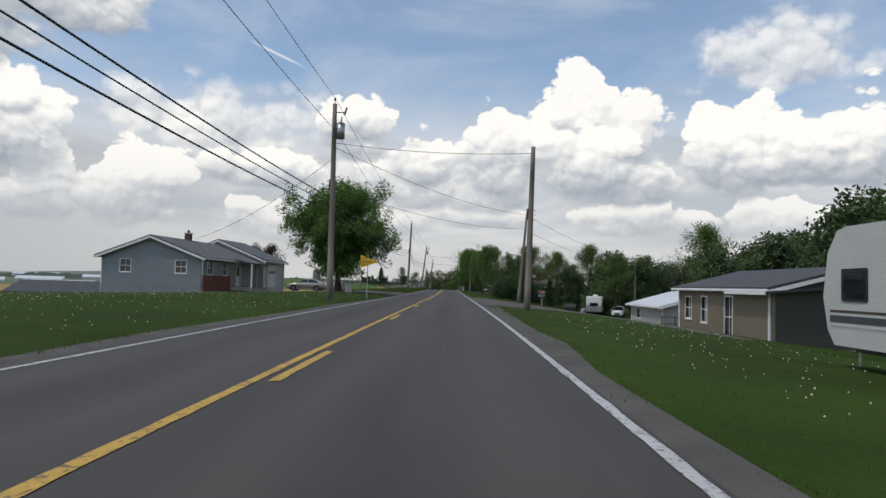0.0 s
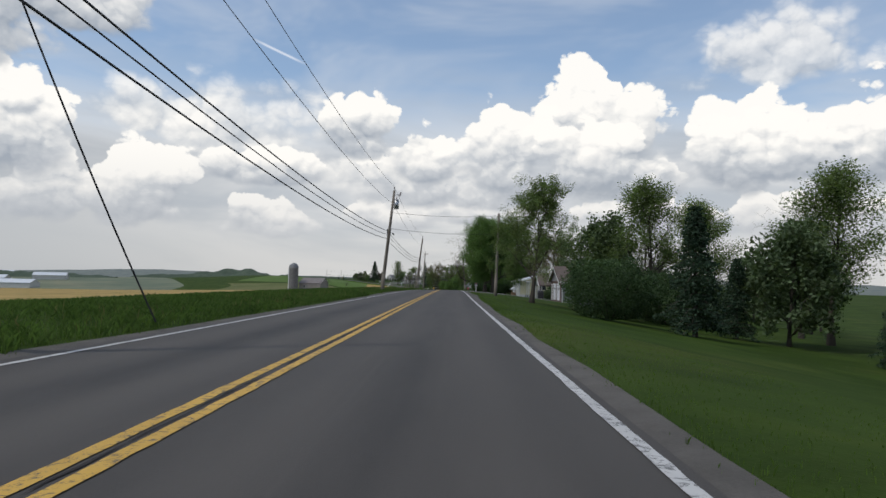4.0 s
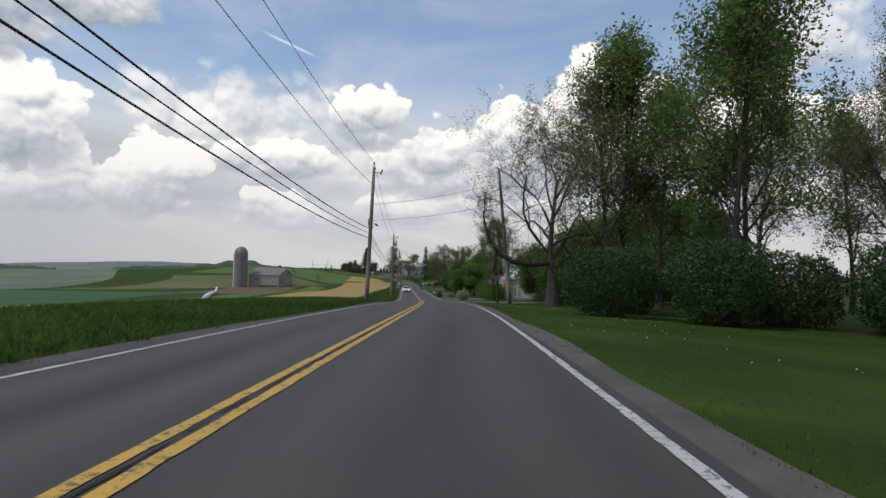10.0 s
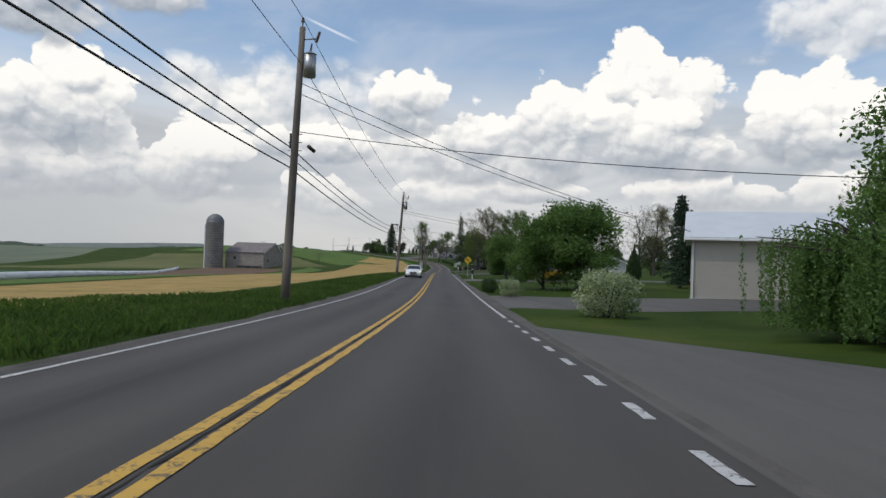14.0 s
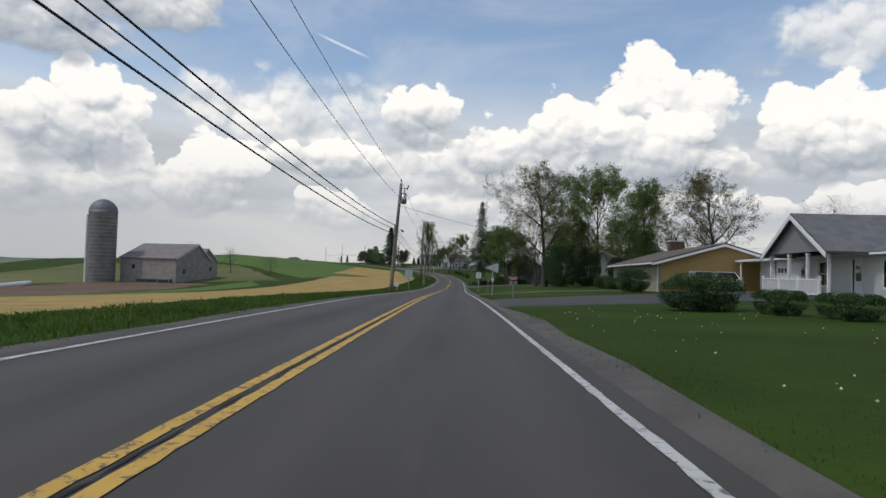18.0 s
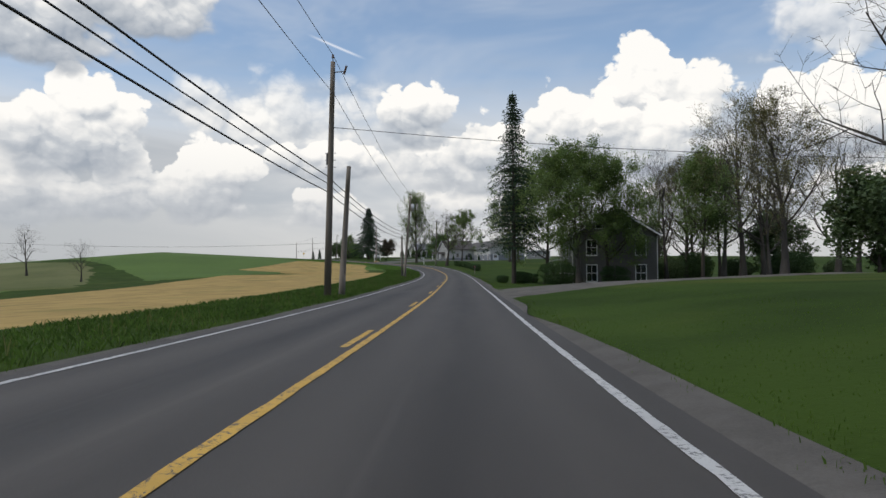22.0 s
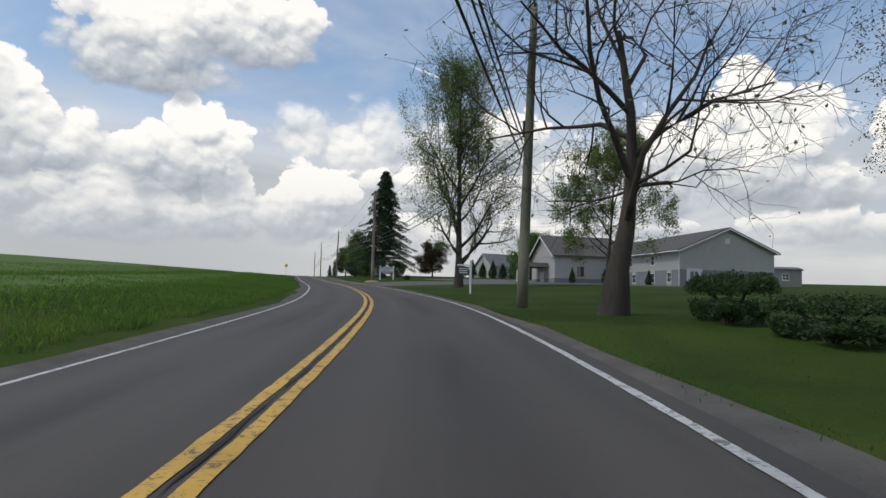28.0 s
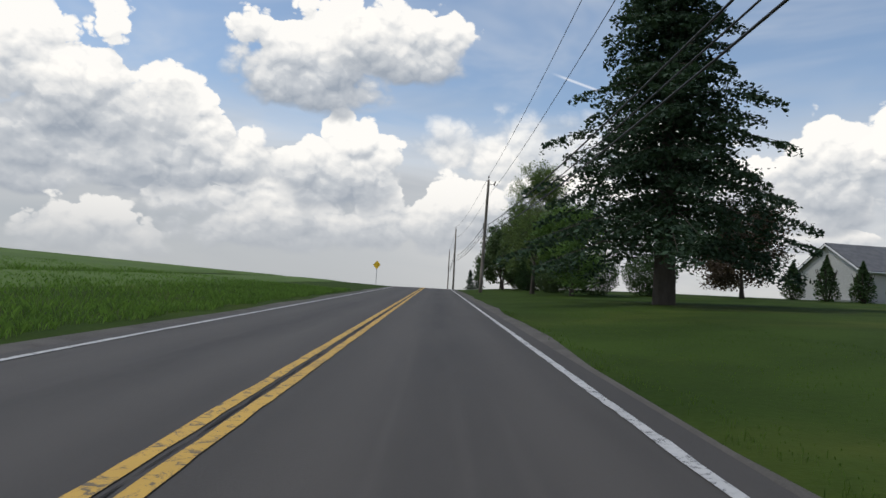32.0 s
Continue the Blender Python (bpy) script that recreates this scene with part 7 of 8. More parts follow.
# grey house with the double garage
H = building("garage_house", "grey house with brick front and white garage doors", 16.3, 174.6, -2.9, 0)
block(H, 11.2, 8.5, 4.5, 1.85, {"all": S_GREY, "W": M_BRICK_DK}, R_BROWN, [("S", 3.4, 3.2, 0.9, 1.05, "window"), ("S", 7.1, 3.2, 0.9, 1.05, "window"), ("W", 1.4, 1.95, 2.35, 2.1, "garage"), ("W", 4.6, 1.95, 2.2, 2.1, "garage"), ("W", 7.35, 1.95, 0.85, 2.05, "door")], 0, None, gable=S_GREY, over=0.45)
block(H, 8.5, 12.0, 3.9, 1.7, {"all": M_BRICK_DK}, R_BROWN, [("W", 3.2, 2.0, 0.9, 1.3, "shutters"), ("W", 7.4, 1.4, 0.95, 2.1, "door"), ("W", 1.0, 2.0, 0.9, 1.3, "window")], 0, None, x0=2.2, y0=8.7, gable=S_GREY, over=0.4, ends=("W", "E"))
part("porch_gable", prism([(9.6, 3.85), (16.4, 3.85), (13.0, 5.4)], 0, -1.3, -1.15), S_GREY, H)
for a, b in (((9.3, 3.75), (13.0, 5.5)), ((13.0, 5.5), (16.7, 3.75))):
    part("porch_roof", prism([a, b, (b[0], b[1] + 0.14), (a[0], a[1] + 0.14)], 0, -1.6, 3.6), R_BROWN, H)
    part("rake_board", prism([(a[0], a[1] - 0.14), (b[0], b[1] - 0.14), (b[0], b[1] + 0.04), (a[0], a[1] + 0.04)], 0, -1.65, -1.6), M_TRIM, H)
for y in (9.9, 13.0, 16.1):
    part("porch_post", box(-1.25, -1.07, y - 0.09, y + 0.09, 0.6, 3.86, 0.015), M_TRIM, H)
part("porch_floor", box(-1.5, 2.2, 9.4, 16.6, 0.5, 1.35), M_CONCRETE, H)
chimney(H, 6.0, 15.0, 5.0, 6.3, 0.9)
G = thing("grill", "black covered barbecue grill beside the garage doors", "grill", on(14.6, 181.6, 0))
part("cover", prism([(-0.42, 0.1), (0.42, 0.1), (0.46, 0.95), (0.30, 1.2), (-0.30, 1.2), (-0.46, 0.95)], 0, -0.35, 0.35), M_BLACK, G)
for x in (-0.28, 0.28):
    for y in (-0.34, 0.34):
        part("caster", cyl((x - 0.02, y, 0.05), (x + 0.02, y, 0.05), 0.06, n=8), M_RUBBER, G)
P = thing("pergola", "white wooden garden arbour with open rafters", "pergola", on(14.2, 191.6, 0))
for x in (0, 1.6):
    for y in (0, 2.4):
        part("post", box(x - 0.06, x + 0.06, y - 0.06, y + 0.06, -0.2, 2.2, 0.01), M_TRIM, P)
for x in (0, 1.6):
    part("beam", box(x - 0.04, x + 0.04, -0.4, 2.8, 2.2, 2.36), M_TRIM, P)
for i in range(6):
    part("rafter", box(-0.4, 2.0, i * 0.48 - 0.03, i * 0.48 + 0.03, 2.36, 2.48), M_TRIM, P)
W = thing("wishing_well", "small roofed wooden well on the lawn", "garden well", on(13.2, 205.0, 10))
part("tub", cyl((0, 0, -0.1), (0, 0, 0.55), 0.42, 0.42, 12), M_WOOD, W)
for x in (-0.38, 0.38):
    part("upright", box(x - 0.04, x + 0.04, -0.04, 0.04, 0.4, 1.2), M_WOOD, W)
part("little_roof", prism([(-0.55, 1.05), (0.55, 1.05), (0, 1.5)], 1, -0.5, 0.5), R_METAL, W)

# yellow house below the road
H = building("yellow_house", "pale yellow sided house over a white basement", 25.0, 225.2, -2.3, 90)
block(H, 12, 8.6, 3.95, 1.15, {"all": S_YELLOW, "N": S_OFFWHITE}, R_METAL, [("W", 3.3, 2.35, 1.25, 0.85, "dark"), ("W", 1.0, 0.75, 0.7, 0.4, "dark"), ("W", 6.6, 0.75, 0.7, 0.4, "dark"), ("N", 2.0, 2.3, 1.4, 0.6, "window"), ("N", 6.0, 2.2, 0.8, 1.2, "window"), ("N", 9.0, 2.2, 0.8, 1.2, "window")], 1.3, M_BLOCK, over=0.4)

# houses after the side road
H = building("bungalow", "cream bungalow half hidden by trees", 20.0, 320.0, gz(22, 314) - 0.1, -90)
block(H, 11, 8, 2.7, 1.5, S_CREAM, R_BROWN, [("E", 1.2, 0.9, 1.4, 1.2, "shutters"), ("S", 4, 0.9, 1.6, 1.2, "picture"), ("S", 8, 0.2, 0.95, 2.0, "door")], 0.3, M_BLOCK)
H = building("cream_garage", "cream garage with a white metal roof", 11.3, 341.9, -3.55, -16, "garage")
block(H, 13, 9, 3.75, 1.7, S_CREAM, R_METAL, [("S", 6.6, 0.25, 2.7, 2.35, "garage"), ("S", 10.2, 0.25, 2.5, 2.35, "garage"), ("W", 3, 1.2, 0.9, 1.1, "window")], 0.2, M_BLOCK, over=0.4)
part("lamp", box(5.6, 5.75, -0.15, 0.0, 1.6, 2.0), M_GALV, H)

H = building("white_house", "white sided house with a porch and a garage", 11.7, 436.0, -3.75, -90)
block(H, 24, 9, 2.6, 1.7, S_WHITE, R_GREY, [("S", 2.6, 0.2, 2.6, 2.1, "garage"), ("S", 9.2, 0.85, 1.1, 1.3, "shutters"), ("S", 13.0, 0.2, 0.95, 2.05, "door"), ("S", 16.0, 0.85, 1.6, 1.3, "picture"), ("S", 20.5, 0.85, 1.0, 1.3, "shutters")], 0.2, M_BLOCK)
part("porch_gable", prism([(7.4, 2.6), (15.2, 2.6), (11.3, 4.6)], 1, -2.2, -2.05), S_GREY, H)
for a, b in (((7.0, 2.42), (11.3, 4.65)), ((11.3, 4.65), (15.6, 2.42))):
    part("porch_roof", prism([a, b, (b[0], b[1] + 0.14), (a[0], a[1] + 0.14)], 1, -2.5, 2.5), R_GREY, H)
    part("rake_board", prism([(a[0], a[1] - 0.2), (b[0], b[1] - 0.2), (b[0], b[1] + 0.03), (a[0], a[1] + 0.03)], 1, -2.56, -2.5), M_TRIM, H)
post_row(H, (7.6, 10.2, 12.6, 15.0), -2.1, 0.0, 2.55)
part("porch_floor", box(7.4, 15.2, -2.3, 0.0, -0.2, 0.2), M_CONCRETE, H)
part("carport_roof", box(-4.5, 2.0, -1.2, 5.5, 2.35, 2.5), M_TRIM, H)
post_row(H, (-4.3, -1.2), -1.0, -0.3, 2.36, 0.05)
star = bmesh.new()
ring = [star.verts.new(((0.34 if k % 2 == 0 else 0.14) * math.sin(math.pi * k / 5) + 7.9 - 0.9, -0.05, (0.34 if k % 2 == 0 else 0.14) * math.cos(math.pi * k / 5) + 1.6)) for k in range(10)]
peak = star.verts.new((7.0, -0.12, 1.6))
for k in range(10):
    star.faces.new((ring[k], ring[(k + 1) % 10], peak))
part("star", star, M_DARKPAINT, H, "dark metal barn star")
F = thing("picket_fence", "low white picket porch railing", "fence", pose(9.2, 428.6, gz(9.2, 425), 0, 0, -90))
for i in range(45):
    part("picket", box(i * 0.17, i * 0.17 + 0.05, -0.02, 0.02, 0.15, 0.95), M_TRIM, F)
for z in (0.15, 0.9):
    part("rail", box(-0.1, 7.7, -0.03, 0.03, z, z + 0.07), M_TRIM, F)
for i in range(4):
    part("post", box(i * 2.5 - 0.06, i * 2.5 + 0.06, -0.06, 0.06, -0.3, 1.1, 0.01), M_TRIM, F)

H = building("golden_house", "ranch house with golden gable and stone front", 5.0, 459.3, -4.25, -90)
block(H, 21.3, 9.2, 2.75, 1.35, {"all": M_STONE, "E": S_GOLD}, R_BROWN, [("S", 1.6, 0.75, 1.0, 1.35, "window"), ("S", 3.8, 0.75, 1.0, 1.35, "window"), ("S", 7.6, 0.2, 0.95, 2.1, "door"), ("S", 10.4, 0.7, 2.3, 1.4, "picture"), ("S", 15.4, 1.3, 1.2, 0.7, "window"), ("E", 2.7, 0.85, 1.2, 1.2, "shutters")], 0.2, M_BLOCK, gable=S_GOLD, over=0.6)
chimney(H, 5.5, 5.0, 3.6, 5.1, 1.3, M_BRICK_DK)
H = building("small_white_house", "white house with a wide front window", 2.6, 497.0, -3.3, -90)
block(H, 14, 8, 2.75, 1.5, S_WHITE, R_GREY, [("S", 9.6, 0.8, 2.2, 1.35, "picture"), ("S", 6.5, 0.2, 0.95, 2.05, "door"), ("S", 2.0, 0.9, 1.0, 1.1, "shutters"), ("E", 3.2, 0.9, 1.0, 1.1, "window")], 0.25, M_BLOCK)

H = building("slate_house", "two-storey slate-grey farmhouse with white windows", -6.6, 556.5, -6.0, -90)
block(H, 16.2, 8.0, 5.4, 2.5, S_SLATE, R_DARK, [("E", 6.0, 0.75, 0.95, 1.55, "window"), ("E", 6.0, 3.3, 0.95, 1.45, "window"), ("E", 1.3, 0.75, 0.95, 1.55, "window"), ("E", 1.3, 3.3, 0.95, 1.45, "window"),
      *[("S", u, z, 0.95, q, "window") for u in (1.2, 4.6, 11.0, 14.2) for z, q in ((0.85, 1.55), (3.35, 1.45))], ("S", 7.6, 0.3, 1.05, 2.1, "door"), ("S", 7.6, 3.35, 0.95, 1.45, "window")], 0.3, M_BLOCK_GREY, over=0.4)
for y in (2.2, 5.0):
    wall_part(H, "attic_window", G_WIN, [(y, y + 0.6, 5.9, 6.6, 0.02, 0.05)], "E", 16.2, 8.0)
    wall_part(H, "attic_frame", M_TRIM, [(y - 0.07, y + 0.67, 5.83, 5.9, 0.03, 0.06), (y - 0.07, y + 0.67, 6.6, 6.67, 0.03, 0.06), (y - 0.07, y, 5.9, 6.6, 0.03, 0.06), (y + 0.6, y + 0.67, 5.9, 6.6, 0.03, 0.06)], "E", 16.2, 8.0)
block(H, 7, 6, 2.6, 1.2, S_OFFWHITE, R_GREY, [("S", 1.5, 0.9, 0.9, 1.2, "window"), ("S", 4.4, 0.9, 0.9, 1.2, "window")], 0.2, M_BLOCK, x0=-7.4, y0=0.8)
part("porch_roof", prism([(-1.9, 2.75), (0.0, 3.05), (0.0, 3.15), (-1.9, 2.85)], 0, 5.8, 10.4), M_TRIM, H)
post_row(H, (6.0, 10.2), -1.75, 0.1, 2.78, 0.06)
part("porch_floor", box(5.8, 10.4, -1.9, 0.0, -0.2, 0.2), M_CONCRETE, H)

# church and its neighbours
H = building("church", "long off-white church hall over a grey lower storey", -7.8, 691.8, -1.35, 112.8, "church")
block(H, 30, 11.6, 4.4, 2.5, S_OFFWHITE, R_TAUPE, [("W", 9.0, 0.1, 1.7, 2.1, "double"), ("N", 2.0, 0.8, 0.9, 1.0, "window"), ("N", 6.0, 0.8, 0.9, 1.0, "window"), ("N", 11.0, 0.8, 0.9, 1.0, "window"), ("N", 6.0, 2.9, 0.9, 1.0, "window"), ("N", 12, 2.9, 0.9, 1.0, "window")], 2.15, M_BLOCK_GREY, over=0.5)
part("vent", box(-0.04, 0.0, 5.5, 6.1, 5.2, 5.8), M_TRIM, H)
for a in ((15, 15.15, 11.6, 20.85), (24.85, 25, 11.6, 20.85), (15, 25, 20.85, 21)):
    part("wing_wall", box(a[0], a[1], a[2], a[3], 0, 4.2), S_OFFWHITE, H)
part("foundation", box(14.96, 25.04, 11.6, 21.04, 0, 1.2), M_BLOCK_GREY, H)
for y in (13.0, 17.0):
    part("wing_window", box(14.93, 14.97, y, y + 0.9, 1.5, 2.8), G_WIN, H)
part("wing_gable", prism([(14.6, 4.1), (25.4, 4.1), (20.0, 7.0)], 1, 20.95, 21.05), S_OFFWHITE, H)
for a, b in (((14.4, 4.05), (20.0, 7.05)), ((20.0, 7.05), (25.6, 4.05))):
    part("wing_roof", prism([a, b, (b[0], b[1] + 0.14), (a[0], a[1] + 0.14)], 1, 11.0, 21.5), R_TAUPE, H)
    part("rake_board", prism([(a[0], a[1] - 0.2), (b[0], b[1] - 0.2), (b[0], b[1] + 0.03), (a[0], a[1] + 0.03)], 1, 21.5, 21.56), M_TRIM, H)
part("portico_roof", prism([(17.2, 2.7), (22.8, 2.7), (22.2, 3.3), (17.8, 3.3)], 1, 21.0, 24.2), R_TAUPE, H)
for x in (17.5, 22.5):
    part("portico_post", box(x - 0.13, x + 0.13, 23.75, 24.0, -0.1, 2.72, 0.02), M_TRIM, H)
part("portico_door", box(19.0, 20.8, 21.05, 21.1, 0.0, 2.1), M_DOORWHITE, H, "white church door")
H = building("far_house", "grey-roofed house beyond the car park", -46.5, 780.0, 1.7, 215)
part("foundation", box(0.1, 12.9, 0.1, 8.9, -3.0, 0.0), M_BLOCK, H)
block(H, 13, 9, 2.9, 2.7, S_OFFWHITE, R_GREY, [("N", 3, 0.9, 1.1, 1.2, "window"), ("N", 8, 0.9, 1.1, 1.2, "window"), ("E", 3.8, 0.9, 1.2, 1.2, "window")], 0.2, M_BLOCK)
H = building("site_trailer", "small grey flat-roofed building far off", -6.0, 716.0, gz(-3, 717), 10, "building")
block(H, 8, 3.5, 2.6, 0.35, S_GREY, R_GREY, [("S", 1.5, 1.1, 0.9, 0.9, "window"), ("S", 5.2, 1.1, 0.9, 0.9, "window")], 0, None, gutters=False, over=0.15)

# barn and silo
B = building("barn", "large weathered grey barn with an open lower stall", -94.3, 533.6, -8.4, -10, "barn")
block(B, 14.8, 12.6, 6.9, 3.4, {"all": S_BARN, "W": S_BARN_Y, "E": S_BARN_Y}, R_BARN, [("S", 3.2, 4.4, 0.7, 0.9, "dark"), ("E", 2.5, 3.6, 0.7, 0.9, "dark")], 0, None, gutters=False, over=0.3, gable=S_BARN_Y, skew=0.62)
# solid dark box before the wall, in place of the stall's inner shade
part("stall_void", box(4.9, 13.8, -0.5, 0.0, 0.2, 2.1), M_DARKPAINT, B, "dark box painted as the shade inside the stall")
for x in (4.9, 7.6, 10.7, 13.7):
    part("stall_post", box(x - 0.12, x + 0.12, -0.75, -0.5, 0.0, 2.2), M_WOODGREY, B)
for z in (0.55, 0.95, 1.35):
    part("stall_rail", box(4.9, 13.8, -0.68, -0.58, z, z + 0.12), M_WOODGREY, B)
part("stall_lintel", box(4.7, 13.9, -0.8, -0.05, 2.1, 2.35), M_WOODGREY, B)
L_ = building("lean_barn", "lower barn wing with a plain gable", -85.6, 541.0, -7.8, -10, "barn")
block(L_, 6.5, 8.5, 6.0, 2.9, {"all": S_BARN, "E": S_BARN_Y}, R_BARN, [("E", 1.6, 3.6, 0.7, 0.9, "dark"), ("E", 5.2, 3.6, 0.7, 0.9, "dark")], 0, None, gutters=False, over=0.3, gable=S_BARN_Y)
SI = thing("silo", "tall grey concrete stave silo with a domed cap", "silo", pose(-97.5, 531.3, -8.2))
part("shell", cyl((0, 0, -0.3), (0, 0, 16.6), 3.0, 3.0, 40), M_SILO, SI, smooth=False)
dome = bmesh.new()
bmesh.ops.create_uvsphere(dome, u_segments=40, v_segments=16, radius=3.06)
bmesh.ops.bisect_plane(dome, geom=dome.verts[:] + dome.edges[:] + dome.faces[:], plane_co=(0, 0, 0), plane_no=(0, 0, -1), clear_outer=True)
bmesh.ops.translate(dome, vec=(0, 0, 16.6), verts=dome.verts)
part("dome", dome, M_SILO_CAP, SI, "dull metal dome", True)
for z in np.arange(1.2, 16.5, 0.85):
    bm = bmesh.new()
    bmesh.ops.create_cone(bm, cap_ends=False, segments=40, radius1=3.035, radius2=3.035, depth=0.05)
    bmesh.ops.translate(bm, vec=(0, 0, float(z)), verts=bm.verts)
    part("hoop", bm, M_GALV, SI)
part("chute", cyl((-2.9, -1.3, 0.2), (-2.9, -1.3, 16.0), 0.28, 0.28, 10), M_TRIM, SI, "pale unloading chute")
for i, (x, y, s) in enumerate(((-88, 556, 0.75), (-80, 562, 0.62), (-66, 553, 0.45))):
    plant("bare_tree", "bare tree behind the barn", "tree", K_BARE, sized(x, y, 60 * i, s * 1.2, s), "bare trees behind the barn")
# long wrapped bale row
bales = thing("wrapped_bales", "long white plastic-wrapped row of bales", "bales")
for i in range(26):
    a, b = [Vector((-45, 345, 0)).lerp(Vector((-103, 516, 0)), q / 26) for q in (i, i + 0.985)]
    a.z, b.z = gz(a.x, a.y) + 0.40, gz(b.x, b.y) + 0.40
    part("bale", cyl(a, b, 0.5, 0.5, 12), M_TARP, bales, smooth=True)
# distant farm sheds and hills
rng_f = random.Random(9)
for i, (t, c, w) in enumerate(((Y(560), -330, 60), (Y(640), -360, 40), (Y(700), -300, 26), (Y(600), -420, 50), (Y(760), -380, 45))):
    p = spot(t, c)
    H = building("farm_shed", "long pale farm shed in the valley", p.x, p.y, p.z, 10 * i, "shed")
    block(H, w, 12, 4, 2.5, S_OFFWHITE, R_METAL, [], 0, None, gutters=False, over=0.4)


def hill(name, label, x0, x1, y, depth, top, base, seed, material=None):
    """A long wooded rise with an uneven back."""
    n, k = 60, 7
    vs, fs = [], []
    for i in range(n + 1):
        f = i / n
        crest = top * (0.35 + 0.65 * math.sin(math.pi * f) ** 0.6) * (0.85 + 0.3 * noise.noise(Vector((f * 5, seed, 0)))) + 3 * noise.noise(Vector((f * 40, seed, 3)))
        for j in range(k + 1):
            g = j / k
            vs.append((x0 + (x1 - x0) * f, y - depth / 2 + depth * g + depth * 0.12 * math.sin(f * 9 + seed), base + crest * math.sin(math.pi * g) ** 0.8 + 1.5 * noise.noise(Vector((f * 60, g * 9, seed)))))
    for i in range(n):
        for j in range(k):
            a = i * (k + 1) + j
            fs.append((a, a + k + 1, a + k + 2, a + 1))
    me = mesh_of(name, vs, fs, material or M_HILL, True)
    if sum(p.normal.z for p in me.polygons) < 0:
        me.flip_normals()
    structure(name, label, "hill", me)


# ridges look hazy only through the pale colour of M_HILL
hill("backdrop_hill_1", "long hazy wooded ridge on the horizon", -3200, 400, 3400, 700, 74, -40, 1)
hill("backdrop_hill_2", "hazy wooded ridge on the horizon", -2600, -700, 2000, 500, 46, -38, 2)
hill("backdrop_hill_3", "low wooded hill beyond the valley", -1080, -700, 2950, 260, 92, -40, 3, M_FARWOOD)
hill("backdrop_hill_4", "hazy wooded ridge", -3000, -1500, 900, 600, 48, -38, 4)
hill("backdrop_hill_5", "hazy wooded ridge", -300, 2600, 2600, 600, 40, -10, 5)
for i, (x0, x1, y, top) in enumerate(((-640, -330, 1500, 12), (-1050, -640, 1180, 11), (-1200, -760, 820, 11), (-760, -420, 960, 9), (-900, -560, 640, 9), (-420, -200, 1750, 16), (-330, -130, 1250, 11), (-560, -330, 760, 7), (-1500, -900, 520, 10))):
    hill("far_woods_%d" % (i + 1), "far strip of woods between the valley fields", x0, x1, y, 46, top, gz((x0 + x1) / 2, y) - 1.5, 11 + i, M_FARWOOD)

# ---- vehicles ----


def loft(sections, close=True, cap=True):
    """A skin over half sections (y, z) given per length x, mirrored in y."""
    bm = bmesh.new()
    rings = []
    for x, half in sections:
        pts = [(y, z) for y, z in half] + [(-y, z) for y, z in reversed(half) if y > 1e-6]
        rings.append([bm.verts.new((x, y, z)) for y, z in pts])
    n = len(rings[0])
    for a, b in zip(rings, rings[1:]):
        for k in range(n):
            bm.faces.new((a[k], a[(k + 1) % n], b[(k + 1) % n], b[k]))
    if cap:
        bm.faces.new(rings[0][::-1])
        bm.faces.new(rings[-1])
    return bm


def slab(points, thick):
    """A thin panel over a polygon in space."""
    bm = bmesh.new()
    vs = [Vector(p) for p in points]
    nrm = (vs[1] - vs[0]).cross(vs[2] - vs[0]).normalized() * thick
    a, b = [bm.verts.new(v) for v in vs], [bm.verts.new(v - nrm) for v in vs]
    bm.faces.new(a), bm.faces.new(b[::-1])
    for i in range(len(vs)):
        j = (i + 1) % len(vs)
        bm.faces.new((a[j], a[i], b[i], b[j]))
    return bm


def wheel(parent, x, y, r, w, side):
    bm = bmesh.new()
    rings = []
    for off, rad in ((-w / 2, r * 0.9), (-w / 2 + 0.03, r), (w / 2 - 0.03, r), (w / 2, r * 0.92), (w / 2 - 0.01, r * 0.66)):
        rings.append([bm.verts.new((x + rad * math.sin(2 * math.pi * k / 28), y + off * side, r + rad * math.cos(2 * math.pi * k / 28))) for k in range(28)])
    for a, b in zip(rings, rings[1:]):
        for k in range(28):
            bm.faces.new((a[k], a[(k + 1) % 28], b[(k + 1) % 28], b[k]))
    bm.faces.new(rings[0])
    t = part("wheel", bm, M_RUBBER, parent, smooth=False)
    rim = cyl((x, y + side * (w / 2 - 0.05), r), (x, y + side * (w / 2 - 0.035), r), r * 0.66, r * 0.66, 24)
    for k in range(5):
        a = 2 * math.pi * k / 5
        d, e = Vector((math.sin(a), 0, math.cos(a))), Vector((math.cos(a), 0, -math.sin(a)))
        c0 = Vector((x, y + side * (w / 2 - 0.012), r))
        pts = [c0 + d * r * 0.12 + e * 0.05, c0 + d * r * 0.63 + e * 0.035, c0 + d * r * 0.63 - e * 0.035, c0 + d * r * 0.12 - e * 0.05]
        s = slab(pts, 0.02)
        me = bpy.data.meshes.new("tmp")
        s.to_mesh(me)
        s.free()
        rim.from_mesh(me)
        bpy.data.meshes.remove(me)
    part("rim", rim, M_RIM, t)
    part("hub", cyl((x, y + side * (w / 2 - 0.04), r), (x, y + side * (w / 2), r), 0.05, 0.045, 12), M_DARKMETAL, t)


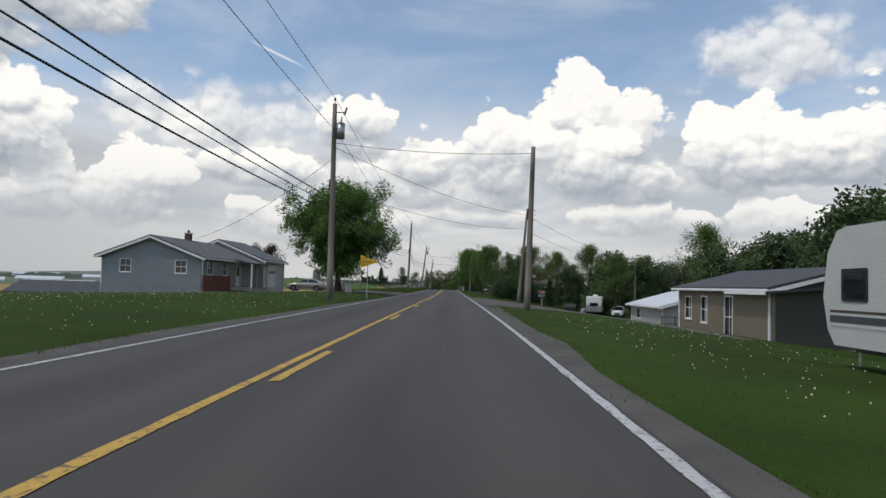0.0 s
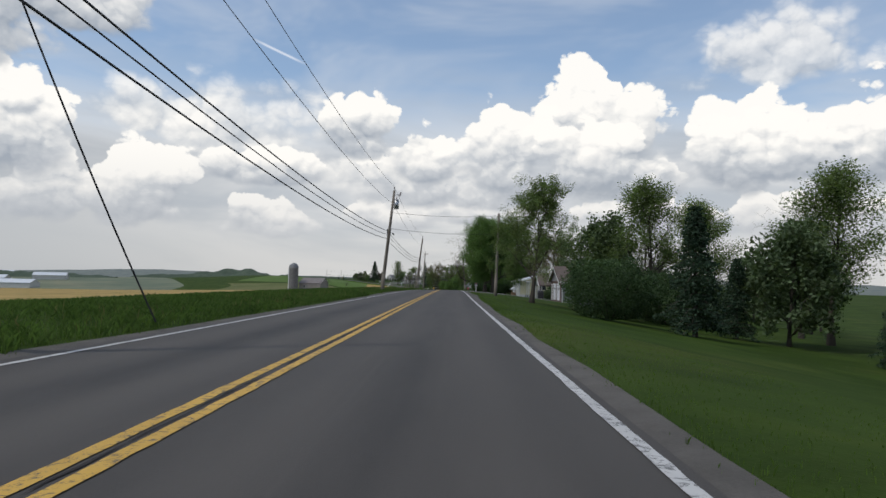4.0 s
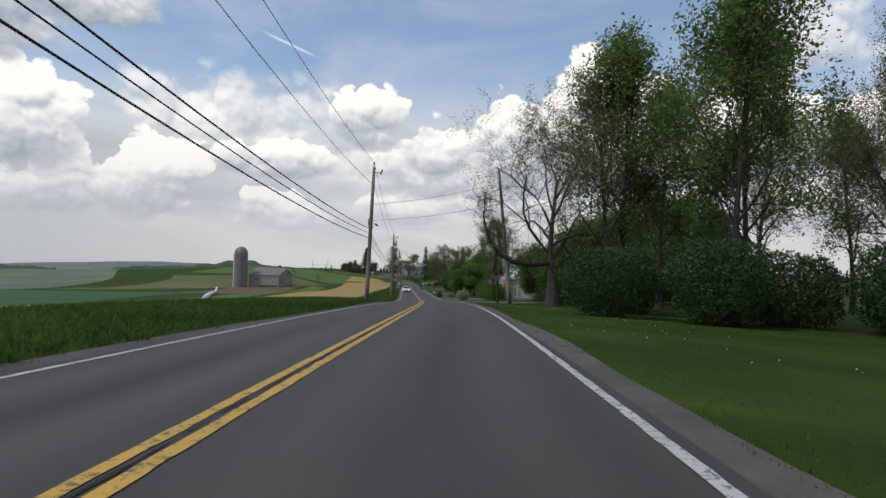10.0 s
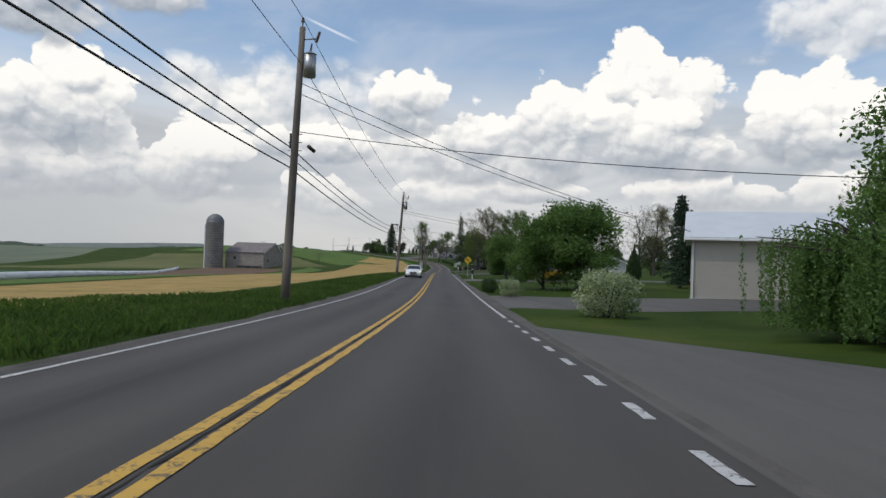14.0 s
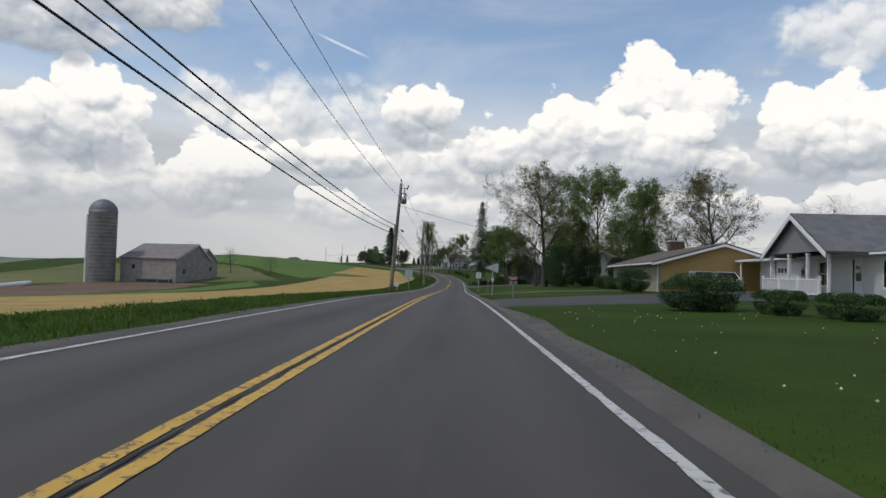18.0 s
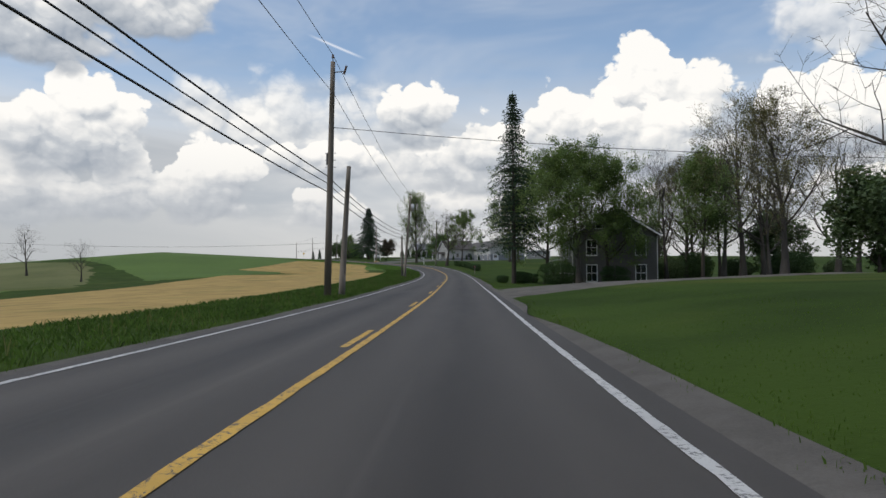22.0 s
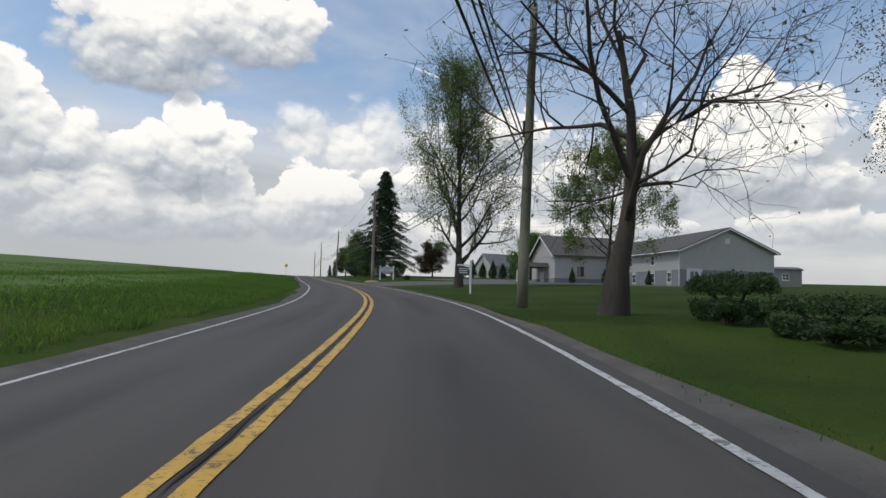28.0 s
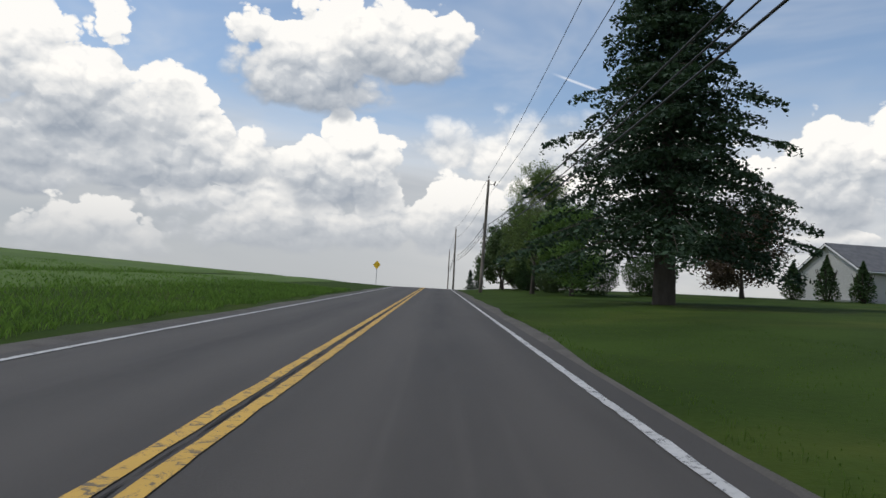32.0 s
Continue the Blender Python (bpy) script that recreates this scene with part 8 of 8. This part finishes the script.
def car(name, label, m, paint, L=4.6, W=1.8, top=1.43, belt=(0.52, 0.70, 0.80, 0.90, 0.95, 0.98, 1.0, 0.98, 0.74), glass_x=(1.05, 0.25, -0.95, -1.85), r=0.325, boxy=0.0, front="sedan", lit=None):
    """A car facing +x: skin, glass, lamps, mirrors, wheels."""
    C = thing(name, label, "car", m)
    h, w = L / 2, W / 2
    xs = (h, h - 0.10, h - 0.42, glass_x[0] + 0.25, glass_x[0], 0.0, glass_x[3] + 0.05, -h + 0.14, -h)
    tight = (0.80, 0.90, 0.97, 1.0, 1.0, 1.0, 1.0, 0.95, 0.88) if not boxy else (0.93, 0.97, 1.0, 1.0, 1.0, 1.0, 1.0, 0.99, 0.96)
    secs = []
    for x, z, k in zip(xs, belt, tight):
        low = 0.24 if abs(x) < h - 0.05 else 0.32
        secs.append((x, [(0.0, low), (w * k * 0.86, low), (w * k * 0.97, low + 0.10), (w * k, low + (z - low) * 0.55), (w * k * 0.965, z - 0.07), (w * k * 0.89, z - 0.005), (w * k * 0.5, z + 0.025), (0.0, z + 0.035)]))
    body = part("body", loft(secs), paint, C, smooth=True)
    f0, f1, r0, r1 = glass_x
    zb, zf, zt = belt[4] - 0.02, belt[4], top - 0.05
    lean, wt, wb = 0.17 - 0.08 * boxy, 0, w * 0.9
    wt = wb - lean
    zr = belt[6]
    roof = [(f1 + 0.03, [(0, zt - 0.03), (wt, zt - 0.05), (wt, zt - 0.02), (wt * 0.8, top - 0.025), (0, top - 0.005)]), ((f1 + r0) / 2, [(0, zt - 0.03), (wt, zt - 0.05), (wt, zt - 0.01), (wt * 0.8, top - 0.01), (0, top + 0.01)]), (r0 - 0.03, [(0, zt - 0.03), (wt, zt - 0.05), (wt, zt - 0.03), (wt * 0.8, top - 0.03), (0, top - 0.01)])]
    part("roof", loft(roof), paint, C, smooth=True)
    part("windscreen", slab([(f0, -wb * 0.93, zf), (f0, wb * 0.93, zf), (f1, wt * 0.97, zt), (f1, -wt * 0.97, zt)], 0.012), G_CAR, C)
    part("rear_window", slab([(r1, wb * 0.92, zr), (r1, -wb * 0.92, zr), (r0, -wt * 0.96, zt), (r0, wt * 0.96, zt)], 0.012), G_CAR, C)
    mid = (f1 + r0) / 2 + 0.05
    for s in (1, -1):
        fr = lambda x, z: (x, s * (wb - lean * (z - zb) / (zt - zb)), z)
        part("side_window", slab([fr(f0 - 0.15, zb + 0.03), fr(mid + 0.04, zb + 0.03), fr(mid + 0.04, zt), fr(f1 - 0.02, zt)][::s], 0.01), G_CAR, C)
        part("side_window", slab([fr(mid - 0.05, zb + 0.03), fr(r1 + 0.28, zr + 0.02), fr(r0 - 0.02, zt), fr(mid - 0.05, zt)][::s], 0.01), G_CAR, C)
        for a, b, q in ((fr(f0, zb), fr(f1, zt), 0.05), (fr(mid, zb), fr(mid, zt), 0.05), (fr(r1, zr - 0.02), fr(r0, zt), 0.09)):
            part("pillar", cyl(a, b, q * 0.62, q * 0.55, 6), paint, C)
        arm = part("mirror", box(f0 - 0.32, f0 - 0.16, min(s * (w + 0.0), s * (w + 0.2)), max(s * (w + 0.0), s * (w + 0.2)), zb + 0.0, zb + 0.14, 0.03), paint, C)
        part("mirror_glass", box(f0 - 0.325, f0 - 0.318, min(s * (w + 0.03), s * (w + 0.17)), max(s * (w + 0.03), s * (w + 0.17)), zb + 0.025, zb + 0.115), M_RIM, arm)
        part("door_handle", box(mid + 0.05, mid + 0.25, min(s * w * 0.985, s * (w + 0.02)), max(s * w * 0.985, s * (w + 0.02)), zb - 0.14, zb - 0.11, 0.008), paint, C)
        lamp = [(h - 0.02, s * w * 0.50, 0.66), (h - 0.16, s * w * 0.93, 0.70), (h - 0.36, s * w * 0.97, 0.79), (h - 0.10, s * w * 0.56, 0.74)]
        if front == "box":
            lamp = [(h + 0.01, s * w * 0.60, 0.70), (h + 0.01, s * w * 0.88, 0.70), (h + 0.01, s * w * 0.88, 0.86), (h + 0.01, s * w * 0.60, 0.86)]
        head = part("headlamp", slab(lamp[::s], 0.05), M_LAMP, C)
        if lit == s:
            part("turn_lamp", slab([tuple(Vector(p) * 1.0 + Vector((0.012, 0, -0.004)) for p in lamp)[i] for i in (0, 1, 2)][::s], 0.02), M_AMBER, head, "lit amber lamp")
        part("fog_lamp_bezel", slab([(h - 0.03, s * w * 0.62, 0.36), (h - 0.10, s * w * 0.86, 0.36), (h - 0.12, s * w * 0.88, 0.50)][::s], 0.03), M_BLACK, C)
        tail = [(-h + 0.005, s * w * 0.55, 0.76), (-h + 0.005, s * w * 0.86, 0.76), (-h + 0.12, s * w * 0.95, 0.90), (-h + 0.10, s * w * 0.55, 0.90)]
        if front == "box":
            tail = [(-h - 0.012, s * w * 0.74, 0.62), (-h - 0.012, s * w * 0.90, 0.62), (-h - 0.012, s * w * 0.90, 1.0), (-h - 0.012, s * w * 0.74, 1.0)]
        part("tail_lamp", slab(tail[::-s], 0.03), M_REDLENS, C)
        for x in (h - 0.92, -h + 0.98):
            part("wheel_arch", cyl((x, s * (w - 0.22), r + 0.02), (x, s * (w + 0.004), r + 0.02), r * 1.16, r * 1.16, 26), M_BLACK, C)
            wheel(C, x, s * (w - 0.09), r, 0.21, s)
        part("sill", box(-h + 1.35, h - 1.3, min(s * w * 0.9, s * (w + 0.004)), max(s * w * 0.9, s * (w + 0.004)), 0.2, 0.30, 0.01), M_BLACK if boxy else paint, C)
    grille = part("grille", slab([(h + 0.012, -w * 0.46, 0.70), (h + 0.012, -w * 0.34, 0.40), (h + 0.012, w * 0.34, 0.40), (h + 0.012, w * 0.46, 0.70)], 0.05), M_BLACK, C)
    for k in range(6):
        z = 0.44 + 0.045 * k
        q = w * (0.34 + 0.12 * (z - 0.4) / 0.3)
        part("grille_bar", box(h + 0.01, h + 0.03, -q, q, z, z + 0.014), M_RIM, grille)
    part("emblem", cyl((h + 0.01, 0, 0.64), (h + 0.04, 0, 0.64), 0.06, 0.055, 16), M_RIM, grille)
    part("air_intake", slab([(h + 0.004, -w * 0.52, 0.36), (h - 0.01, -w * 0.48, 0.27), (h - 0.01, w * 0.48, 0.27), (h + 0.004, w * 0.52, 0.36)], 0.04), M_BLACK, C)
    part("rear_bumper", box(-h - 0.03, -h + 0.12, -w * 0.92, w * 0.92, 0.34, 0.54, 0.03), M_BLACK if boxy else paint, C)
    part("number_plate", box(-h - 0.045, -h - 0.03, -0.16, 0.16, 0.60, 0.70), SIGN_WHITE, C)
    part("underbody", box(-h + 0.3, h - 0.3, -w * 0.8, w * 0.8, 0.16, 0.27), M_BLACK, C)
    return C


p, q = spot(Y(378.2), 0), spot(Y(375.5), 0)
heading = math.degrees(math.atan2(q.y - p.y, q.x - p.x))
car("oncoming_sedan", "white sedan with a dark barred grille in the far lane", pose(-9.45, 378.2, p.z + 0.015, 0, 0, heading), P_WHITE, lit=1)
car("parked_sedan", "beige silver sedan parked on the gravel drive", on(-16.2, 82.2, 176, 0.05), P_SILVER, L=4.7, W=1.8, top=1.42)
car("parked_suv", "boxy yellow off-roader parked across the driveway", on(5.75, 378.1, 3, 0.05), P_YELLOW, 4.2, 1.75, 1.72, (0.70, 0.92, 0.98, 1.02, 1.05, 1.06, 1.06, 1.05, 0.98), (0.85, 0.45, -1.75, -1.98), 0.36, 0.8, "box")
car("white_suv", "white car parked beside the camper", on(28.6, 110.6, 250, 0.02), P_WHITE, 4.5, 1.8, 1.68, (0.66, 0.88, 0.96, 1.0, 1.02, 1.04, 1.05, 1.02, 0.9), (1.0, 0.4, -1.6, -2.1), 0.35, 0.5, "box")
car("white_car", "white car in the carport", on(9.9, 438.2, -95, 0.02), P_WHITE, 4.4, 1.75, 1.45)


def camper(name, label, m, L, W, H, slope, band, door_x):
    """A travel trailer along +x, its ends sloping, with windows, stripes and gear."""
    C = thing(name, label, "camper", m)
    z0 = 0.55
    prof = [(0.0, z0 + 0.25), (0.12, z0), (L - 0.25, z0), (L, z0 + 0.3), (L + slope * 0.5, z0 + H * 0.33), (L, H - 0.5), (L - slope, H - 0.06), (L - slope - 0.35, H), (0.35, H), (0.08, H - 0.2), (-slope * 0.4, H * 0.55)]
    part("body", prism(prof, 1, -W / 2, W / 2), P_CAMPER, C)
    for s in (1, -1):
        y0, y1 = (W / 2, W / 2 + 0.008) if s > 0 else (-W / 2 - 0.008, -W / 2)
        for a, b, mt in ((1.02, 1.16, M_DARKPAINT), (1.22, 1.27, R_BROWN), (0.92, 0.96, M_PLASTIC)):
            part("stripe", box(0.1, L - 0.1, y0, y1, a, b), mt, C)
        for x, w2 in ((0.5, 0.95), (L * 0.42, 1.2), (L - 1.35, 0.75)):
            win = part("window", box(x - 0.05, x + w2 + 0.05, y0, y1 + 0.012 * s if s > 0 else y1, 1.45, 2.1, 0.03), M_BLACK, C)
            part("pane", box(x, x + w2, y0 - 0.014 if s < 0 else y0, y1 + 0.016 if s > 0 else y1, 1.5, 2.05), G_CAR, win)
        part("door", box(door_x, door_x + 0.65, y0 - (0.012 if s < 0 else 0), y1 + (0.012 if s > 0 else 0), 0.62, 2.4, 0.02), M_TRIM, C) if s < 0 else None
        for k in (0, 1):
            wheel(C, L * 0.42 + 0.85 * k, s * (W / 2 - 0.13), 0.36, 0.2, s)
        part("wheel_arch", box(L * 0.42 - 0.5, L * 0.42 + 1.35, y0, y1, 0.55, 0.8, 0.01), M_BLACK, C)
        part("corner_trim", box(0.08, 0.14, y0, y1 + 0.004, 0.7, H - 0.2), M_TRIM, C)
    part("end_window", box(-slope * 0.4 - 0.03, 0.05, -0.65, 0.65, 1.45, 2.0, 0.02), G_CAR, C)
    part("roof_vent", box(L * 0.3, L * 0.3 + 0.4, -0.2, 0.2, H, H + 0.12, 0.03), M_TRIM, C)
    part("air_conditioner", prism([(L * 0.55, H), (L * 0.55 + 0.9, H), (L * 0.55 + 0.8, H + 0.3), (L * 0.55 + 0.15, H + 0.3)], 1, -0.35, 0.35), M_TRIM, C)
    part("chassis", box(0.1, L + 0.2, -0.5, 0.5, 0.38, 0.56), M_BLACK, C)
    part("hitch", prism([(L, 0.45), (L + 1.2, 0.45), (L + 1.2, 0.55), (L, 0.55)], 1, -0.08, 0.08), M_BLACK, C)
    part("jack", cyl((L + 0.9, 0, -0.05), (L + 0.9, 0, 0.9), 0.03, 0.03, 8), M_GALV, C)
    part("bumper", box(-0.12, 0.0, -W / 2 + 0.1, W / 2 - 0.1, 0.45, 0.56), M_DARKMETAL, C)
    return C


camper("camper_trailer", "old off-white camper trailer with dark stripes on the lawn", pose(9.15, 6.7, gz(9.2, 10) - 0.02, 0, 0, 89), 7.6, 2.4, 2.95, 0.35, 1.1, 4.6)
camper("camper_trailer", "white camper trailer parked below the road", pose(24.6, 110.5, gz(24.6, 114) - 0.02, 0, 0, 74), 6.2, 2.45, 3.0, 0.5, 1.1, 3.9)
T = thing("utility_trailer", "small dark covered trailer by the woods", "trailer", on(20.4, 108.5, 80))
part("cover", prism([(0, 0.45), (3.2, 0.45), (3.3, 1.0), (2.7, 1.45), (0.5, 1.5), (-0.05, 1.0)], 1, -0.85, 0.85), M_BLACK, T)
for s in (1, -1):
    wheel(T, 1.4, s * 0.95, 0.3, 0.18, s)
part("drawbar", cyl((3.2, 0, 0.5), (4.3, 0, 0.42), 0.04, 0.04, 6), M_DARKMETAL, T)
part("jockey_wheel", cyl((4.1, 0, -0.02), (4.1, 0, 0.5), 0.03, 0.03, 6), M_GALV, T)
B_ = thing("bin", "white plastic bin beside the maple trunk", "bin", on(-8.9, 65.2, 10))
part("tub", prism([(-0.30, 0.0), (0.30, 0.0), (0.36, 0.86), (-0.36, 0.86)], 1, -0.3, 0.3), M_DOORWHITE, B_)
part("lid", box(-0.39, 0.39, -0.34, 0.34, 0.86, 0.92, 0.02), M_DOORWHITE, B_)
structure("retaining_wall", "short pale concrete retaining wall beside the pull-in", "wall", mesh_of("retaining_wall", *(lambda b: ([v.co.copy() for v in b.verts], [[v.index for v in f.verts] for f in b.faces]))((lambda b: (b.verts.index_update(), b)[1])(box(-0.15, 0.15, 0, 7.0, -1.2, 0.35, 0.02))), M_CONCRETE)).matrix_basis = pose(15.5, 75.5, gz(15.5, 76) + 0.1, 0, 0, -14)

# ---- grass ----


def spots(t, c):
    """Many places on the land at once."""
    i = np.clip((t - T0) / STEP, 0, len(STATIONS) - 1.001)
    k = i.astype(int)
    f = (i - k)[:, None]
    p, r = RAW[k] * (1 - f) + RAW[k + 1] * f, RIGHT[k] * (1 - f) + RIGHT[k + 1] * f
    z = np.array([swell(float(a), float(b)) for a, b in zip(np.round(t, 1), np.round(c, 1))]) if len(t) < 500 else swells(t, c)
    return np.stack([p[:, 0] + r[:, 0] * c, p[:, 1] + r[:, 1] * c, p[:, 2] + z], 1)


def swells(t, c):
    """Height of the land over the road for arrays on one side, within 60 m."""
    table, ts, d = (LAND_LEFT, L_T, -c) if c[0] < 0 else (LAND_RIGHT, R_T, c)
    cols = [np.zeros_like(t)] + [np.interp(t, ts, [r[k] for r in table]) for k in (5, 4, 3, 2)]
    marks = [EDGE, 4.5, 9, 22, 60]
    h = np.zeros_like(t)
    for a, b, u, v in zip(marks, marks[1:], cols, cols[1:]):
        m = (d >= a) & (d < b)
        f = (d[m] - a) / (b - a)
        h[m] = u[m] * (1 - f) + v[m] * f
    if c[0] < 0:
        m = (d >= EDGE) & (d < EDGE + 5)
        h[m] += (np.interp(t, B_T, B_H) * 1.1 * (1 - (d - EDGE) / 5))[m]
    return h


DRIVES = [(66, 84, -1), (41, 70, 1), (170, 187, 1), (288, 319, 1), (326, 341, 1), (370, 380, 1), (411, 424, 1), (440, 445, 1), (501, 515, 1), (665, 683, 1)]


def grass(name, label, y0, y1, c0, c1, count, tall, wide, material, seed, power=1.6, bow=0.35):
    """Blades leaning their own ways, thickest near the road; drives stay bare."""
    rng = np.random.default_rng(seed)
    ya = y0 + (y1 - y0) * rng.random(count)
    f = rng.random(count) ** power
    side = 1 if c0 > 0 else -1
    clump = np.sin(ya * 1.7) * 0.12 + np.sin(ya * 5.3 + 1) * 0.08
    c = c0 + (c1 - c0) * f + side * clump * (1 - f)
    keep = np.ones(count, bool)
    for a, b, s in DRIVES:
        if s == side:
            keep &= ~((ya > a - 0.5 + 0.9 * rng.random(count)) & (ya < b + 1.5 * rng.random(count)))
    ya, c = ya[keep], c[keep]
    t = np.interp(ya, RAW[:, 1], STATIONS)
    p = spots(t, c)
    n = len(p)
    a = rng.random(n) * 2 * math.pi
    h = tall * (0.45 + 0.75 * rng.random(n)) * (0.85 + 0.2 * np.sin(ya * 0.9) * np.sin(c * 1.3 + ya * 0.31))
    w = wide * (0.6 + 0.8 * rng.random(n))
    lean = bow * h * rng.random(n)
    b = rng.random(n) * 2 * math.pi
    v = np.empty((n, 4, 3))
    dx, dy = np.cos(a) * w, np.sin(a) * w
    v[:, 0] = p + np.stack([-dx, -dy, np.full(n, -0.03)], 1)
    v[:, 1] = p + np.stack([dx, dy, np.full(n, -0.03)], 1)
    midp = p + np.stack([np.cos(b) * lean * 0.3, np.sin(b) * lean * 0.3, h * 0.6], 1)
    v[:, 2] = midp + np.stack([dx * 0.7, dy * 0.7, np.zeros(n)], 1)
    v[:, 3] = p + np.stack([np.cos(b) * lean, np.sin(b) * lean, h], 1)
    fs = np.arange(4 * n).reshape(n, 4)
    ob = new(name, mesh_of(name, v.reshape(-1, 3), fs, material))
    return tagged(ob, label, "grass", kind="stuff")


grass("verge_grass", "tall unmown grass along the field verge", 84, 330, -3.75, -14, 170000, 0.22, 0.006, M_BLADE, 1, 1.3, 1.1)
grass("verge_grass", "unmown grass along the stubble field", 330, 596, -3.75, -9.2, 110000, 0.17, 0.006, M_BLADE, 2, 1.1, 1.1)
grass("seeding_grass", "pale seeding grass stalks on the verge", 84, 596, -3.9, -7.5, 5000, 0.36, 0.004, M_BLADE_DRY, 3, 1.2)
grass("lawn_grass", "short mown lawn grass beside the road", -6, 66, -3.75, -12, 50000, 0.028, 0.003, M_BLADE_LAWN, 4, 1.4, 1.0)
grass("lawn_grass", "short mown lawn grass beside the road", -6, 300, 3.75, 8.5, 110000, 0.028, 0.003, M_BLADE_LAWN, 5, 1.6, 1.0)
grass("lawn_grass", "short mown lawn grass beside the road", 300, 712, 3.75, 8.5, 130000, 0.028, 0.003, M_BLADE_LAWN, 6, 1.6, 1.0)
grass("wheat_edge", "dense green wheat at the field's edge", 596, 730, -4.2, -26, 150000, 0.20, 0.006, M_BLADE_WHEAT, 7, 1.5, 0.9)
grass("roadside_grass", "straggling grass at the edge of the asphalt", -6, 590, -3.5, -3.95, 14000, 0.09, 0.004, M_BLADE_LAWN, 8, 1.0, 0.6)
grass("roadside_grass", "straggling grass at the edge of the asphalt", -6, 712, 3.6, 4.1, 14000, 0.06, 0.004, M_BLADE_LAWN, 9, 1.0, 0.6)


def dandelions(name, label, y0, y1, c0, c1, count, seed):
    rng = np.random.default_rng(seed)
    c = c0 + (c1 - c0) * rng.random(count)
    p = spots(np.interp(y0 + (y1 - y0) * rng.random(count), RAW[:, 1], STATIONS), c)
    vs, fs = [], []
    for x, y, z in p:
        h, r = 0.05 + 0.10 * rng.random(), 0.011 + 0.008 * rng.random()
        n = len(vs)
        vs += [(x, y, z + h + r), (x + r, y, z + h), (x, y + r, z + h), (x - r, y, z + h), (x, y - r, z + h), (x, y, z + h - r)]
        fs += [(n, n + 1, n + 2), (n, n + 2, n + 3), (n, n + 3, n + 4), (n, n + 4, n + 1), (n + 5, n + 2, n + 1), (n + 5, n + 3, n + 2), (n + 5, n + 4, n + 3), (n + 5, n + 1, n + 4)]
    return tagged(new(name, mesh_of(name, vs, fs, M_DANDELION)), label, "flowers", kind="stuff")


dandelions("dandelion_clocks", "scattered white dandelion heads on the lawn", 2, 62, -4.6, -16, 1100, 21)
dandelions("dandelion_clocks", "scattered pale dandelion heads on the lawn", 4, 30, 5.0, 12, 260, 22)
dandelions("dandelion_clocks", "scattered dandelion heads on the mown grass", 222, 286, 4.4, 10, 120, 23)
dandelions("dandelion_clocks", "scattered dandelion heads on the mown grass", 342, 408, 4.4, 11, 200, 24)
